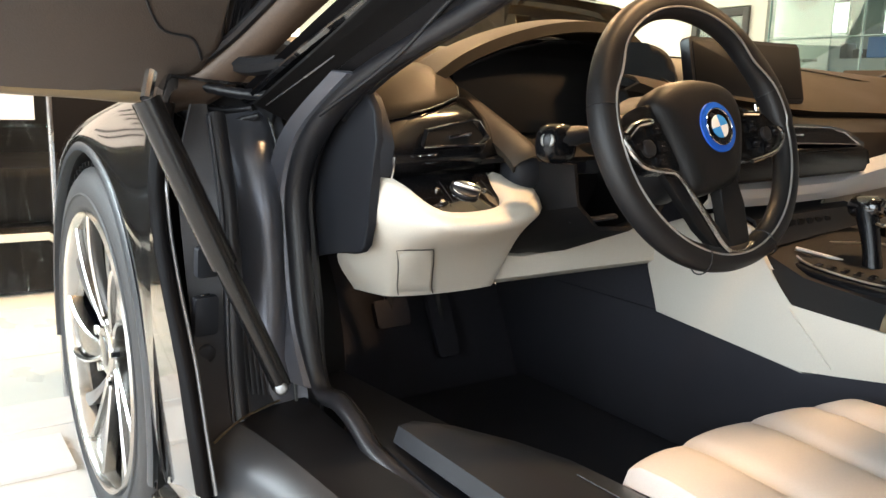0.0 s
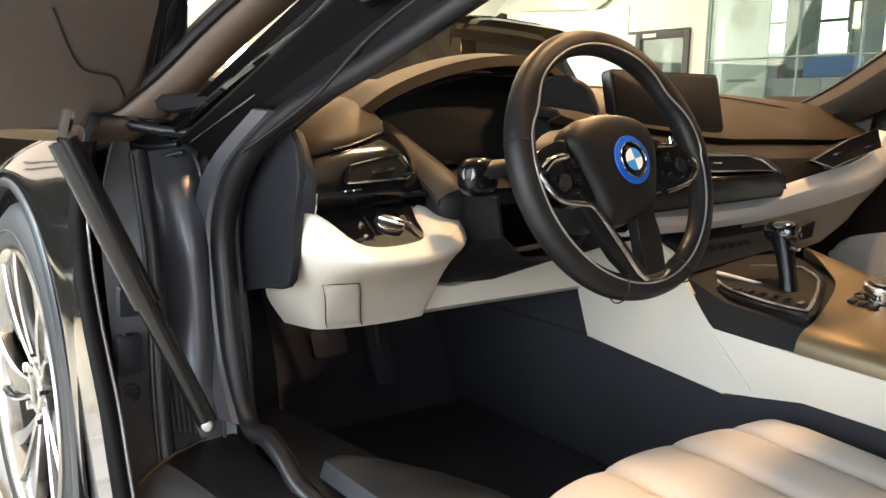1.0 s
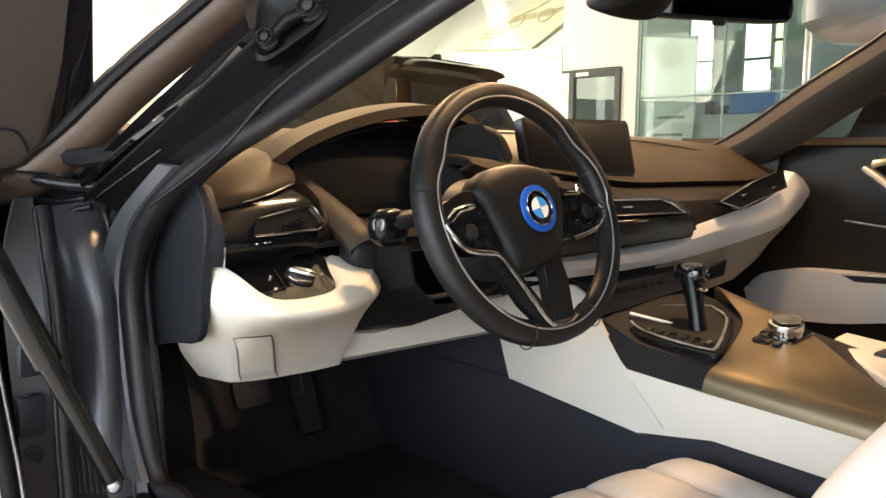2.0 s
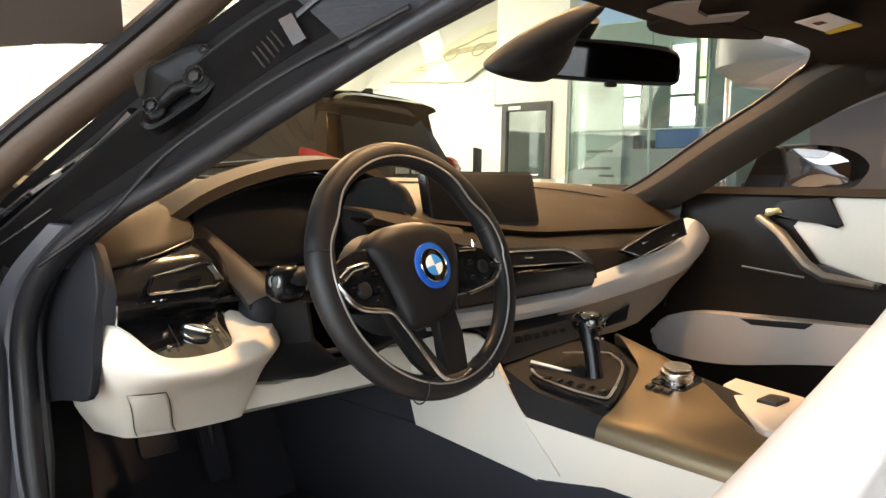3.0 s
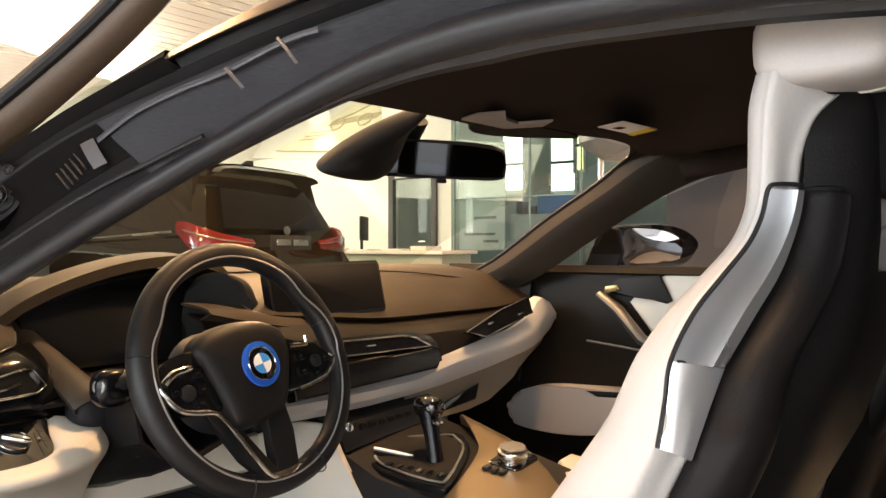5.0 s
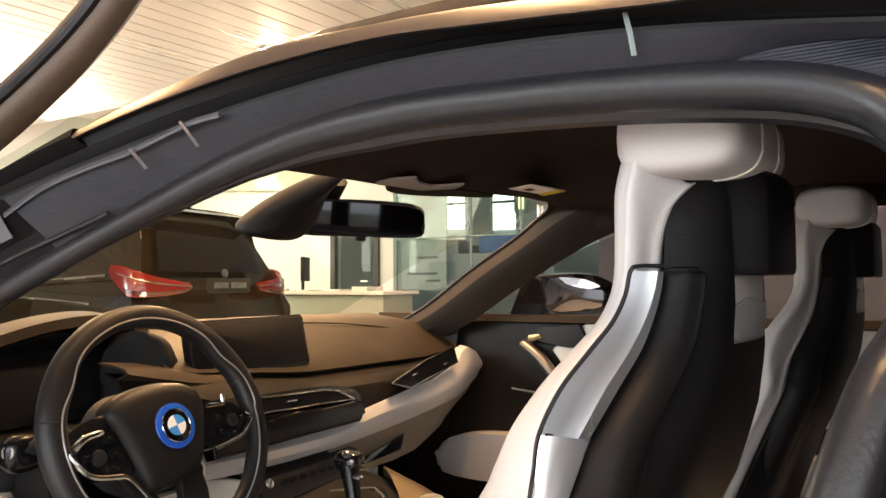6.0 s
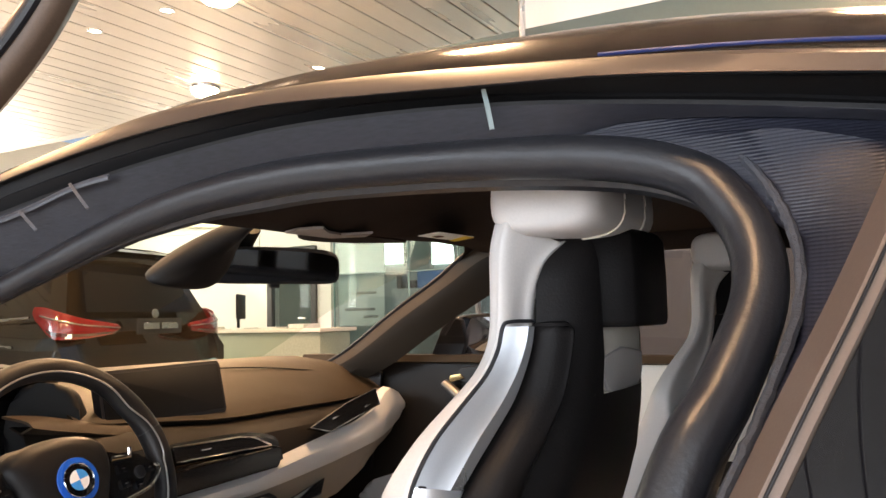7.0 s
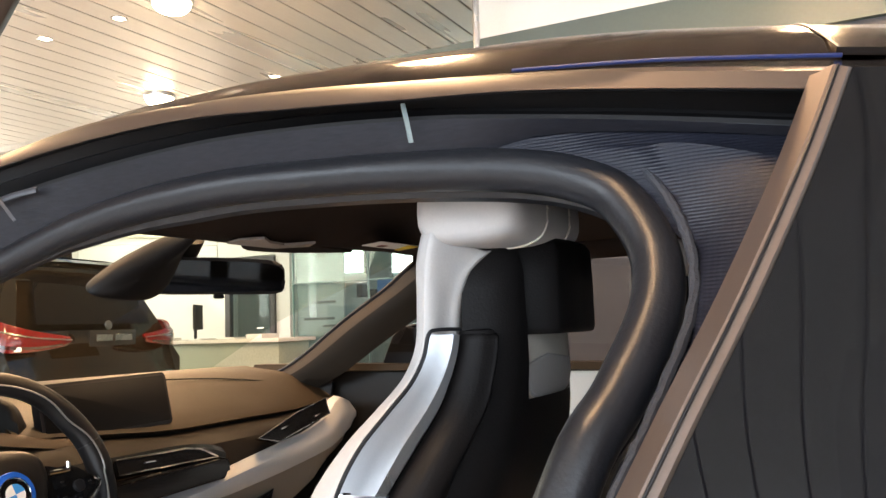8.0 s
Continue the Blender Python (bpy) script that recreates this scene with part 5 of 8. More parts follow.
part("cowl_wing", slab([(q.x, q.y) for q in spline([(-0.06, -0.065, 0), (0.045, -0.060, 0), (0.052, -0.010, 0), (0.040, 0.040, 0), (0.005, 0.062, 0), (-0.05, 0.055, 0), (-0.07, 0.0, 0)], 4, True)], basis((-0.232, -0.875, 0.845), (0.55, -0.83, 0), (0, 0.15, 1)), 0.035, 0.012, 3), M_MATT, hood, "rounded end of the instrument cowl")
BI = spline([(-0.528, -0.735, 0.862), (-0.5235, -0.75, 0.8543), (-0.504, -0.84, 0.806), (-0.486, -0.915, 0.763), (-0.482, -0.935, 0.742)], 5)
BO = spline([(-0.560, -0.745, 0.850), (-0.5542, -0.76, 0.8411), (-0.541, -0.85, 0.7875), (-0.528, -0.918, 0.744), (-0.522, -0.930, 0.728)], 5)
nrm = Vector((-0.35, -0.55, 0.55)).normalized()
part("left_brace", loft([[a + nrm * -0.012 + Vector((0.006, 0, 0)) for a in BI], BI, [a.lerp(b, 0.25) + nrm * 0.006 for a, b in zip(BI, BO)], [a.lerp(b, 0.7) + nrm * 0.006 for a, b in zip(BI, BO)], BO, [b + nrm * -0.014 for b in BO]], thick=0.004), M_BRACE, hood, "grey-brown leather brace", 60)
part("brace_foot", blob((-0.487, -0.905, 0.722), (0.030, 0.026, 0.028), (2.6, 2.6, 2.6), 24, 12), M_BLUEGREY, hood)
# driver side pod: leather cap, glossy black nose with the side vent, shelf above the light switch
pod = part("vent_pod", loft([list(c) for c in zip(*[spline(c, 4) for c in zip(*[spline(r, 4) for r in (
    [(-0.706, -0.895, 0.790), (-0.707, -0.916, 0.770), (-0.706, -0.930, 0.748), (-0.703, -0.924, 0.728), (-0.700, -0.908, 0.716)],
    [(-0.670, -0.897, 0.796), (-0.672, -0.912, 0.778), (-0.672, -0.930, 0.748), (-0.668, -0.922, 0.728), (-0.664, -0.905, 0.718)],
    [(-0.620, -0.884, 0.806), (-0.618, -0.904, 0.788), (-0.616, -0.924, 0.749), (-0.612, -0.915, 0.730), (-0.608, -0.898, 0.719)],
    [(-0.575, -0.862, 0.816), (-0.568, -0.896, 0.795), (-0.562, -0.914, 0.750), (-0.560, -0.905, 0.730), (-0.558, -0.890, 0.719)],
    [(-0.535, -0.835, 0.816), (-0.528, -0.870, 0.790), (-0.522, -0.893, 0.752), (-0.520, -0.890, 0.732), (-0.518, -0.880, 0.716)])])])], thick=0.004), M_BEZEL, car, "glossy black vent pod with a brown leather cap", 60)
part("pod_top", loft([list(c) for c in zip(*[spline(c, 4) for c in zip(*[spline(r, 4) for r in (
    [(-0.722, -0.74, 0.846), (-0.722, -0.82, 0.838), (-0.718, -0.880, 0.812), (-0.708, -0.901, 0.790), (-0.704, -0.897, 0.785)],
    [(-0.66, -0.73, 0.862), (-0.664, -0.83, 0.852), (-0.668, -0.892, 0.816), (-0.668, -0.904, 0.797), (-0.668, -0.896, 0.792)],
    [(-0.61, -0.72, 0.866), (-0.612, -0.82, 0.857), (-0.616, -0.878, 0.824), (-0.617, -0.891, 0.808), (-0.618, -0.882, 0.803)],
    [(-0.55, -0.70, 0.868), (-0.552, -0.78, 0.860), (-0.560, -0.838, 0.838), (-0.570, -0.866, 0.819), (-0.572, -0.858, 0.813)])])])], thick=0.004), M_DASH, pod, "brown leather pod top", 60)
part("pod_chrome_line", tube(spline([(-0.668, -0.9045, 0.7965), (-0.640, -0.900, 0.802), (-0.617, -0.8915, 0.8075), (-0.590, -0.8795, 0.8145), (-0.572, -0.868, 0.8195), (-0.562, -0.848, 0.833)], 4), 0.0013, 6), M_RAIL, pod)
VQ = [Vector(q) for q in ((-0.670, -0.939, 0.757), (-0.5695, -0.924, 0.758), (-0.555, -0.917, 0.766), (-0.570, -0.9135, 0.787), (-0.582, -0.9165, 0.790), (-0.661, -0.933, 0.7775))]
vc = sum(VQ, Vector()) / 6
dv_ = part("side_vent", loft([[q.copy() for q in VQ], [q.lerp(vc, 0.04) + Vector((0.002, 0.014, 0.0)) for q in VQ], [q.lerp(vc, 0.6) + Vector((0.002, 0.016, 0.0)) for q in VQ]], True, cap=True), M_MATT, pod, "chrome framed side air vent")
part("vent_frame", tube([q + Vector((0, -0.001, 0)) for q in VQ], 0.0017, 8, True), M_CHROME, dv_, "slim chrome vent frame")
part("vent_cap", loft([[VQ[1] + Vector((-0.004, -0.001, 0.001)), VQ[2] + Vector((-0.001, -0.003, 0)), VQ[3] + Vector((0, -0.003, -0.001)), VQ[4] + Vector((0.002, -0.001, -0.002))], [VQ[1] + Vector((-0.010, 0.006, 0.001)), VQ[1] + Vector((-0.010, 0.008, 0.006)), VQ[4] + Vector((-0.006, 0.006, -0.008)), VQ[4] + Vector((-0.006, 0.006, -0.003))]], closed=False, thick=0.002), M_GLOSS, dv_, "glossy end cap")
for f in (0.38, 0.72):
    a, b = VQ[0].lerp(VQ[5], f) + Vector((0.004, 0.006, 0)), VQ[1].lerp(VQ[4], f) + Vector((-0.004, 0.006, 0))
    part("slat", tube([a, b], 0.0028, 8, flat=0.5), M_BEZEL, dv_)
part("slider", tube([VQ[0].lerp(VQ[1], 0.42) + Vector((0, 0.002, 0.0105)), VQ[0].lerp(VQ[1], 0.78) + Vector((0, 0.002, 0.0145))], [0.0022, 0.0032], 8), M_CHROME, dv_, "chrome slider")
part("shelf_line", tube([(-0.681, -0.9325, 0.7455), (-0.664, -0.930, 0.7465), (-0.642, -0.927, 0.7475)], 0.0014, 6), M_CHROME, pod)
part("corner_line", tube(spline([(-0.7065, -0.931, 0.745), (-0.7055, -0.928, 0.732), (-0.7025, -0.918, 0.7175)], 4), 0.0016, 6), M_SATIN, pod, "satin corner line")
part("end_cap", slab([(0.725, 0.585), (0.812, 0.611), (0.870, 0.617), (0.886, 0.622), (0.898, 0.632), (0.906, 0.660), (0.912, 0.700), (0.916, 0.722), (0.925, 0.765), (0.918, 0.800), (0.890, 0.830), (0.84, 0.848), (0.74, 0.850), (0.70, 0.70)], basis((-0.728, 0, 0), (0, -1, 0), (0, 0, 1)), 0.012, 0.003, 3), M_BLUEGREY, pod, "dark dashboard end cap")
part("cap_side", loft([spline([(-0.727, -0.885, 0.832), (-0.728, -0.910, 0.800), (-0.728, -0.920, 0.765), (-0.726, -0.912, 0.718)], 5), spline([(-0.716, -0.889, 0.826), (-0.715, -0.915, 0.795), (-0.714, -0.927, 0.762), (-0.712, -0.917, 0.720)], 5), spline([(-0.704, -0.893, 0.815), (-0.705, -0.914, 0.788), (-0.7055, -0.929, 0.758), (-0.702, -0.918, 0.720)], 5)], thick=0.003), M_BLUEGREY, pod, "", 60)
# ivory lower panel
CP = [[(-0.716, -0.900, 0.7165), (-0.719, -0.880, 0.66), (-0.694, -0.755, 0.592), (-0.660, -0.744, 0.537)],
      [(-0.700, -0.928, 0.708), (-0.707, -0.938, 0.672), (-0.690, -0.870, 0.615), (-0.648, -0.785, 0.537)],
      [(-0.672, -0.988, 0.680), (-0.675, -0.996, 0.664), (-0.660, -0.905, 0.620), (-0.640, -0.818, 0.540)],
      [(-0.600, -0.996, 0.677), (-0.600, -1.003, 0.660), (-0.590, -0.900, 0.615), (-0.590, -0.825, 0.538)],
      [(-0.528, -0.968, 0.686), (-0.522, -0.975, 0.664), (-0.520, -0.885, 0.612), (-0.520, -0.825, 0.537)],
      [(-0.478, -0.922, 0.696), (-0.468, -0.925, 0.668), (-0.465, -0.868, 0.612), (-0.470, -0.820, 0.537)],
      [(-0.465, -0.880, 0.700), (-0.455, -0.878, 0.668), (-0.455, -0.845, 0.610), (-0.462, -0.812, 0.537)]]
CS = [list(c) for c in zip(*[spline(c, 5) for c in zip(*[spline(r, 5) for r in CP])])]
knee = part("lower_panel", loft(CS, thick=0.006), M_CREAM, car, "ivory leather panel under the steering wheel", sharp=60)
SPI = [(-0.697, -0.919, 0.716), (-0.690, -0.934, 0.708), (-0.668, -0.980, 0.6835), (-0.600, -0.982, 0.6825), (-0.566, -0.960, 0.691), (-0.556, -0.930, 0.706), (-0.545, -0.902, 0.721)]
inner = spline(SPI, 5)
rim = [c[0] for c in CS]
part("panel_top", loft([rim, [a.lerp(b, 0.3) + Vector((0, 0, 0.002)) for a, b in zip(rim, inner)], [a.lerp(b, 0.85) + Vector((0, 0, 0.0015)) for a, b in zip(rim, inner)], [b + Vector((0, 0.001, -0.006)) for b in inner]]), M_CREAM, knee, "", 60)
mid = [Vector((-0.695 + 0.148 * i / (len(inner) - 1), -0.908, 0.7195)) for i in range(len(inner))]
swp = part("switch_panel", loft([[b + Vector((0, 0.001, -0.003)) for b in inner], [a.lerp(b, 0.5) + Vector((0, 0, -0.0025)) for a, b in zip(inner, mid)], mid]), M_GLOSS, knee, "glossy black light switch panel")
kax = Vector((0.02, -0.46, 0.885)).normalized()
kn = part("light_knob", disc(Vector((-0.607, -0.941, 0.7045)), kax, 0.020, 0.010, 28, 0.002), M_PLASTIC, knee)
part("knob_ring", tube([Vector((-0.607, -0.941, 0.7045)) + 0.0195 * (math.cos(b) * Vector((1, 0.02, 0)) + math.sin(b) * Vector((0, 0.885, 0.46))) for b in [2 * math.pi * i / 28 for i in range(28)]], 0.0008, 6, True), M_CHROME, kn)
part("knob_grip", blob((0, 0, 0.002), (0.0185, 0.0075, 0.006), (2.6, 2.4, 2.4), 16, 10), M_CHROME, kn, "chrome knob grip").matrix_local = basis((-0.606, -0.942, 0.706), (0.8, -0.5, -0.26), (0.4, 0.8, 0.42))
for q in ((-0.655, -0.962, 0.6935), (-0.648, -0.938, 0.7055), (-0.575, -0.940, 0.702)):
    part("switch_mark", disc(q, kax, 0.0028, 0.002, 12), M_SATIN, swp)
for dx in (-0.035, 0.030):
    part("switch_line", tube([(-0.607 + dx, -0.965, 0.6925), (-0.602 + dx, -0.925, 0.7125)], 0.0005, 5), M_BLUEGREY, swp)


def knee_at(u, j):
    """A point of the ivory panel: u across its columns, j down its length."""
    i = min(int(u), len(CP) - 2)
    return spline([Vector(p).lerp(Vector(q), u - i) for p, q in zip(CP[i], CP[i + 1])], 8)[j]


lid = []
for c in (0.0, 0.06, 0.3, 0.65, 0.94, 1.0):
    ln = [knee_at(lerp(j, [15, 23], [1.43, 2.14]) * (1 - c) + lerp(j, [15, 23], [2.36, 3.14]) * c, j) for j in range(15, 24)]
    e = 0.0 if c in (0.0, 1.0) else 0.004
    lid.append([q + Vector((-0.35, -0.75, -0.5)) * (e if 0 < k < len(ln) - 1 else 0.0) for k, q in enumerate(ln)])
part("fuse_lid", loft(lid), M_CREAM, knee, "ivory flap with a shut line round it", sharp=30)
for ln in (lid[-1], lid[0], [c[0] for c in lid]):
    part("lid_gap", tube([q + Vector((-0.0012, -0.0025, -0.002)) for q in ln], 0.0008, 6), M_BRACE, knee)
part("panel_seam", tube(spline([(p[1][0] - 0.0005, p[1][1] - 0.0015, p[1][2] + 0.006) for p in CP[1:]], 6), 0.0011, 6), M_CREAM, knee)
part("knee_strip", loft([[Vector((x, -0.80, zt + 0.003)), Vector((x, -0.812, zt)), Vector((x, -0.815, 0.545)), Vector((x, -0.80, 0.535)), Vector((x, -0.72, 0.535))] for x, zt in ((-0.468, 0.585), (-0.40, 0.575), (-0.34, 0.578), (-0.28, 0.592), (-0.22, 0.602), (-0.10, 0.602))], thick=0.006), M_CREAM, dash, "ivory knee panel")
part("column_shroud", loft([[Vector((x, -0.99, z)) for x, z in ((-0.47, 0.735), (-0.46, 0.68), (-0.42, 0.645), (-0.36, 0.64), (-0.30, 0.66), (-0.27, 0.70), (-0.28, 0.76))], [Vector((x, -0.86, z)) for x, z in ((-0.49, 0.735), (-0.48, 0.65), (-0.43, 0.60), (-0.36, 0.59), (-0.28, 0.61), (-0.24, 0.68), (-0.24, 0.76))], [Vector((x, -0.78, z)) for x, z in ((-0.49, 0.74), (-0.48, 0.64), (-0.43, 0.575), (-0.36, 0.57), (-0.28, 0.59), (-0.24, 0.67), (-0.24, 0.76))]], thick=0.006), M_MATT, dash, "black steering column shroud")
part("column_gap", loft([[Vector((-0.49, -0.80, 0.70)), Vector((-0.22, -0.80, 0.70))], [Vector((-0.49, -0.79, 0.57)), Vector((-0.22, -0.79, 0.57))]], thick=0.004), M_PLASTIC, dash)
part("column_lever", tube(spline([(-0.44, -0.955, 0.655), (-0.42, -0.985, 0.66), (-0.39, -0.99, 0.663)], 4), 0.008, 8, flat=0.5), M_RUBBER, dash)
part("far_dash_end", loft([[Vector((0.735, -0.90, 0.86)), Vector((0.735, -0.86, 0.60))], [Vector((0.735, -0.45, 0.88)), Vector((0.735, -0.45, 0.50))]], thick=0.01), M_DARK, dash)
# stalks
for s, xe in ((-1, -0.515), (1, -0.215)):
    st = part("column_stalk", tube([(-0.366 + s * 0.07, -1.0, 0.775), (-0.366 + s * 0.11, -1.005, 0.775), (xe - s * 0.012, -0.995, 0.768)], [0.010, 0.012, 0.016], 10), M_PLASTIC, car, "black column stalk")
    part("stalk_end", blob((xe + s * -0.012, -0.990, 0.763), (0.027, 0.020, 0.026), (2.8, 2.8, 2.8), 20, 12), M_BEZEL, st, "thick black stalk end")
    part("stalk_button", disc((xe + s * 0.012, -1.000, 0.768), (s, -0.5, 0.1), 0.010, 0.008, 18, 0.002), M_PULL, st, "grey stalk button")

# ---- steering wheel ----
TAU, TURNED = 0.354, radians(5)
wx = Vector((math.cos(TURNED), math.sin(TURNED) * math.sin(TAU), math.sin(TURNED) * math.cos(TAU)))
wn_ = Vector((0, -math.cos(TAU), math.sin(TAU)))
WM = basis((-0.356, -1.0965, 0.783), wx, wn_.cross(wx))
RW = 0.1675


def thumb(d):
    """How strongly the rim swells inwards at this angle, below the two thumb rests."""
    d = d % 360
    return math.exp(-(min(abs(d - 33), abs(d - 147)) / 11) ** 2)


def grip(d):
    d = d % 360
    return math.exp(-(min(abs(d - 8), abs(d - 172)) / 20) ** 2)


rows = []
for i in range(121):
    d = 3.0 * i
    a = radians(d)
    er = Vector((math.cos(a), math.sin(a), 0))
    flat = 0.005 * math.exp(-(min(abs(d - 270), 360) / 30) ** 2)
    c = er * (RW - flat)
    ring_ = []
    for k in range(18):
        b = 2 * math.pi * k / 18
        u, v = math.cos(b), math.sin(b)
        ru = 0.0165 + (0.0035 * grip(d) + 0.0065 * thumb(d) if u < 0 else 0.001 * grip(d))
        rv = 0.0160 + 0.002 * grip(d) - 0.001 * thumb(d)
        ring_.append(WM @ (c + er * (ru * math.copysign(abs(u) ** 0.9, u)) + Vector((0, 0, rv * math.copysign(abs(v) ** 0.9, v)))))
    rows.append(ring_)
bm = loft(rows, True)
bmesh.ops.remove_doubles(bm, verts=bm.verts, dist=1e-5)
sw = part("steering_wheel", bm, M_WHEEL, car, "black leather three-spoke sports steering wheel", 70)
part("rim_trim", tube([WM @ Vector(((RW - 0.0075 - 0.0085 * thumb(d) + 0.002 * grip(d)) * math.cos(radians(d)), (RW - 0.0075 - 0.0085 * thumb(d) + 0.002 * grip(d)) * math.sin(radians(d)), 0.0152 + 0.0020 * grip(d) - 0.0012 * thumb(d))) for d in range(0, 360, 3)], 0.0015, 6, True), M_INLAY, sw, "thin silver rim inlay")
for d in (15, 165, 292, 248):
    e = Vector((math.cos(radians(d)), math.sin(radians(d)), 0))
    part("rim_stitch", tube([WM @ (e * (RW - 0.001 + 0.0190 * math.cos(radians(b))) + Vector((0, 0, 0.0178 * math.sin(radians(b))))) for b in range(0, 360, 20)], 0.0010, 5, True), M_RUBBER, sw)
# airbag cover: broad shoulders, two facets that run down to a narrow blunt chin
HUB = [(-0.078, 0.056), (-0.050, 0.064), (-0.010, 0.066), (0.032, 0.060), (0.058, 0.047), (0.067, 0.030), (0.066, 0.006), (0.054, -0.026), (0.040, -0.055), (0.026, -0.070), (0.000, -0.076), (-0.030, -0.080), (-0.056, -0.080), (-0.066, -0.070), (-0.074, -0.030), (-0.086, 0.010), (-0.094, 0.038)]
hub = spline([(x, y, 0) for x, y in HUB], 4, True)
hcx = -0.012
part("airbag_cover", loft([[WM @ Vector((hcx + (q.x - hcx) * f, q.y * f - 0.004 * (1 - f), z)) for q in hub] for f, z in ((0.90, -0.026), (0.98, -0.012), (1.0, 0.002), (0.985, 0.010), (0.94, 0.0165), (0.86, 0.0215), (0.72, 0.0250), (0.45, 0.0272), (0.02, 0.0276))], True, cap=True), M_DARK, sw, "black airbag cover", 50)
for fx in ((-0.072, 0.040, -0.052, -0.044, -0.046, -0.070), (0.048, 0.036, 0.044, -0.006, 0.022, -0.058)):
    part("facet_line", tube(spline([WM @ Vector((fx[2 * k], fx[2 * k + 1], zz)) for k, zz in ((0, 0.0185), (1, 0.0222), (2, 0.0190))], 5), 0.0009, 5), M_DARK, sw)
part("column_boss", disc(WM @ Vector((-0.01, 0, -0.01)), wn_, 0.055, 0.07, 28, 0.0, 0.075), M_PLASTIC, sw)
SPK = {-1: [(-0.080, 0.034), (-0.128, 0.034), (-0.158, 0.020), (-0.160, -0.004), (-0.150, -0.024), (-0.128, -0.038), (-0.098, -0.044), (-0.066, -0.040)],
       1: [(0.060, 0.026), (0.098, 0.014), (0.112, 0.016), (0.138, -0.006), (0.146, -0.020), (0.124, -0.040), (0.062, -0.048), (0.045, -0.030)]}
for s in (-1, 1):
    sp = part("spoke", slab([(q.x, q.y) for q in spline([(x, y, 0) for x, y in SPK[s]], 3, True)][::s], WM @ Matrix.Translation((0, 0, 0.011)), 0.02, 0.004), M_SPOKE, sw, "black switch spoke")
    if s < 0:
        part("spoke_trim", tube(spline([WM @ Vector(q) for q in ((-0.156, 0.000, 0.013), (-0.152, -0.014, 0.016), (-0.140, -0.032, 0.017), (-0.124, -0.040, 0.018), (-0.098, -0.046, 0.019))], 4), 0.0036, 8), M_SATIN, sp, "satin silver spoke trim")
        part("spoke_cap", tube(spline([WM @ Vector(q) for q in ((-0.150, 0.004, 0.015), (-0.134, 0.014, 0.0185), (-0.108, 0.016, 0.019))], 4), [0.0058] * 4 + [0.0052] * 4 + [0.004], 10), M_CHROME, sp, "chrome rocker")
        part("paddle", slab([(-0.132, 0.032), (-0.150, 0.040), (-0.166, 0.034), (-0.160, 0.020), (-0.140, 0.020)][::-1], WM @ Matrix.Translation((0, 0, -0.006)), 0.006, 0.002), M_CHROME, sw, "chrome shift paddle")
        part("roller", disc(WM @ Vector((-0.118, -0.014, 0.0165)), wn_, 0.0105, 0.008, 24, 0.002), M_PLASTIC, sp)
        BUTTONS = ((-0.098, 0.008), (-0.096, -0.014), (-0.136, -0.008), (-0.104, -0.030))
    else:
        part("spoke_trim", tube(spline([WM @ Vector(q) for q in ((0.140, -0.010, 0.014), (0.145, -0.020, 0.0155), (0.124, -0.040, 0.0165), (0.090, -0.047, 0.018), (0.060, -0.050, 0.018))], 4), 0.0028, 8), M_SATIN, sp, "satin silver spoke trim")
        part("spoke_cap", tube([WM @ Vector(q) for q in ((0.066, 0.014, 0.017), (0.098, 0.011, 0.018), (0.103, 0.022, 0.016))], 0.0034, 8), M_CHROME, sp, "chrome rocker")
        part("roller", disc(WM @ Vector((0.112, -0.016, 0.0155)), wn_, 0.0095, 0.008, 24, 0.002), M_PLASTIC, sp)
        BUTTONS = ((0.082, -0.004), (0.080, -0.026), (0.104, -0.034), (0.128, -0.014))
    for bx, by in BUTTONS:
        key = part("switch", box((bx, by, 0.0135), (0.017, 0.014, 0.006), 0.0025, 2, WM), M_BEZEL, sp)
        part("switch_mark", box((bx, by, 0.0168), (0.006, 0.0016, 0.0006), 0, 1, WM), M_SATIN, sp)
# V spoke below: slim silver blade on a black web, and a broad black leg
low = part("lower_spoke", slab([(-0.100, -0.046), (-0.078, -0.054), (-0.050, -0.080), (-0.010, -0.150), (-0.034, -0.158), (-0.066, -0.118)], WM @ Matrix.Translation((0, 0, 0.010)), 0.012, 0.003), M_DARK, sw, "black lower spoke")
part("lower_trim", tube(spline([WM @ Vector(q) for q in ((-0.098, -0.046, 0.019), (-0.088, -0.052, 0.0195), (-0.072, -0.078, 0.019), (-0.048, -0.124, 0.017), (-0.036, -0.144, 0.015), (-0.022, -0.1535, 0.013), (0.004, -0.157, 0.013), (0.024, -0.150, 0.013))], 4), [0.0042] * 8 + [0.0052] * 12 + [0.0034] * 9, 8, flat=0.7), M_SATIN, low, "satin silver V trim")
part("lower_spoke", slab([(-0.010, -0.072), (0.034, -0.064), (0.036, -0.100), (0.026, -0.150), (0.006, -0.156), (-0.020, -0.152), (-0.006, -0.110)], WM @ Matrix.Translation((0, 0, 0.010)), 0.016, 0.005, 3), M_DARK, sw, "black lower spoke")
eo = WM @ Vector((-0.003, -0.002, 0.0278))
em = part("emblem", disc(eo + wn_ * 0.0015, wn_, 0.0320, 0.004, 40, 0.001), M_BLUE, sw, "round emblem with blue outer ring")
part("emblem_ring", disc(eo + wn_ * 0.0028, wn_, 0.0235, 0.003, 40, 0.0008), M_GLOSS, em)
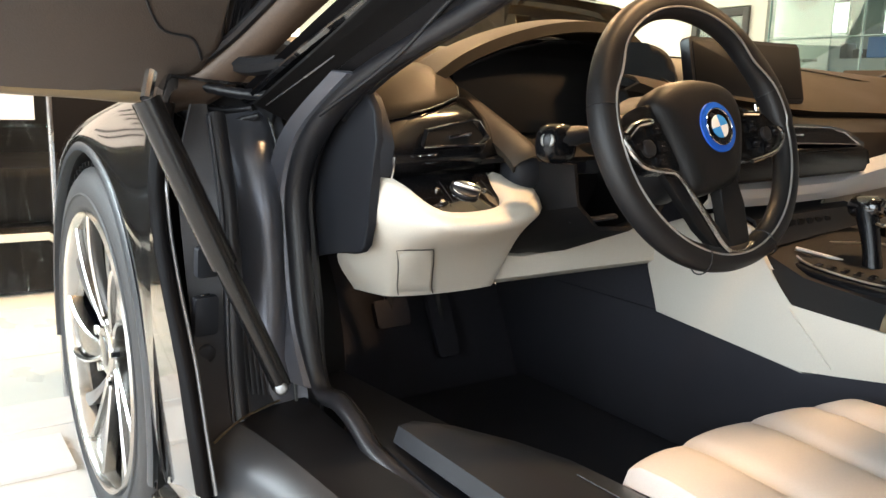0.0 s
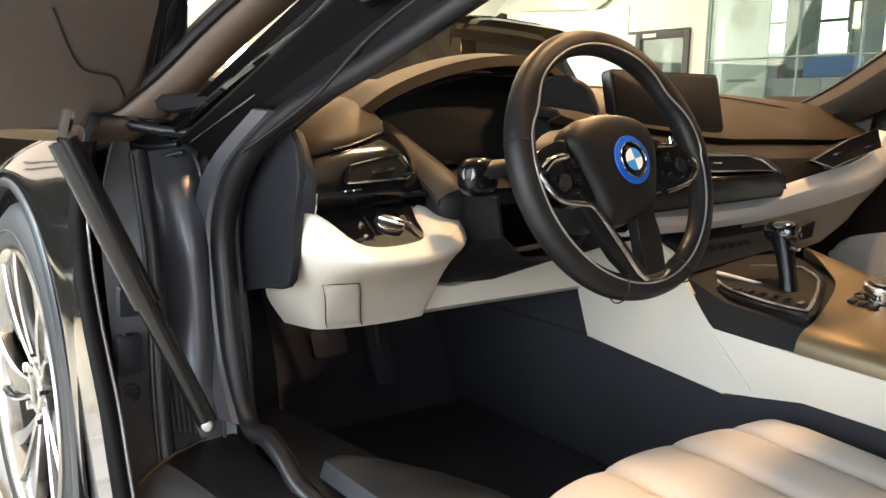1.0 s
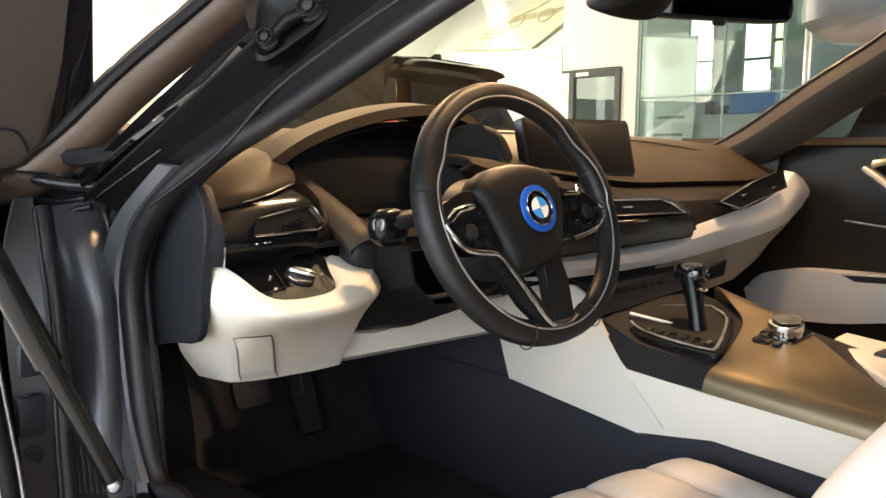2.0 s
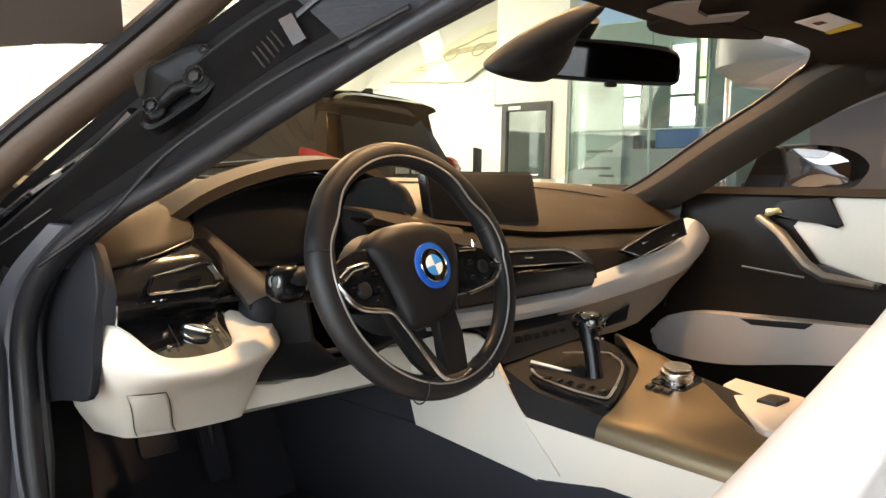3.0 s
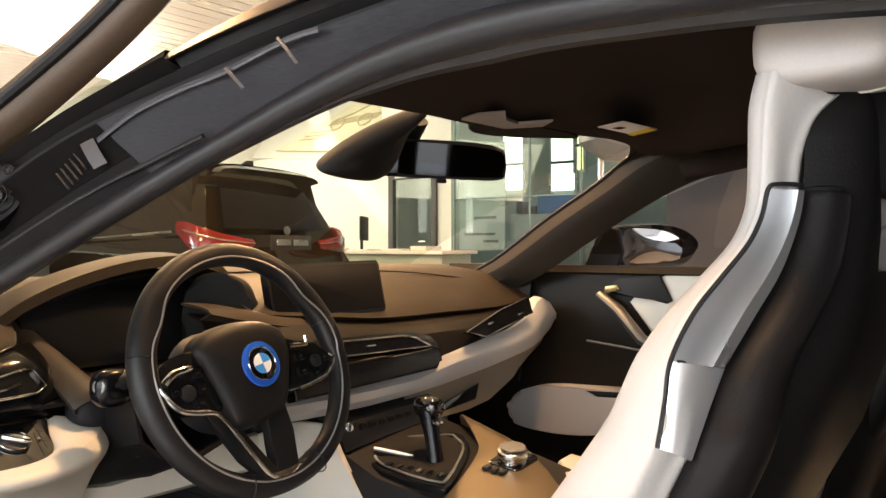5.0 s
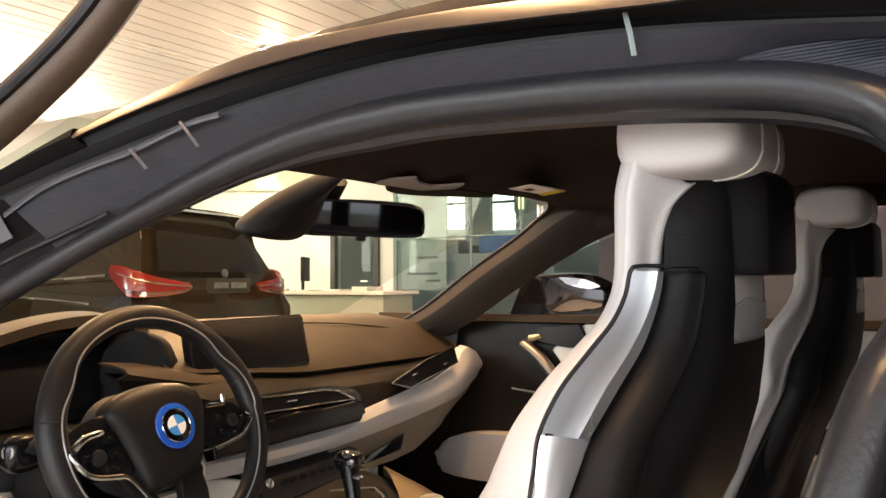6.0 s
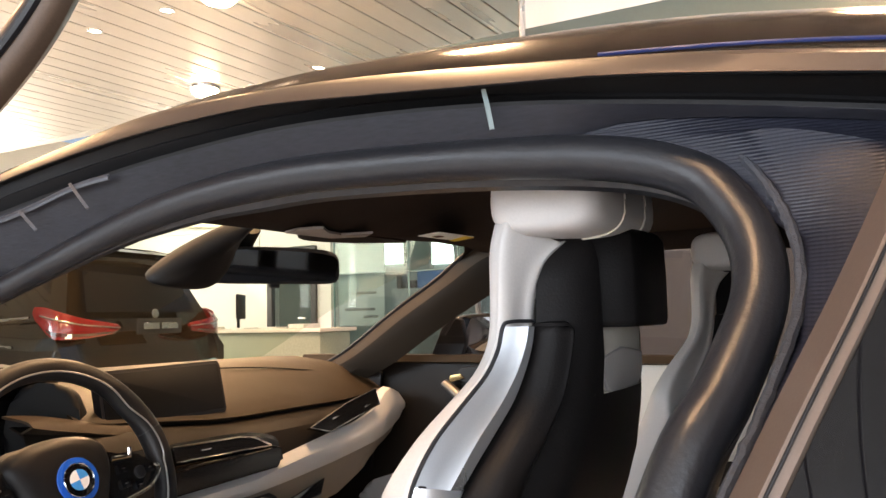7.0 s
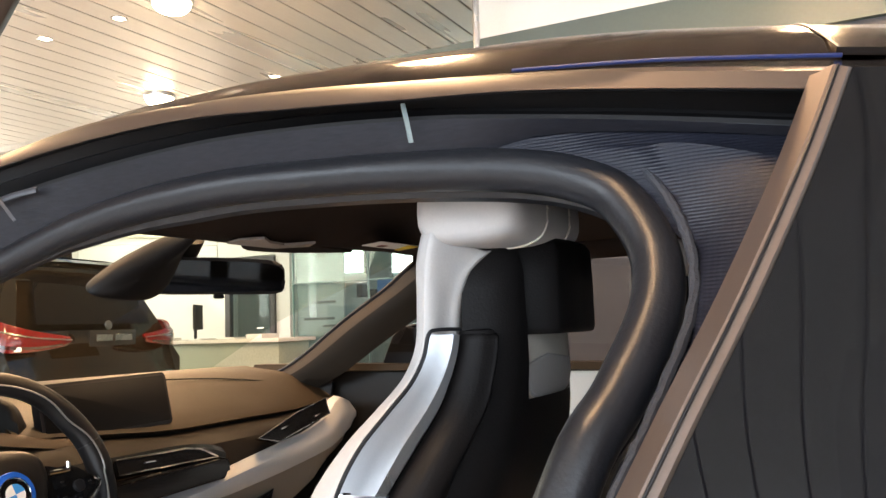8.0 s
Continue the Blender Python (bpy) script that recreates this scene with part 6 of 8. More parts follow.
part("emblem_edge", tube([eo + wn_ * 0.003 + (WM.to_3x3() @ Vector((0.0232 * math.cos(radians(a)), 0.0232 * math.sin(radians(a)), 0))) for a in range(0, 360, 10)], 0.0008, 6, True), M_CHROME, em)
for q in range(4):
    c2 = eo + wn_ * 0.0042
    out = [(0, 0)] + arc(0, 0, 0.0145, 90 * q + 8, 90 * q + 98, 8)
    fm = WM.copy()
    fm.translation = c2
    part("quadrant", slab(out, fm, 0.002, 0), M_SKY if q % 2 == 0 else M_ENAMEL, em)

# ---- console ----
cons = part("centre_console", loft([[Vector((-0.100, -0.80, 0.60)), Vector((-0.095, -0.80, 0.62)), Vector((0.10, -0.80, 0.64)), Vector((0.22, -0.82, 0.62)), Vector((0.235, -0.84, 0.56)), Vector((0.235, -0.84, 0.25))], [Vector((-0.100, -1.02, 0.572)), Vector((-0.085, -1.02, 0.592)), Vector((0.10, -1.02, 0.612)), Vector((0.20, -1.02, 0.606)), Vector((0.225, -1.03, 0.55)), Vector((0.225, -1.03, 0.25))],
                                    [Vector((-0.100, -1.09, 0.520)), Vector((-0.085, -1.09, 0.565)), Vector((0.10, -1.09, 0.592)), Vector((0.195, -1.09, 0.595)), Vector((0.22, -1.10, 0.54)), Vector((0.22, -1.10, 0.25))], [Vector((-0.100, -1.25, 0.518)), Vector((-0.085, -1.25, 0.548)), Vector((0.10, -1.25, 0.572)), Vector((0.175, -1.25, 0.575)), Vector((0.20, -1.25, 0.53)), Vector((0.20, -1.25, 0.25))],
                                    [Vector((-0.100, -1.52, 0.505)), Vector((-0.085, -1.52, 0.525)), Vector((0.05, -1.52, 0.54)), Vector((0.12, -1.52, 0.54)), Vector((0.19, -1.52, 0.50)), Vector((0.19, -1.52, 0.25))]], thick=0.006), M_DARK, car, "driver-angled centre console")
part("tunnel_side", slab([(-0.80, 0.600), (-0.88, 0.630), (-0.93, 0.643), (-0.975, 0.644), (-1.008, 0.628), (-1.035, 0.575), (-1.084, 0.521), (-1.23, 0.517), (-1.70, 0.500), (-1.70, 0.435), (-1.24, 0.450), (-1.165, 0.441), (-1.115, 0.425), (-1.00, 0.438), (-0.828, 0.453), (-0.800, 0.53)][::-1], basis((-0.1045, 0, 0), (0, 1, 0), (0, 0, 1)) @ Matrix.Scale(-1, 4, (0, 0, 1)), 0.010, 0.004, 3), M_CREAM, cons, "white leather tunnel side panel")
part("tunnel_crease", tube([(-0.108, -1.086, 0.519), (-0.108, -1.16, 0.446)], 0.0016, 6), M_CREAM, cons)
part("tunnel_front", box((-0.04, -0.60, 0.50), (0.11, 0.50, 0.40), 0.006), M_CARPET, cons)
part("tunnel_carpet", box((-0.085, -1.05, 0.34), (0.03, 1.36, 0.23), 0.006), M_CARPET, cons)
PL = [[(-0.107, -1.222, 0.5195), (-0.105, -1.224, 0.538), (-0.094, -1.226, 0.551), (-0.07, -1.226, 0.5585), (0.0, -1.205, 0.568), (0.10, -1.168, 0.585), (0.145, -1.13, 0.599), (0.195, -1.062, 0.624), (0.215, -1.05, 0.60)],
      [(-0.107, -1.29, 0.516), (-0.105, -1.29, 0.532), (-0.095, -1.29, 0.545), (-0.07, -1.29, 0.553), (0.0, -1.29, 0.562), (0.07, -1.285, 0.570), (0.115, -1.275, 0.575), (0.165, -1.235, 0.583), (0.185, -1.235, 0.565)],
      [(-0.107, -1.46, 0.509), (-0.105, -1.46, 0.522), (-0.096, -1.46, 0.534), (-0.085, -1.46, 0.540), (-0.06, -1.455, 0.543), (-0.03, -1.45, 0.547), (-0.005, -1.44, 0.549), (0.012, -1.425, 0.550), (0.02, -1.42, 0.54)]]
PL.append([(x, y - 0.14, z - 0.006) for x, y, z in PL[2]])
part("console_plate", loft([list(c) for c in zip(*[spline(c, 3) for c in zip(*[spline(r, 3) for r in PL])])], thick=0.004), M_BRONZE, cons, "satin bronze console plate", sharp=60)
part("far_console_pad", slab([(-0.155, -0.03), (-0.155, -0.16), (0.05, -0.16), (0.09, 0.13), (0.035, 0.125), (-0.078, 0.04)], basis((0.165, -1.40, 0.561), (1, 0, 0), (0, 1, 0.05)), 0.03, 0.008, 3), M_WHITE, cons)
part("belt_slot", box((0.162, -1.378, 0.5625), (0.055, 0.034, 0.012), 0.005), M_PLASTIC, cons)
GS = [(-0.043, 0.093), (-0.010, 0.122), (0.05, 0.108), (0.132, 0.037), (0.130, 0.010), (0.09, -0.038), (-0.045, -0.095), (-0.068, -0.084), (-0.076, -0.02), (-0.070, 0.051)]
gm = basis((0.0, -1.12, 0.575), (1, 0, 0.13), (0, 1, 0.10))
gear = part("gear_surround", slab([(q.x, q.y) for q in spline([(x, y, 0) for x, y in GS], 3, True)], gm @ Matrix.Translation((0, 0, 0.007)), 0.02, 0.004, 3), M_BEZEL, cons, "dark gear selector surround")
inset = [(0.018 + (x - 0.018) * 0.84, 0.01 + (y - 0.01) * 0.86) for x, y in GS]
part("gate_floor", slab(inset, gm @ Matrix.Translation((0, 0, 0.0085)), 0.004, 0.001), M_MATT, gear, "black selector floor")
part("surround_frame", tube(spline([gm @ Vector((x, y, 0.0095)) for x, y in inset], 3, True), 0.0030, 8, True, flat=0.6), M_SATIN, gear, "satin silver surround frame")
part("gate_bar", tube([(-0.036, -1.040, 0.598), (0.004, -1.096, 0.584)], 0.0036, 8), M_SATIN, gear)
for i in range(6):
    part("gate_key", box((-0.052 + 0.004 * i, 0.030 - 0.019 * i, 0.0105), (0.016, 0.010, 0.004), 0.0015, 1, gm), M_GLOSS, gear)
LV = spline([(0.013, -1.140, 0.570), (0.017, -1.132, 0.605), (0.023, -1.120, 0.640), (0.029, -1.108, 0.668)], 3)
lever = part("gear_lever", tube(LV, [lerp(q.z, [0.57, 0.60, 0.63, 0.668], [0.016, 0.0135, 0.0145, 0.018]) for q in LV], 16), M_BEZEL, cons, "glossy black gear lever")
part("lever_cap", blob((0.034, -1.108, 0.668), (0.022, 0.028, 0.019), (2.8, 2.8, 2.4), 20, 12), M_GLOSS, lever)
part("lever_chrome", tube([(0.008, -1.136, 0.650), (0.016, -1.142, 0.645), (0.028, -1.140, 0.645)], 0.0035, 8), M_CHROME, lever)
part("lever_button", disc((0.014, -1.106, 0.672), (-0.9, -0.2, 0.3), 0.006, 0.006, 14), M_CHROME, lever)
im = basis((0.101, -1.240, 0.577), (1, 0, 0.12), (0, 1, 0.09))
ctl = part("rotary_controller", disc(im @ Vector((0, 0, 0.023)), im.to_3x3() @ Vector((0, 0, 1)), 0.0275, 0.011, 40, 0.003), M_SATIN, cons, "silver rotary controller")
part("controller_neck", disc(im @ Vector((0, 0, 0.011)), im.to_3x3() @ Vector((0, 0, 1)), 0.0255, 0.016, 36), M_CHROME, ctl)
part("controller_top", disc(im @ Vector((0, 0, 0.0292)), im.to_3x3() @ Vector((0, 0, 1)), 0.0225, 0.002, 32), M_SATIN, ctl)
part("controller_base", slab(rounded(0.075, 0.062, 0.01), im @ Matrix.Translation((0.004, 0, 0.004)), 0.008, 0.002), M_GLOSS, ctl)
for i in range(3):
    part("shortcut_key", box((-0.052, 0.018 - 0.016 * i, 0.004), (0.018, 0.012, 0.006), 0.002, 1, im), M_PLASTIC, ctl)
part("console_front", loft([[Vector((-0.095, -0.93, 0.665)), Vector((0.20, -0.93, 0.665))], [Vector((-0.09, -1.0, 0.64)), Vector((0.19, -1.0, 0.65))], [Vector((-0.085, -1.02, 0.598)), Vector((0.18, -1.02, 0.62))]], thick=0.006), M_PLASTIC, cons, "black control row")
part("start_button", disc((-0.062, -1.008, 0.635), (0, -0.9, 0.3), 0.009, 0.01, 20, 0.002), M_CHROME, cons)
for i in range(6):
    part("console_key", box((-0.03 + 0.025 * i, -1.008, 0.632), (0.018, 0.006, 0.012), 0.002, 1), M_MATT, cons)

# ---- windscreen, pillars and mirrors ----
ws = []
for x in (-0.68, -0.5, -0.3, 0.0, 0.3, 0.5, 0.68):
    k = 1 - (abs(x) / 0.68) ** 2
    ws.append([Vector((x, -0.46 + 0.10 * k - 0.05 * (1 - k), 0.895)), Vector((x * 0.95, -0.80 + 0.06 * k, 1.03 + 0.03 * k)), Vector((x * 0.87, -1.24 + 0.045 * k, 1.172 + 0.02 * k))])
glass = part("windscreen", loft(ws), M_GLASS, car, "clear windscreen")
glass.visible_shadow = False
PILLAR_A = {-1: [(-0.715, -0.66, 0.831), (-0.685, -0.80, 0.891), (-0.645, -0.98, 0.996), (-0.605, -1.13, 1.083), (-0.565, -1.25, 1.165), (-0.54, -1.36, 1.185)],
            1: [(0.745, -0.66, 0.860), (0.715, -0.80, 0.916), (0.675, -0.98, 1.017), (0.640, -1.13, 1.0925), (0.606, -1.225, 1.145), (0.575, -1.30, 1.172)]}
PILLAR_B = {-1: [(-0.735, -0.78, 0.845), (-0.70, -0.93, 0.905), (-0.665, -1.08, 0.985), (-0.632, -1.23, 1.055), (-0.600, -1.36, 1.11), (-0.565, -1.52, 1.15)],
            1: [(0.735, -0.80, 0.83), (0.70, -0.95, 0.885), (0.672, -1.10, 0.968), (0.648, -1.24, 1.042), (0.628, -1.36, 1.094), (0.60, -1.52, 1.138)]}
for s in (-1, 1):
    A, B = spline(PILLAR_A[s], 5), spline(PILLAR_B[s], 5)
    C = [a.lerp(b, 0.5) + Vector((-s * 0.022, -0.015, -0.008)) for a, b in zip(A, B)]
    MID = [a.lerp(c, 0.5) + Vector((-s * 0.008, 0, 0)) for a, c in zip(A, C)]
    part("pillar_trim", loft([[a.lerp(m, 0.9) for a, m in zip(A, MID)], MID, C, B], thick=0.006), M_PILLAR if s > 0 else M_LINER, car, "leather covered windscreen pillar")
    # right-hand strip: light from the windscreen is put into a lighter brown
    part("pillar_strip", loft([A, [a.lerp(m, 0.5) + Vector((-s * 0.003, -0.002, 0)) for a, m in zip(A, MID)], [m + Vector((-s * 0.0015, -0.001, 0)) for m in MID]], thick=0.005), M_LITBROWN if s > 0 else M_LINER, car, "pillar leather strip, light put into its colour on the right")
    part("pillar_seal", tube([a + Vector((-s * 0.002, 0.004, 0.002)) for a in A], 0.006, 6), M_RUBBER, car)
H, C, P = Vector((0.40, -1.305, 1.168)), Vector((0.605, -1.262, 1.166)), Vector((0.632, -1.155, 1.106))
arcp = [(1 - f) ** 2 * H + 2 * f * (1 - f) * C + f * f * P for f in [k / 14 for k in range(15)]]
part("header_corner", loft([arcp, [p.lerp(C, 0.75) + Vector((0.004, -0.006, 0.002)) for p in arcp], [p.lerp(C, 0.97) + Vector((0.012, -0.02, 0.0)) for p in arcp]]), M_LINER, car)
part("far_roof_rail", tube(spline([(0.60, -1.36, 1.12), (0.575, -1.6, 1.155), (0.565, -1.85, 1.155), (0.57, -2.05, 1.13), (0.60, -2.3, 1.05)], 6), 0.03, 10), M_LINER, car)
part("roof_console", slab([(q.x, q.y) for q in spline([(-0.03, -1.30, 0), (-0.02, -1.235, 0), (0.03, -1.212, 0), (0.10, -1.222, 0), (0.155, -1.27, 0), (0.20, -1.315, 0), (0.10, -1.335, 0)], 4, True)], Matrix.Translation((0, 0, 1.160)), 0.016, 0.005, 3), M_LINER, car, "dark overhead console")
vis = part("sun_visor", slab(rounded(0.34, 0.12, 0.03), basis((0.37, -1.385, 1.160), (1, 0.03, 0.0), (0, 1, 0.03)) @ Matrix.Rotation(math.pi, 4, "X"), 0.014, 0.005, 3), M_LINER, car, "dark folded sun visor")
ZL = 1.1425
lab = part("warning_label", slab([(0.078, -1.414), (0.045, -1.473), (0.158, -1.480), (0.196, -1.421)], Matrix.Translation((0, 0, ZL)), 0.001, 0), M_PAPER, car, "pale warning label on the headliner")
part("label_band", slab([(0.128, -1.478), (0.158, -1.480), (0.196, -1.421), (0.178, -1.420)], Matrix.Translation((0, 0, ZL - 0.0016)), 0.001, 0), mat("yellow_print", (0.75, 0.55, 0.03), 0.6), lab)
part("label_print", slab([(0.090, -1.448), (0.105, -1.450), (0.113, -1.434), (0.096, -1.432)], Matrix.Translation((0, 0, ZL - 0.0016)), 0.001, 0), M_RED, lab)
part("header_cover", slab([(-0.125, -1.295), (-0.149, -1.341), (-0.140, -1.382), (-0.085, -1.347), (-0.038, -1.339), (-0.031, -1.396), (0.008, -1.355), (-0.008, -1.295)][::-1], Matrix.Translation((0, 0, 1.143)), 0.004, 0.001), mat("grey_header_cover", (0.30, 0.26, 0.24), 0.6), car, "grey trim cover at the windscreen's top")
mm = basis((0.020, -1.152, 1.101), (0.905, -0.42, 0.0), (0, -0.108, 1))
rm = part("rear_view_mirror", slab([(q.x, q.y) for q in spline([(-0.125, -0.022, 0), (-0.120, 0.026, 0), (-0.05, 0.033, 0), (0.06, 0.033, 0), (0.122, 0.024, 0), (0.126, -0.018, 0), (0.11, -0.031, 0), (0.0, -0.032, 0), (-0.115, -0.031, 0)], 4, True)], mm, 0.035, 0.008, 3), M_PLASTIC, car, "black rear view mirror")
part("mirror_glass", slab([(q.x, q.y) for q in spline([(-0.118, -0.018, 0), (-0.113, 0.022, 0), (0.0, 0.028, 0), (0.113, 0.020, 0), (0.118, -0.014, 0), (0.10, -0.026, 0), (-0.108, -0.026, 0)], 4, True)], mm @ Matrix.Translation((0, 0, 0.001)), 0.002, 0), M_MIRROR, rm)
part("mirror_toggle", box((0.0, -0.036, -0.008), (0.018, 0.008, 0.012), 0.003, 2, mm), M_PLASTIC, rm)
part("mirror_neck", tube([(0.01, -1.100, 1.105), (-0.01, -1.098, 1.135), (-0.02, -1.12, 1.170)], [0.014, 0.018, 0.024], 12), M_MATT, rm)
HS = [(-0.195, -1.075, 1.074), (-0.180, -1.085, 1.062), (-0.125, -1.100, 1.057), (-0.085, -1.105, 1.066), (-0.055, -1.110, 1.095), (-0.035, -1.125, 1.150), (-0.060, -1.190, 1.178), (-0.105, -1.165, 1.158), (-0.140, -1.130, 1.133), (-0.172, -1.100, 1.105)]
hc = sum((Vector(q) for q in HS), Vector()) / len(HS)
fwd = Vector((0.30, 0.92, 0.28)).normalized()
part("sensor_housing", loft([[hc + (q - hc) * f + fwd * d for q in spline(HS, 4, True)] for f, d in ((0.30, -0.018), (0.62, -0.016), (0.86, -0.009), (0.97, 0.0), (1.0, 0.010), (0.99, 0.022), (0.94, 0.036))], closed=True, cap=True), M_MATT, rm, "black sensor housing at the windscreen", sharp=70)

# ---- passenger door ----
pd = part("passenger_door", loft([[Vector((x, y, z)) for y in (-0.60, -0.9, -1.2, -1.5, -1.9, -2.15)] for x, z in ((0.79, 0.885), (0.755, 0.895), (0.748, 0.86), (0.755, 0.72), (0.77, 0.55), (0.75, 0.30))], thick=0.01), M_FACE, car, "closed passenger door with dark lining")
part("window_ledge", loft([[Vector((0.735, y, 0.888)), Vector((0.745, y, 0.905)), Vector((0.80, y, 0.905)), Vector((0.83, y, 0.890))] for y in (-0.62, -0.95, -1.3, -1.7, -2.2)], thick=0.006), M_DASH, pd)
pm = basis((0.742, 0, 0), (0, -1, 0), (0, 0, 1))
part("door_insert", slab([(1.255, 0.885), (2.10, 0.89), (2.10, 0.67), (1.50, 0.69), (1.322, 0.712), (1.228, 0.738), (1.165, 0.818), (1.20, 0.86)], pm, 0.02, 0.008, 3), M_CREAM, pd, "ivory upper door insert")
part("door_rail", tube([Vector((0.722, -1.095, 0.835)), Vector((0.712, -1.150, 0.800)), Vector((0.705, -1.212, 0.735)), Vector((0.712, -1.25, 0.712)), Vector((0.722, -1.35, 0.702))], [0.014, 0.0185, 0.018, 0.015, 0.011], 10, flat=0.75), M_PULL, pd, "satin grey door pull")
part("pull_tail", slab([(1.19, 0.735), (1.24, 0.738), (1.36, 0.705), (1.36, 0.695), (1.24, 0.70)], basis((0.718, 0, 0), (0, -1, 0), (0, 0, 1)), 0.02, 0.004), M_PLASTIC, pd)
part("mirror_triangle", slab([(1.10, 0.84), (1.14, 0.875), (1.245, 0.885), (1.275, 0.825), (1.262, 0.818), (1.20, 0.835)], basis((0.728, 0, 0), (0, -1, 0), (0, 0, 1)), 0.02, 0.006), M_DARK, pd)
part("door_release", slab([(1.105, 0.835), (1.15, 0.848), (1.14, 0.86), (1.11, 0.855)], basis((0.722, 0, 0), (0, -1, 0), (0, 0, 1)), 0.008, 0.003), M_GOLD, pd)
part("trim_line", tube([Vector((0.735, -1.055, 0.718)), Vector((0.732, -1.20, 0.705))], 0.003, 6), M_RAIL, pd)
part("armrest", slab([(q.x, q.y) for q in spline([(0.84, 0.535, 0), (0.87, 0.575, 0), (0.95, 0.598, 0), (1.08, 0.605, 0), (1.30, 0.612, 0), (1.70, 0.62, 0), (1.95, 0.62, 0), (1.95, 0.55, 0), (1.50, 0.545, 0), (1.25, 0.520, 0), (1.05, 0.487, 0), (0.92, 0.485, 0), (0.85, 0.50, 0)], 4, True)], basis((0.70, 0, 0), (0, -1, 0), (0, 0, 1)), 0.06, 0.02, 4), M_WHITE, pd, "white leather armrest")
part("armrest_slot", slab([(1.07, 0.600), (1.24, 0.610), (1.22, 0.594), (1.10, 0.588)], basis((0.698, 0, 0), (0, -1, 0), (0, 0, 1)), 0.012, 0.002), M_PLASTIC, pd)
win = part("door_window", loft([[Vector((0.79, -0.80, 0.90)), Vector((0.79, -1.4, 0.90)), Vector((0.78, -2.2, 0.90))], [Vector((0.72, -0.93, 0.95)), Vector((0.66, -1.5, 1.14)), Vector((0.66, -2.1, 1.12))]]), pane("door_glass", (0.50, 0.50, 0.52)), pd)
MU = Vector((1, -1, 0)).normalized()
EO = Vector((0.942, -1.150, 0.958))


def mirror_ring(poly, f, back):
    cx = sum(q[0] for q in poly) / len(poly)
    cz = sum(q[1] for q in poly) / len(poly)
    return [EO + MU * (cx + (q.x - cx) * f) + Vector((0, 0, cz + (q.y - cz) * f)) + Vector((0.7, 0.7, 0)) * back for q in spline([(x, z, 0) for x, z in poly], 4, True)]


MH = [(-0.125, -0.052), (-0.121, 0.028), (-0.094, 0.048), (0.012, 0.052), (0.078, 0.038), (0.116, 0.006), (0.104, -0.026), (0.070, -0.054), (-0.020, -0.062)]
MG = [(-0.098, -0.012), (-0.088, 0.029), (-0.068, 0.042), (0.012, 0.038), (0.060, 0.020), (0.074, -0.001), (0.060, -0.044), (-0.020, -0.050), (-0.086, -0.048)]
em2 = part("exterior_mirror", loft([mirror_ring(MG, 1.0, 0.010)] + [mirror_ring(MG, 1.03, 0.0)] + [mirror_ring(MH, f, b) for f, b in ((0.97, -0.003), (1.0, 0.004), (1.03, 0.025), (1.0, 0.055), (0.85, 0.085), (0.5, 0.105))], True, cap=True), M_GLOSS, car, "glossy black exterior mirror", 60)
part("exterior_mirror_glass", loft([mirror_ring(MG, f, 0.006 - 0.006 * (1 - f)) for f in (0.99, 0.6, 0.02)], True, cap=True), M_MIRROR, em2)
part("mirror_arm", tube([Vector((0.80, -1.03, 0.905)), Vector((0.87, -1.05, 0.925)), Vector((0.95, -1.07, 0.945))], [0.02, 0.02, 0.03], 10, flat=0.6), M_GLOSS, em2)
part("mirror_sail", slab([(1.022, 0.890), (1.060, 0.975), (1.095, 1.002), (1.120, 0.995), (1.132, 0.94), (1.112, 0.880)], basis((0.772, 0, 0), (0, -1, 0), (0, 0, 1)), 0.02, 0.005, 3), M_PLASTIC, car, "black mirror sail")

# ---- seats ----


WL, WR, WYL = -0.028, 0.104, -1.8885


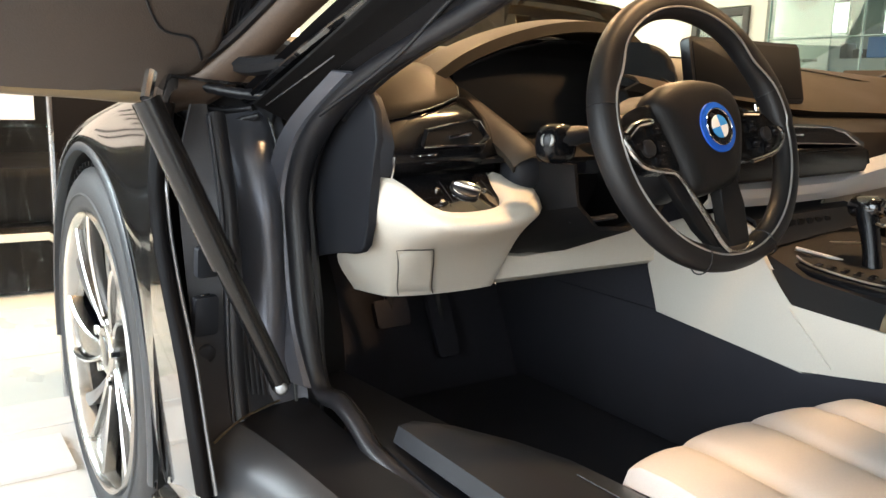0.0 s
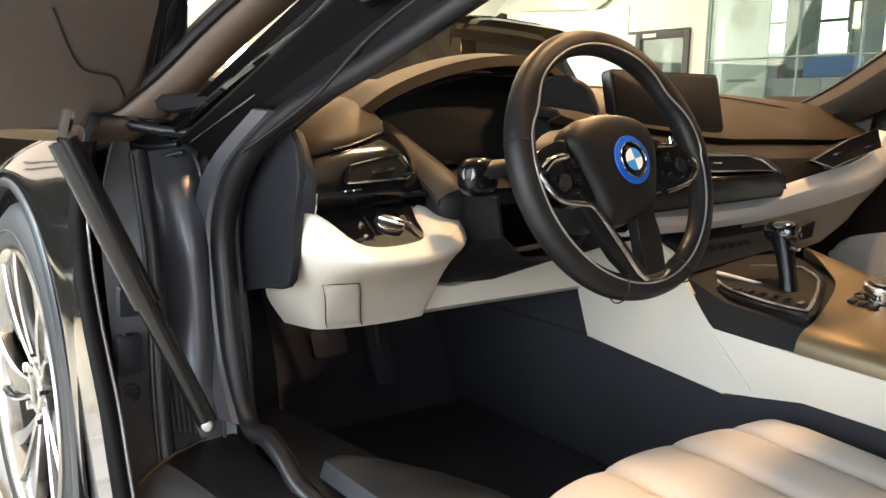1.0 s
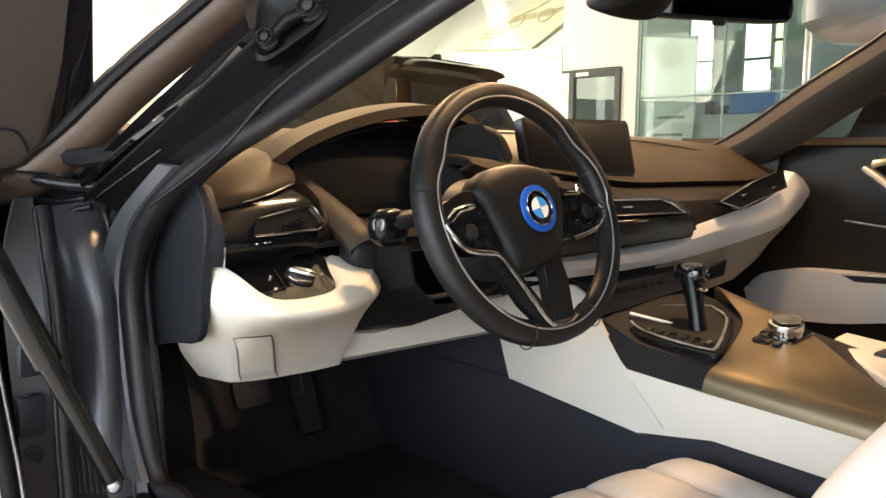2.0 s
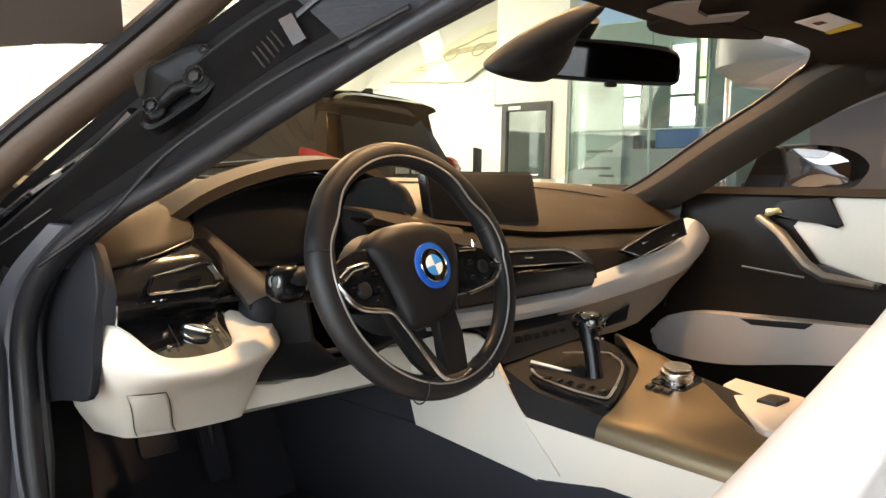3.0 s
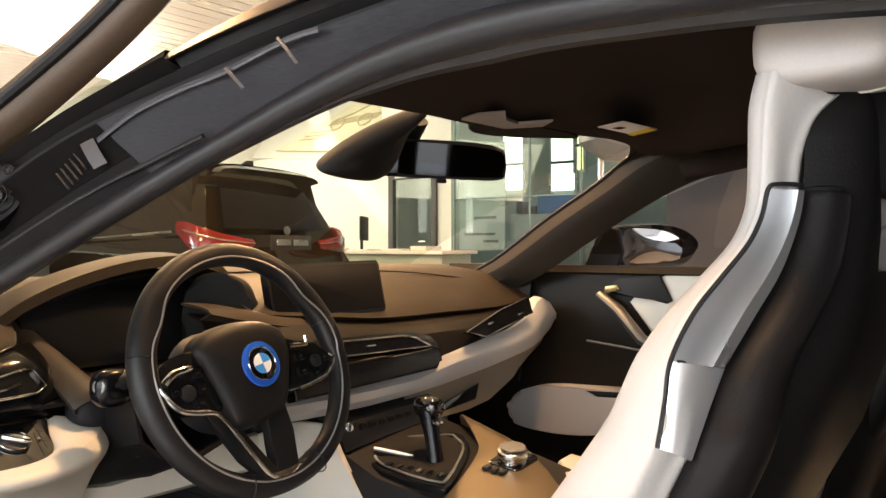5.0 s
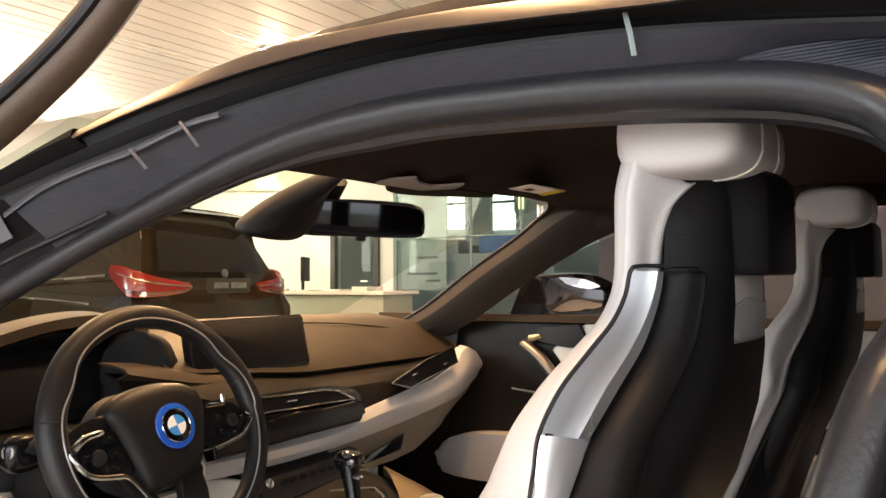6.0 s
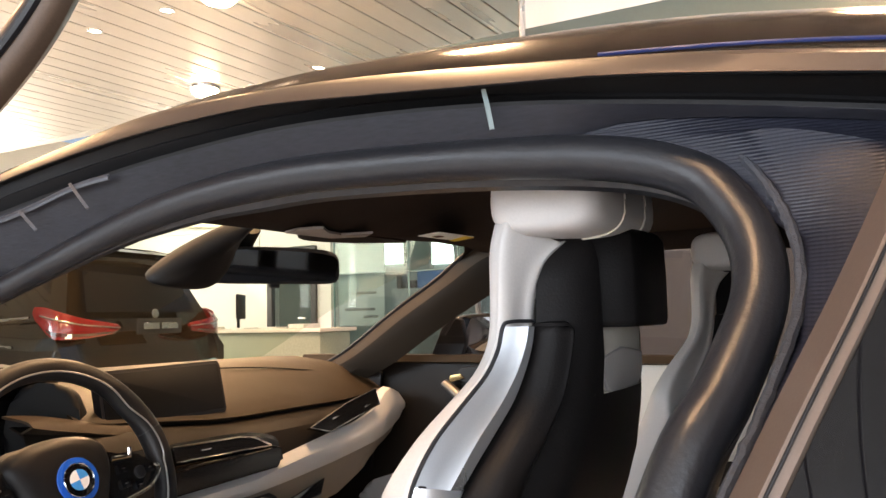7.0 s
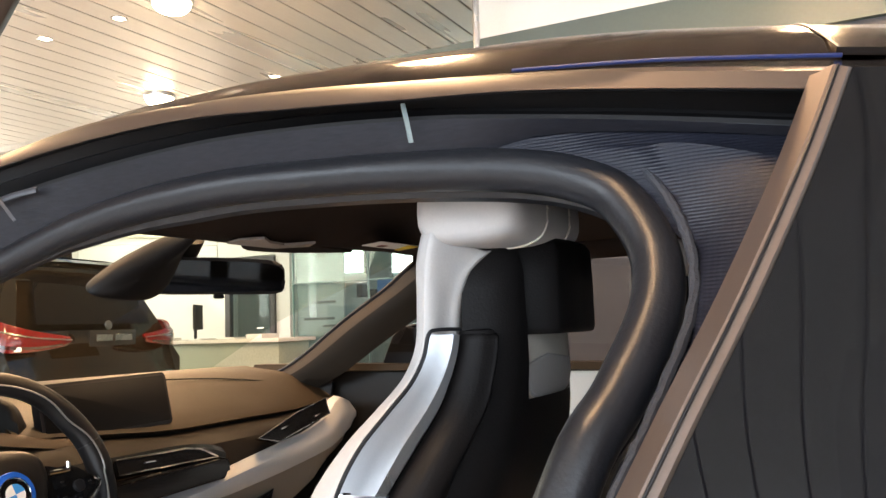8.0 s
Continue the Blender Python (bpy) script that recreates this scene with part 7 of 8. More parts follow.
def seat(name, cx, lab, plain=False):
    """A slim sports seat: fluted cushion, swept side frame, bright side trim, dark shell, belt window and head roll."""
    s = part(name, box((0, -1.50, 0.31), (0.40, 0.56, 0.14), 0.03, 3), M_SHELL, car, lab)
    s.location.x = cx
    rows = []
    joints = (-0.205, -0.092, 0.040, 0.154, 0.235)
    for i in range(37):
        j, f = min(i // 9, 3), (i - 9 * min(i // 9, 3)) / 9
        x = joints[j] + (joints[j + 1] - joints[j]) * f
        h = 0.012 * math.sqrt(max(0.0, 1 - (2 * f - 1) ** 2)) ** 0.8 - (0.012 if i in (0, 36) else 0)
        fr = 0.022 * (x / 0.2) ** 2
        rows.append([Vector((x, y - fr * (y > -1.4), z + h * hk)) for y, z, hk in ((-1.215, 0.33, 0.0), (-1.190, 0.37, 0.3), (-1.180, 0.40, 0.6), (-1.184, 0.414, 0.9), (-1.200, 0.422, 1), (-1.24, 0.424, 1), (-1.40, 0.415, 1), (-1.60, 0.40, 1), (-1.72, 0.40, 1))])
    part("cushion", loft(rows, thick=0.012), M_WHITE, s, "fluted white leather cushion")
    # front and rear line of the bright trim, from the waist to the neck
    TF = [(-0.225, -1.66, 0.42), (-0.230, -1.675, 0.52), (-0.226, -1.70, 0.62), (-0.216, -1.745, 0.72), (-0.203, -1.786, 0.815), (-0.198, -1.789, 0.845), (-0.190, -1.790, 0.873), (-0.171, -1.799, 0.905), (-0.146, -1.811, 0.931), (-0.123, -1.822, 0.954), (-0.110, -1.828, 0.975), (-0.105, -1.831, 0.995), (-0.103, -1.832, 1.025), (-0.102, -1.834, 1.06), (-0.098, -1.838, 1.085)]
    TB = [(-0.212, -1.68, 0.42), (-0.214, -1.695, 0.52), (-0.208, -1.72, 0.62), (-0.197, -1.762, 0.72), (-0.181, -1.798, 0.804), (-0.166, -1.805, 0.835), (-0.150, -1.812, 0.866), (-0.122, -1.826, 0.902), (-0.098, -1.836, 0.932), (-0.086, -1.841, 0.958), (-0.079, -1.844, 0.98), (-0.077, -1.845, 0.994), (-0.074, -1.848, 1.025), (-0.066, -1.856, 1.052), (-0.046, -1.868, 1.070)]
    if plain:
        TF = [(x * lerp(z, [0.5, 0.97], [0.66, 1.0]), y, z) for x, y, z in TF]
        TB = [(x * lerp(z, [0.5, 0.97], [0.66, 1.0]), y, z) for x, y, z in TB]
    # how far the leather reaches forward and inward of the trim's front line
    FW = [0.140, 0.125, 0.105, 0.080, 0.056, 0.044, 0.034, 0.026, 0.022, 0.020, 0.020, 0.021, 0.022, 0.024, 0.024]
    IN = [0.085, 0.085, 0.080, 0.075, 0.068, 0.064, 0.060, 0.056, 0.052, 0.050, 0.048, 0.048, 0.050, 0.056, 0.066]
    for k in (-1, 1):
        def at(p, dx=0.0, dy=0.0):
            return (-k * (p[0] + dx), p[1] + dy, p[2])
        cols = []
        for (a, b, w, d) in zip(TF, TB, FW, IN):
            cols.append([at(a, 0.004, -0.004), at(a, -0.002, 0.003), at(a, 0.000, w * 0.30), at(a, 0.004, w * 0.62), at(a, 0.014, w * 0.9), at(a, d * 0.5, w), at(a, d, w * 0.85), at(a, d + 0.006, w * 0.4), at(b, 0.020, 0.006), at(b, 0.0, 0.0), at(b, -0.008, 0.006)])
        lines = [spline(c, 4) for c in zip(*cols)]
        part("side_bolster", loft([spline([ln[i] for ln in lines], 3, True) for i in range(len(lines[0]))], True, cap=True), M_WHITE, s, "white leather side bolster running up to the head roll", sharp=70)

        def band(lo, hi, out=0.0035):
            f, b = spline([at(q) for q in TF[lo:hi]], 6), spline([at(q) for q in TB[lo:hi]], 6)
            o, n = Vector((k * 0.0015, -0.0015, 0)), Vector((k * 0.0022, -0.0070, 0))
            return [[p + o * 0.3 for p in f], [p.lerp(q, 0.30) + o + n * 0.55 for p, q in zip(f, b)], [p.lerp(q, 0.50) + o + n * 1.0 for p, q in zip(f, b)], [p.lerp(q, 0.58) + o + n * 1.35 for p, q in zip(f, b)], [p.lerp(q, 0.82) + o + n * 1.25 for p, q in zip(f, b)], [q + o * 0.3 for q in b]]
        if not plain:
            full = band(6, 12)
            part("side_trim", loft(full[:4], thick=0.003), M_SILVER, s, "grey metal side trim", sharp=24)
            # rear facet of the same trim: its highlight is put into a brighter metal
            part("trim_edge", loft(full[3:], thick=0.003), M_EDGE, s, "rear facet of the side trim, highlight put into brighter metal", sharp=24)
            low = band(4, 7)
            n = Vector((k * 0.0022, -0.0070, 0))
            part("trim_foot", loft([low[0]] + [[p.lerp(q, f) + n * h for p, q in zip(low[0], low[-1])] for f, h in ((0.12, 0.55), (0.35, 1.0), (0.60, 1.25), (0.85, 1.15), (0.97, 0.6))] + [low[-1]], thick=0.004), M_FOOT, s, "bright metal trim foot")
            part("trim_gap", tube([at(q, -0.001, -0.001) for q in [(p.x, p.y, p.z) for p in spline(TF[4:12] + [(-0.098, -1.836, 0.999), (-0.076, -1.848, 0.999)], 5)]], 0.0018, 6), M_PLASTIC, s, "dark gap round the trim")
            part("trim_gap", tube([at(TF[6], 0.002, -0.005), at(TB[6], 0.0, -0.004)], 0.0012, 6), M_PLASTIC, s)
        rows = []
        b = spline([at(q) for q in TB[:12 if k < 0 else 8]], 5)
        for i, p in enumerate(b):
            g = min(1.0, (len(b) - 1 - i) * 0.35 + 0.25)
            w = lerp(p.z, [0.42, 0.8, 0.92, 1.0], [1.5, 1.35, 1.15, 1.0])
            h = lerp(p.z, [0.84, 0.94], [1.0, 0.55])
            rows.append([p + Vector((-k * dx, dy, 0.002 * g)) * 1.0 for dx, dy in [(0.0, -0.002), (-0.004 * w * g, -0.012 * w), (-0.001 * w * g, -0.024 * w), (0.008 * w, -0.033 * w * (0.7 + 0.3 * g)), (0.020 * w * h, -0.036 * w * (0.7 + 0.3 * g)), (0.034 * w * h, -0.030 * w), (0.036 * w * h, -0.010)]])
        part("shell_roll", loft([spline(r, 3) for r in rows], cap=False, thick=0.004), M_SHELL, s, "black leather shell edge", sharp=60)
        part("roll_cap", loft([[b[-1] + Vector((-k * (0.017 + (dx - 0.017) * f), -0.017 + (dy + 0.017) * f, h)) for dx, dy in [(0.0, -0.002), (-0.001, -0.012), (0.002, -0.022), (0.007, -0.029), (0.012, -0.032), (0.018, -0.028), (0.020, -0.010)]] for f, h in ((1.0, 0.0), (0.93, 0.003), (0.6, 0.0045), (0.05, 0.005))], closed=True, cap=True), M_SHELL, s)
    # front panel of the backrest between the bolsters
    part("backrest", loft([spline([(x * (2.6 - 1.9 * min(1, (z - 0.4) / 0.5)), y, z) for z, y in ((0.40, -1.56), (0.52, -1.60), (0.64, -1.65), (0.76, -1.735), (0.86, -1.79), (0.94, -1.815), (1.02, -1.822), (1.08, -1.825))], 3) for x in (-0.055, -0.04, -0.02, 0.0, 0.02, 0.04, 0.055)], thick=0.02), M_WHITE, s, "white leather backrest")
    ZS = [0.40, 0.64, 0.80, 0.87, 0.915, 0.95, 0.985, 1.02, 1.05, 1.078]
    XL = [-0.20, -0.190, -0.155, -0.130, -0.102, -0.088, -0.078, -0.072, -0.068, -0.048]
    XR = [0.20, 0.192, 0.168, 0.158, 0.150, 0.142, 0.136, 0.132, 0.128, 0.120]

    def skin(x, z):
        a, b = lerp(z, ZS, XL), lerp(z, ZS, XR)
        u = (2 * x - a - b) / (b - a)
        y = lerp(z, [0.40, 0.52, 0.64, 0.72, 0.80, 0.87, 0.92, 0.97, 1.08], [-1.715, -1.735, -1.775, -1.805, -1.846, -1.870, -1.881, -1.886, -1.884])
        return Vector((x, y - lerp(z, [0.85, 0.94], [0.022, 0.012]) * (1 - u * u) + 0.036 * max(0.0, (abs(u) - 0.55) / 0.45) ** 2.4, z))

    def span(z, a, b, n):
        return [skin(a + (b - a) * i / n, z) for i in range(n + 1)]
    part("back_shell", loft([span(z, lerp(z, ZS, XL), lerp(z, ZS, XR), 24) for z in (0.40, 0.46, 0.52, 0.58, 0.64, 0.68, 0.72, 0.76, 0.80, 0.835, 0.87, 0.89, 0.91, 0.925, 0.933)]), M_SHELL, s, "black leather back shell", sharp=60)
    ZP = (0.933, 0.942, 0.95, 0.965, 0.985, 1.0, 1.02, 1.035, 1.05, 1.065, 1.078)
    part("shell_post", loft([span(z, lerp(z, ZS, XL), WL, 10) + [skin(WL, z) + Vector((0.001, 0.006, 0)), skin(WL, z) + Vector((0, 0.03, 0))] for z in ZP]), M_SHELL, s, "", 60)
    part("shell_post", loft([[skin(WR, z) + Vector((0, 0.03, 0)), skin(WR, z) + Vector((-0.001, 0.006, 0))] + span(z, WR, lerp(z, ZS, XR), 6) for z in ZP]), M_SHELL, s, "", 60)
    wm = basis((0, WYL, 0), (1, 0, 0), (0, 0, 1))
    part("belt_window", slab([(WL - 0.004, 1.004), (WL + 0.002, 0.955)] + arc(WL + 0.030, 0.957, 0.026, 190, 270, 6) + arc(WR - 0.026, 0.957, 0.026, 270, 360, 6) + [(WR + 0.003, 1.004)], wm, 0.010, 0.002), M_CREAM, s, "ivory lined belt window")
    part("window_pouch", slab(arc(WL + 0.031, 0.957, 0.025, 200, 270, 6) + arc(WR - 0.027, 0.957, 0.025, 270, 355, 6) + [(WR - 0.004, 0.966), (0.5 * (WL + WR), 0.972), (WL + 0.008, 0.964)], wm @ Matrix.Translation((0, 0, 0.003)), 0.006, 0.0025, 3), M_WHITE, s, "pale belt pouch")
    sec = [(-0.030, -1.862), (-0.024, -1.880), (-0.013, -1.901), (-0.005, -1.913), (0.003, -1.918), (0.035, -1.922), (0.09, -1.921), (0.108, -1.917), (0.115, -1.906), (0.117, -1.862)]
    part("head_pad", loft([spline([(0.03 + (x - 0.03) * f, -1.87 + (y + 1.87) * f, z, ) for x, y in sec], 3) for z, f in ((0.9915, 0.94), (0.993, 0.98), (0.998, 1.0), (1.04, 1.0), (1.075, 0.98), (1.082, 0.9))], closed=True, cap=True), M_SHELL, s, "black head restraint back", sharp=60)
    part("head_roll", blob((-0.008, -1.866, 1.105), (0.094, 0.054, 0.033), (7.0, 3.2, 3.2)), M_WHITE, s, "white leather head roll", sharp=80)
    for sx in (-0.034, 0.03):
        part("roll_seam", tube([(sx, -1.866 + 0.0546 * math.copysign(abs(math.cos(b)) ** 0.625, math.cos(b)), 1.105 + 0.0334 * math.copysign(abs(math.sin(b)) ** 0.625, math.sin(b))) for b in [2 * math.pi * i / 32 for i in range(32)]], 0.0011, 6, True), M_CREAM, s)
    return s


seat("driver_seat", -0.37, "slim white leather sports seat with black shell")
seat("passenger_seat", 0.405, "slim white leather passenger sports seat", True)

# ---- the other car ----
oc = thing("hatchback", "dark brown family hatchback with red tail lamps", "car", Matrix.Translation((3.22, 2.83, 0)) @ Matrix.Rotation(radians(10), 4, "Z"))
HW = [(0.30, 0.86), (0.55, 0.90), (0.80, 0.905), (0.98, 0.88), (1.10, 0.84), (1.30, 0.74), (1.48, 0.66), (1.56, 0.60)]
rows = []
for y, zk, wk, top in ((0.0, 0, 1, 1.0), (0.25, 0, 1, 1.0), (1.2, 0, 1.0, 1.0), (2.2, 0, 1, 0.985), (3.0, 0, 0.99, 0.80), (3.6, 0, 0.96, 0.64), (4.2, 0, 0.86, 0.58)):
    right = []
    for z, w in HW:
        zz = z if z < 0.9 else 0.9 + (z - 0.9) * max((top * 1.56 - 0.9) / 0.66, 0.02)
        yy = y + (0.10 + 0.42 * max(z - 0.95, 0) if y == 0.0 else 0.0) - (0.10 if y == 0 and z < 0.95 else 0) + (0.03 if y == 0 and z < 0.4 else 0)
        right.append(Vector((w * wk, yy, zz)))
    mid = [Vector((x, right[-1].y, right[-1].z + 0.02)) for x in (0.3, 0.0, -0.3)]
    rows.append(right + mid + [Vector((-v.x, v.y, v.z)) for v in reversed(right)])
body = part("body_shell", loft(rows, cap=True), M_BRNPAINT, oc, "glossy dark brown body")
part("spoiler", loft([[Vector((x, 0.20, 1.562 - 0.16 * max(abs(x) - 0.32, 0) ** 1.5 - d)), Vector((x, 0.10 + 0.25 * max(abs(x) - 0.3, 0) ** 2, 1.532 - d)), Vector((x, 0.24, 1.50 - d))] for x, d in ((-0.60, 0.045), (-0.56, 0.018), (-0.48, 0.006), (-0.3, 0), (0, 0), (0.3, 0), (0.48, 0.006), (0.56, 0.018), (0.60, 0.045))], thick=0.02), M_BRNPAINT, oc)
part("rear_window", slab([(-0.60, -0.21), (0.60, -0.21), (0.50, 0.17), (-0.50, 0.17)], basis((0, 0.155, 1.28), (1, 0, 0), (0, 0.42, 1)), 0.02, 0.006), M_TINT, oc, "dark rear window")
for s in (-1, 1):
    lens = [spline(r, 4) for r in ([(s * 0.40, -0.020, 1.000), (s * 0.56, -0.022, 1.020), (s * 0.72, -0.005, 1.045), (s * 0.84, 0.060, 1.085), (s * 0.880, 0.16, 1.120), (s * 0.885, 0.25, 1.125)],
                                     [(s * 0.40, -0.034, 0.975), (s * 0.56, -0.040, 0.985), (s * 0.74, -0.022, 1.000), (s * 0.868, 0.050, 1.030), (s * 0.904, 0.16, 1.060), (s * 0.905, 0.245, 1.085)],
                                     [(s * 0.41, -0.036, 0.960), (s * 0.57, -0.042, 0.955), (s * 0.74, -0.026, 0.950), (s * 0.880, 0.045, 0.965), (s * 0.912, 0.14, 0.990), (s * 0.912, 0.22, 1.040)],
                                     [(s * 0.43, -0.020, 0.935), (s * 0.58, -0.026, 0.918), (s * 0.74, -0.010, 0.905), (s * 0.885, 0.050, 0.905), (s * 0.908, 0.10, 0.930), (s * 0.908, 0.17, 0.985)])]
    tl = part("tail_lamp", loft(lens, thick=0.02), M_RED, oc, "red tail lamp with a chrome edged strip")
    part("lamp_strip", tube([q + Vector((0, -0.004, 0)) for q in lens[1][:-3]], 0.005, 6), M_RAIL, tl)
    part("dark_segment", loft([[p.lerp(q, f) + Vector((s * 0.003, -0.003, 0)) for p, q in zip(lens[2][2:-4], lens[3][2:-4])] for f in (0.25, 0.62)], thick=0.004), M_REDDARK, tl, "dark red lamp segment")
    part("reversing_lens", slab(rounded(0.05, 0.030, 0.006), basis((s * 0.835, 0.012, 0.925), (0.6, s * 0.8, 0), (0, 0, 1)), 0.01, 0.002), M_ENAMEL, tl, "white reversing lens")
    # windows reflected in the glossy side, built as two bright strips
    part("shoulder_reflection", tube(spline([(s * 0.915, 0.26, 1.055), (s * 0.917, 0.7, 1.030), (s * 0.915, 1.4, 0.992), (s * 0.912, 2.2, 0.965)], 6), 0.010, 6), M_SATIN, oc, "window reflection along the shoulder, built as a bright strip")
    part("flank_reflection", tube(spline([(s * 0.912, 0.42, 0.86), (s * 0.916, 0.9, 0.895), (s * 0.916, 1.4, 0.915), (s * 0.914, 2.2, 0.915)], 6), 0.009, 6), M_SATIN, oc, "window reflection along the flank, built as a bright strip")
    for yw in (0.75, 3.42):
        w = part("wheel", tube([Vector((s * 0.80, yw + 0.265 * math.cos(b), 0.32 + 0.265 * math.sin(b))) for b in [2 * math.pi * i / 32 for i in range(32)]], 0.055, 10, True, flat=1.7, up=(1, 0, 0)), M_TYRE, oc)
        part("rim", disc((s * 0.88, yw, 0.32), (s, 0, 0), 0.235, 0.03, 32, 0.01), M_ALLOY, w)
plate = part("number_plate", slab(rounded(0.50, 0.115, 0.008), basis((0.0, -0.060, 0.98), (1, 0, 0), (0, 0, 1)), 0.012, 0.003), M_PLASTIC, oc, "dark dealer plate")
for x, w in ((-0.105, 0.17), (0.105, 0.19)):
    part("plate_bar", box((x, -0.0675, 0.982), (w, 0.004, 0.046), 0.001, 1), M_SATIN, plate)
part("badge", disc((0.0, -0.02, 1.075), (0, -1, 0.1), 0.034, 0.012, 28, 0.003), M_RAIL, oc)
part("antenna_fin", slab([(-0.12, 0.0), (0.10, 0.0), (0.095, 0.062), (0.045, 0.070), (-0.03, 0.035)], basis((0.03, 0.46, 1.575), (0, -1, 0), (0, 0, 1)), 0.024, 0.006), M_BRNPAINT, oc)
part("bumper", loft([[Vector((x, -0.06 + 0.10 * (abs(x) / 0.9) ** 4, 0.70)), Vector((x, -0.10 + 0.10 * (abs(x) / 0.9) ** 4, 0.62)), Vector((x, -0.09 + 0.10 * (abs(x) / 0.9) ** 4, 0.40)), Vector((x, -0.02, 0.26))] for x in (-0.90, -0.75, -0.4, 0, 0.4, 0.75, 0.90)], thick=0.02), M_BRNPAINT, oc)

# ---- ceiling ----
bm = bmesh.new()
x0, x1 = -6.0, 4.4
y = -9.0
while y < 9.0:
    box(((x0 + x1) / 2, y + 0.095, CEIL + 0.015), (x1 - x0, 0.182, 0.02), 0.004, 1, bm=bm)
    y += 0.19
solo("ceiling", bm, M_SLAT, "pale metal slat ceiling", "ceiling", "structure")
solo("ceiling_void", box((-0.8, 0, CEIL + 0.12), (10.4, 18.0, 0.1), 0), M_PLASTIC, "dark void above the slats", "ceiling", "structure")
solo("ceiling_upper", box((7.5, 2.5, 4.35), (7.0, 13.2, 0.1), 0), M_WALL, "white upper hall ceiling", "ceiling", "structure")
solo("bulkhead", box((4.5, 1.0, 3.66), (0.15, 16.0, 1.3), 0.004), M_WALL, "white bulkhead over the showroom edge", "wall", "structure")
sp = thing("ceiling_spot", "small recessed ceiling spot", "lamp", Matrix.Translation((2.5, 2.6, CEIL)), "ceiling spots")
part("trim_ring", tube([(0.045 * math.cos(radians(a)), 0.045 * math.sin(radians(a)), 0.002) for a in range(0, 360, 15)], 0.006, 8, True), M_CHROME, sp)
part("bulb", disc((0, 0, 0.001), (0, 0, -1), 0.040, 0.02, 20), glow("spot_glow", (1.0, 0.80, 0.55), 18), sp)
for x, y in ((2.5, 1.9), (4.0, 1.85), (4.1, 3.2), (2.4, 0.0), (0.6, 0.0), (0.6, 2.6), (0.6, -2.6), (-1.6, 0.0), (-1.6, 2.6), (2.4, -2.6)):
    copy_thing(sp, Matrix.Translation((x, y, CEIL)))
M_LAMP = glow("lamp_glow", (1.0, 0.78, 0.50), 45)
for x, y, p in ((2.45, 1.4, 110), (0.6, -1.0, 60), (0.4, 1.4, 60), (2.2, -2.2, 45), (3.9, 3.0, 60), (-1.3, -1.7, 28)):
    fl = thing("ceiling_lamp", "bright warm ceiling lamp", "lamp", Matrix.Translation((x, y, CEIL)), "ceiling lamps")
    part("housing", disc((0, 0, -0.02), (0, 0, -1), 0.13, 0.03, 32, 0.004), M_SATIN, fl)
    part("diffuser", loft([[Vector((0.115 * c * math.cos(radians(t)), 0.115 * c * math.sin(radians(t)), z)) for t in range(0, 360, 15)] for c, z in ((1.0, -0.02), (0.95, -0.045), (0.75, -0.068), (0.4, -0.08), (0.05, -0.082))], True, cap=True), M_LAMP, fl)
    lamp("lamp_light", "AREA", p, WARM, look((x, y, CEIL - 0.10), (x, y, 0)), 0.34, 0.14)

# ---- behind the windscreen ----
X8 = 8.0
off = thing("office_door", "dark framed glass office door, closed", "door", Matrix.Translation((X8, 5.48, 0)))
for y, z, sy, sz in ((-0.40, 1.0, 0.09, 2.04), (0.40, 1.0, 0.09, 2.04), (0, 1.97, 0.71, 0.10), (0, 0.42, 0.71, 0.85)):
    part("door_panel" if sz == 0.85 else "frame", box((0, y, z), (0.08, sy, sz), 0.006), M_GREY if sz == 0.85 else M_DKGREY, off)
g = part("door_pane", box((0, 0, 1.38), (0.012, 0.71, 1.08), 0), M_CLEAR, off)
g.visible_shadow = False
part("door_sign", box((-0.045, 0.2, 1.965), (0.006, 0.22, 0.05), 0.002), M_PAPER, off)
part("door_handle", tube([(-0.09, -0.30, 1.02), (-0.09, -0.18, 1.02)], 0.012, 8), M_SATIN, off)
wall("wall_door_head", (8.1, 5.44, 3.17), (0.2, 1.28, 2.26), M_WALL, "white wall over the office door")
wall("wall_door_side", (8.1, 4.92, 1.02), (0.2, 0.24, 2.04), M_WALL, "white wall strip beside the office door")
wall("wall_partition", (8.02, 6.2, 1.0), (0.06, 0.55, 2.0), M_WALL, "white partition beside the office door")

# glazed office front with boards behind the glass
gl = thing("glass_front", "glazed office front with steel posts and boards", "glazing", Matrix.Translation((X8, 0, 0)))
for y in (4.74, 3.53, 2.79, 2.52, 1.2, -0.4):
    part("post", box((0, y, 1.5), (0.03, 0.016 if y != 2.52 else 0.070, 3.0), 0.003), M_GLASSEDGE if y != 2.52 else M_SATIN, gl)
for z in (1.60, 0.06, 2.96):
    part("rail", box((0, 2.15, z), (0.10 if z == 1.60 else 0.03, 5.2, 0.012), 0.003), M_GLASSEDGE, gl)
part("panel", box((0, 0.4, 1.5), (0.03, 1.55, 2.9), 0.003), mat("mid_grey_panel", (0.26, 0.255, 0.245), 0.5, 0.0, 60, 0.08, 0.05), gl, "grey wall panel")
for ya, yb in ((4.74, 3.53), (3.53, 2.79), (2.79, 2.52), (2.52, 1.2)):
    g = part("pane", box((0, (ya + yb) / 2, 1.5), (0.012, abs(ya - yb) - 0.05, 2.9), 0), M_CLEAR, gl)
    g.visible_shadow = False
M_BOARD = mat("pale_blue_grey_board", (0.30, 0.345, 0.355), 0.5, 0.0, 40, 0.05, 0.03)
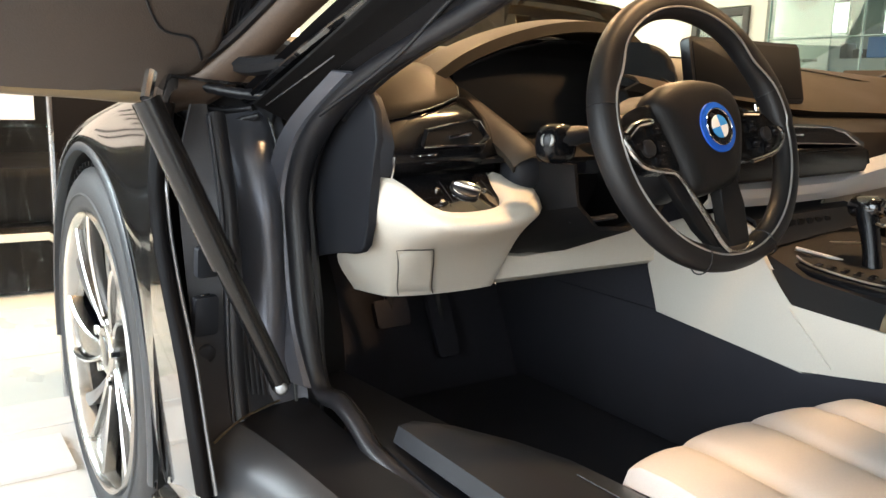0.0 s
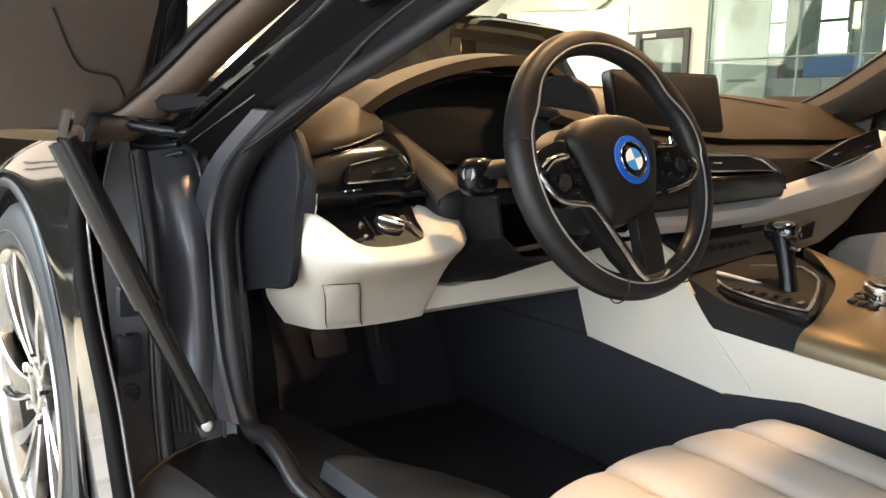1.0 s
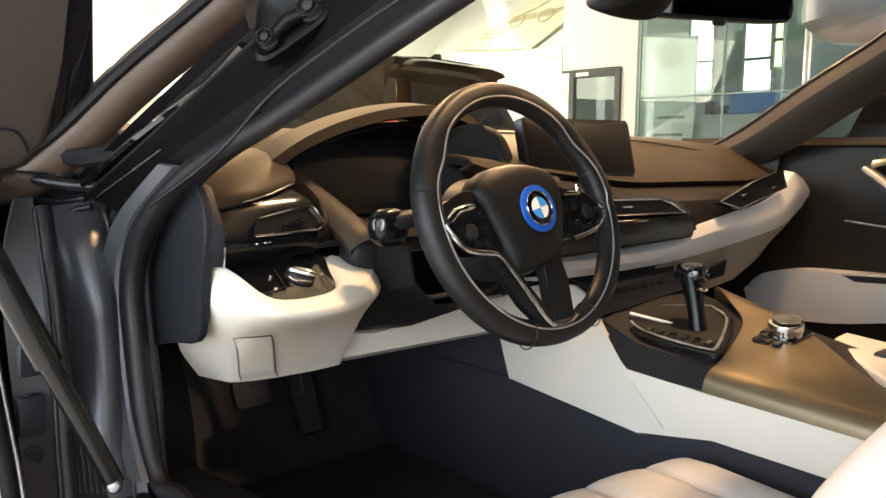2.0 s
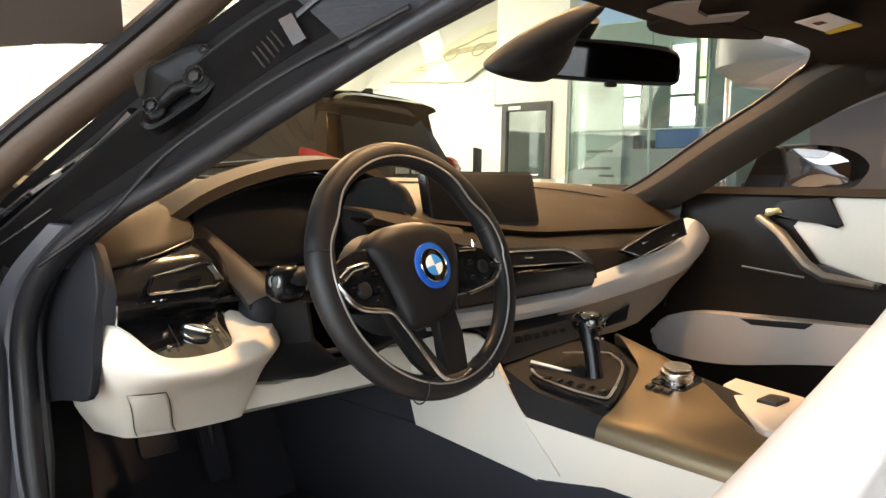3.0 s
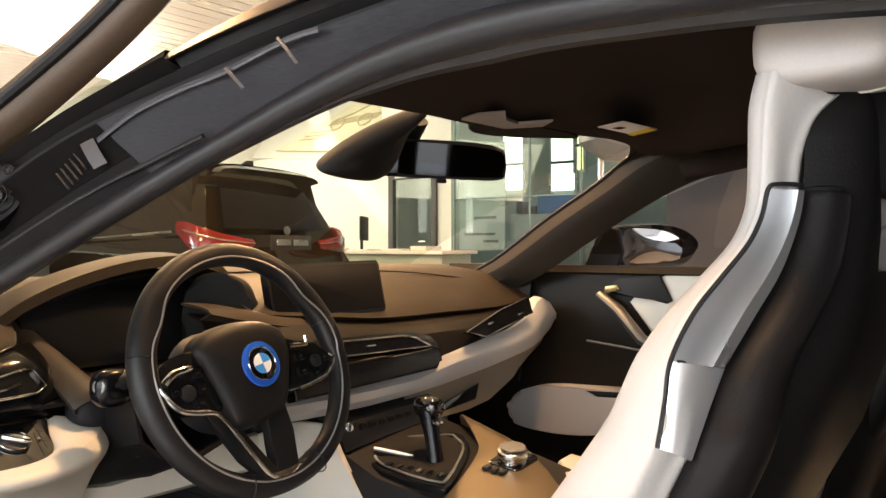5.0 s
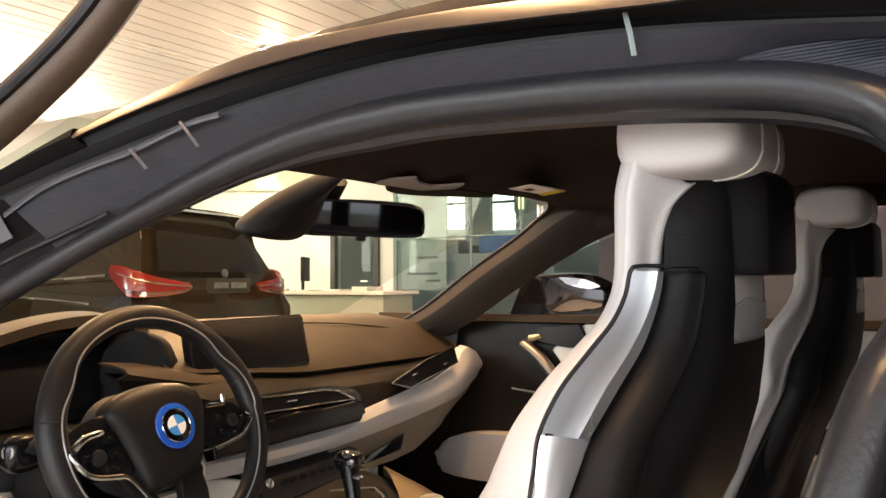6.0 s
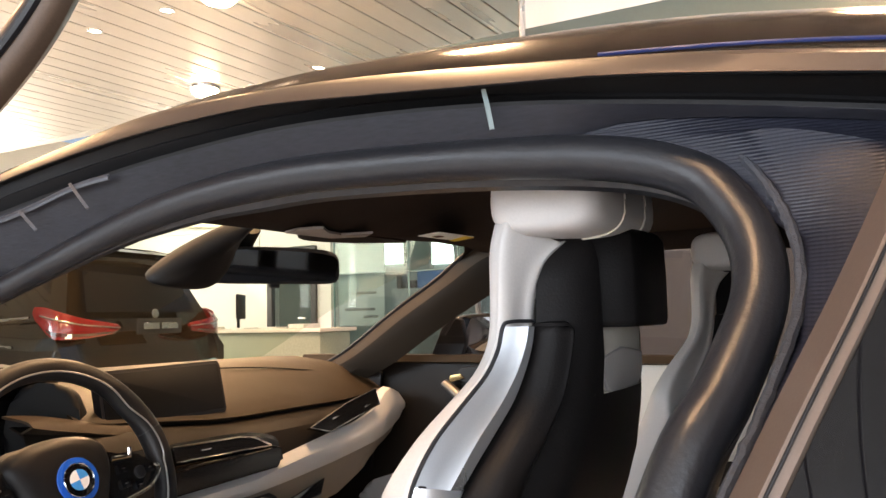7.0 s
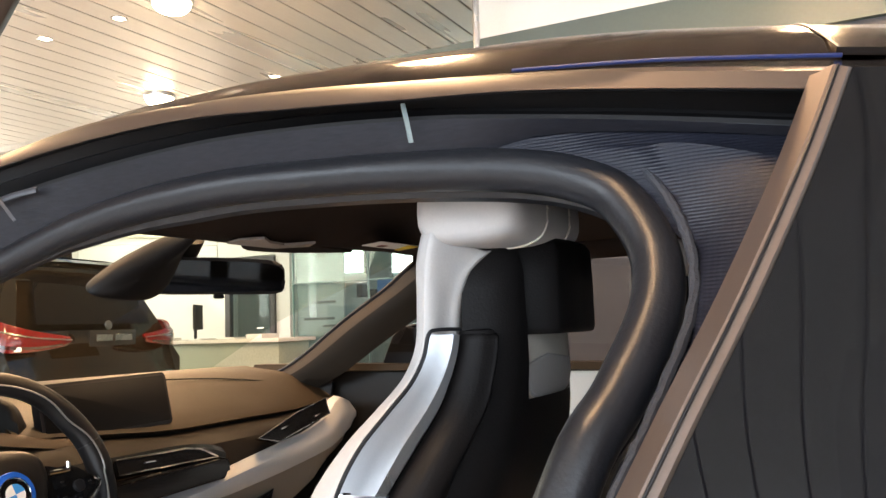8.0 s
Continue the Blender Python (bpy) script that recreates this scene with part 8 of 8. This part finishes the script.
bd = thing("notice_board", "tall pale blue-grey board with printed lines behind the glass", "board", Matrix.Translation((X8 + 0.05, 4.32, 1.62)))
part("board", box((0, 0, 0), (0.03, 0.76, 1.44), 0.004), M_BOARD, bd)
for y, z, w in ((-0.045, -0.28, 0.41), (0.02, -0.50, 0.50), (-0.16, -0.60, 0.24)):
    part("print_bar", box((-0.018, y, z), (0.004, w, 0.035), 0.001, 1), M_GREY, bd)
part("print_disc", disc((-0.016, -0.02, 0.50), (-1, 0, 0), 0.19, 0.004, 32), M_GREY, bd, "grey round emblem print")
for y, w, z0, z1, tint in ((6.18, 0.42, 2.0, 3.3, (0.93, 0.98, 1.0)), (5.13, 0.46, 1.95, 3.3, (0.93, 0.98, 1.0)), (4.80, 0.14, 2.3, 3.5, (0.62, 0.72, 0.30))):
    wd = thing("office_window", "tall bright window onto the street" if w > 0.2 else "narrow window with a view of green leaves", "window", Matrix.Translation((11.78, y, (z0 + z1) / 2)), "office windows", "structure")
    for k in (-1, 1):
        part("window_frame", box((0, k * (w / 2 + 0.03), 0), (0.08, 0.06, z1 - z0 + 0.12), 0.01), M_SATIN, wd)
    part("window_pane", box((-0.02, 0, 0), (0.01, w, z1 - z0), 0), glow("daylight_glow", tint, 3.2), wd)
    part("glazing_bar", box((-0.04, 0, -0.18), (0.03, w, 0.05), 0.004), M_GREY, wd)
cb = thing("office_cabinet", "grey office cabinet behind the glass", "cabinet", Matrix.Translation((9.75, 4.05, 0)))
part("body", box((0, 0, 0.72), (0.45, 1.5, 1.44), 0.008), M_BOARD, cb)
for k in (-1, 1):
    part("cabinet_door", box((-0.232, 0.372 * k, 0.74), (0.018, 0.73, 1.36), 0.004), M_BOARD, cb)
# plain block for a blue object of unknown kind
solo("blue_block", box((9.65, 3.98, 1.575), (0.3, 0.68, 0.27), 0.02, 3), mat("bright_blue_plastic", (0.03, 0.13, 0.36), 0.4, 0.0, 40, 0.08, 0.04), "bright blue block on the office cabinet", "case")
for y, w, h in ((4.45, 0.16, 0.12), (4.66, 0.10, 0.20)):
    solo("binder", box((9.65, y, 1.44 + h / 2), (0.22, w, h), 0.006), M_DKGREY, "dark binder lying on the office cabinet", "binder", group="binders on the cabinet")

# counter with papers and a monitor
ct = thing("counter", "pale green-white reception counter", "counter", Matrix.Translation((6.3, 4.75, 0)))
part("front_panel", box((0, 0, 0.43), (0.55, 2.6, 0.86), 0.01), mat("pale_green_laminate", (0.34, 0.39, 0.32), 0.4), ct)
part("top", box((0, 0, 0.885), (0.68, 2.7, 0.04), 0.008), M_WALL, ct)
for y, w, h, t in ((-0.9, 0.22, 0.30, 0.05), (-0.45, 0.24, 0.20, 0.02), (0.0, 0.2, 0.25, 0.015), (0.55, 0.26, 0.2, 0.03)):
    solo("paper_stack", box((6.25, 4.75 + y, 0.905 + t / 2), (h, w, t), 0.003), M_PAPER, "stack of white papers on the counter", "papers", group="papers on the counter")
mo = thing("monitor", "black flat monitor on the counter", "monitor", Matrix.Translation((6.45, 5.0, 0.905)) @ Matrix.Rotation(radians(122), 4, "Z"))
part("screen", box((0, 0, 0.27), (0.03, 0.46, 0.30), 0.006), M_PLASTIC, mo)
part("stand", tube([(0.03, 0, 0.16), (0.03, 0, 0.01)], 0.02, 8), M_PLASTIC, mo)
part("foot", box((0.02, 0, 0.006), (0.18, 0.22, 0.012), 0.004), M_PLASTIC, mo)
solo("desk_box", box((6.3, 5.42, 0.955), (0.16, 0.2, 0.10), 0.01), mat("tan_card", (0.42, 0.27, 0.13), 0.8), "small tan box on the counter", "box")

# sloped white ceiling with a large poster of a car
B1, B2, T1, T2 = Vector((8.0, 8.25, 2.52)), Vector((8.0, 6.9, 2.42)), Vector((8.536, 6.884, 3.6)), Vector((9.353, 5.524, 3.6))
u = (B2 - B1).normalized()
v = ((T1 + T2) / 2 - (B1 + B2) / 2).normalized()
PM = basis((B1 + B2) / 2, u, v)
solo("ceiling_sloped", slab([(-4, -0.10), (1.5, -0.10), (2.5, 3.5), (-3, 3.5)], PM @ Matrix.Translation((0, 0, -0.06)), 0.06, 0), M_WALL, "white sloped ceiling over the hall", "ceiling", "structure")
ps = thing("poster", "large pale poster panels with a car drawing on the sloped ceiling", "poster")
inv = PM.inverted()
q = [inv @ p for p in (B1, B2, T2, T1)]
q = [(p.x, p.y) for p in q]
bl = lambda a, b: tuple((1 - b) * ((1 - a) * q[0][i] + a * q[1][i]) + b * ((1 - a) * q[3][i] + a * q[2][i]) for i in (0, 1))
M_POSTER = mat("cream_print", (0.80, 0.77, 0.58), 0.5, 0.0, 3, 0.10, 0.0)
for i in range(3):
    for j in range(2):
        a0, a1, b0, b1 = -0.12 + 0.42 * i, 0.295 + 0.42 * i, j * 0.5, j * 0.5 + 0.495
        part("panel", slab([bl(a0, b0), bl(a1, b0), bl(a1, b1), bl(a0, b1)], PM @ Matrix.Translation((0, 0, 0.01)), 0.02, 0.002), M_POSTER, ps)
M_SEPIA = mat("sepia_ink", (0.50, 0.44, 0.29), 0.6, 0.0, 10, 0.4, 0.0)
CO = [(0.14, 0.40), (0.16, 0.50), (0.28, 0.56), (0.38, 0.68), (0.58, 0.68), (0.70, 0.56), (0.82, 0.50), (0.83, 0.40), (0.14, 0.40)]
part("drawing", tube([PM @ Vector((*bl(a, b), 0.016)) for a, b in CO], 0.014, 6), M_SEPIA, ps)
part("drawing", slab([bl(a, b) for a, b in ((0.15, 0.40), (0.17, 0.48), (0.40, 0.50), (0.80, 0.48), (0.82, 0.40))], PM @ Matrix.Translation((0, 0, 0.014)), 0.006, 0), M_SEPIA, ps)
for a in (0.28, 0.68):
    part("drawing", tube([PM @ (Vector((*bl(a, 0.40), 0.016)) + Vector((0.13 * math.cos(radians(t)), 0.13 * math.sin(radians(t)), 0))) for t in range(0, 360, 20)], 0.013, 6, True), M_SEPIA, ps)
for k in range(3):
    part("print_bar", slab([bl(0.02, 0.28 - 0.06 * k), bl(0.42 - 0.06 * k, 0.28 - 0.06 * k), bl(0.42 - 0.06 * k, 0.31 - 0.06 * k), bl(0.02, 0.31 - 0.06 * k)], PM @ Matrix.Translation((0, 0, 0.014)), 0.003, 0), M_SEPIA, ps)

# ---- beside the front wheel: acrylic information stand, dark lounge ----
st = thing("information_stand", "clear acrylic stand with a price sheet", "sign stand", Matrix.Translation((-0.928, 0.12, 0.0)))
g = part("acrylic_sheet", box((-0.40, 0, 0.66), (0.80, 0.008, 1.05), 0), pane("acrylic", (0.93, 0.97, 0.96), 0.25), st)
g.visible_shadow = False
part("bright_edge", box((0.002, 0, 0.66), (0.010, 0.014, 1.05), 0.002), M_SATIN, st)
part("base", box((-0.40, 0, 0.006), (0.80, 0.20, 0.012), 0.003), M_PAPER, st)
sh = part("price_sheet", box((-0.176, -0.007, 0.850), (0.297, 0.003, 0.21), 0), M_PAPER, st, "white price sheet")
part("sheet_rail", box((-0.20, -0.004, 0.733), (0.39, 0.010, 0.006), 0.001, 1), M_CLEAR, st)
for k in range(11):
    w = 0.10 + 0.035 * (k * 3 % 4)
    part("print_bar", box((-0.30 + w / 2, -0.0095, 0.938 - 0.0165 * k), (w, 0.002, 0.0055), 0), M_INK if k > 1 else M_RED, sh)
# its unseen left half is added to darken the fender's reflection
so = thing("lounge_sofa", "low black leather lounge sofa", "sofa", Matrix.Translation((-1.1, 2.15, 0.0)))
for z, h, y in ((0.20, 0.26, 0.0), (0.45, 0.22, 0.05)):
    part("seat_block", box((0, y, z - 0.065), (4.0, 0.9, h), 0.04, 3), M_SHELL, so)
part("backrest", box((0, 0.5, 0.55), (4.0, 0.22, 0.75), 0.06, 3), M_SHELL, so)
part("pale_plinth_strip", box((0, -0.47, 0.235), (3.9, 0.02, 0.03), 0.004), M_CREAM, so)
cab = thing("dark_cabinet", "dark display cabinet with metal edges", "cabinet", Matrix.Translation((0.2, 4.2, 0.0)))
part("carcass", box((0, 0, 0.5), (3.2, 0.5, 1.0), 0.01), M_DKGREY, cab)
for x in (-1.2, -0.4, 0.4):
    part("edge", box((x, -0.26, 0.5), (0.03, 0.02, 1.0), 0.003), M_SATIN, cab)

# ---- floor tiles nearest the car ----
floor = bpy.data.objects["floor"]
tb = box((0, 0, 0), (0.594, 0.594, 0.012), 0.002, 1)
tile0 = part("tile", tb, M_FLOOR, floor)
tile0.location = (-1.5, 0.0, -0.006)
for i in range(-8, 10):
    for j in range(-7, 10):
        if (i, j) == (0, 0) or len(floor.children) >= 300:
            continue
        t = new("tile", tile0.data)
        t.parent, t.location = floor, (-1.5 + 0.6 * i, 0.6 * j, -0.006)

# tall daylight strips in the far wall
for x, w in ((2.68, 0.12), (3.43, 0.30), (1.7, 0.30)):
    sw_ = thing("strip_window", "tall narrow window full of daylight", "window", Matrix.Translation((x, 8.99, 0)), "strip windows", "structure")
    part("window_pane", box((0, 0, 2.1), (w, 0.012, 1.7), 0), glow("strip_daylight", (0.96, 0.98, 1.0), 4.0), sw_)
    for k in (-1, 1):
        part("window_frame", box((k * (w / 2 + 0.02), -0.008, 2.1), (0.04, 0.03, 1.76), 0.004), M_WALL, sw_)
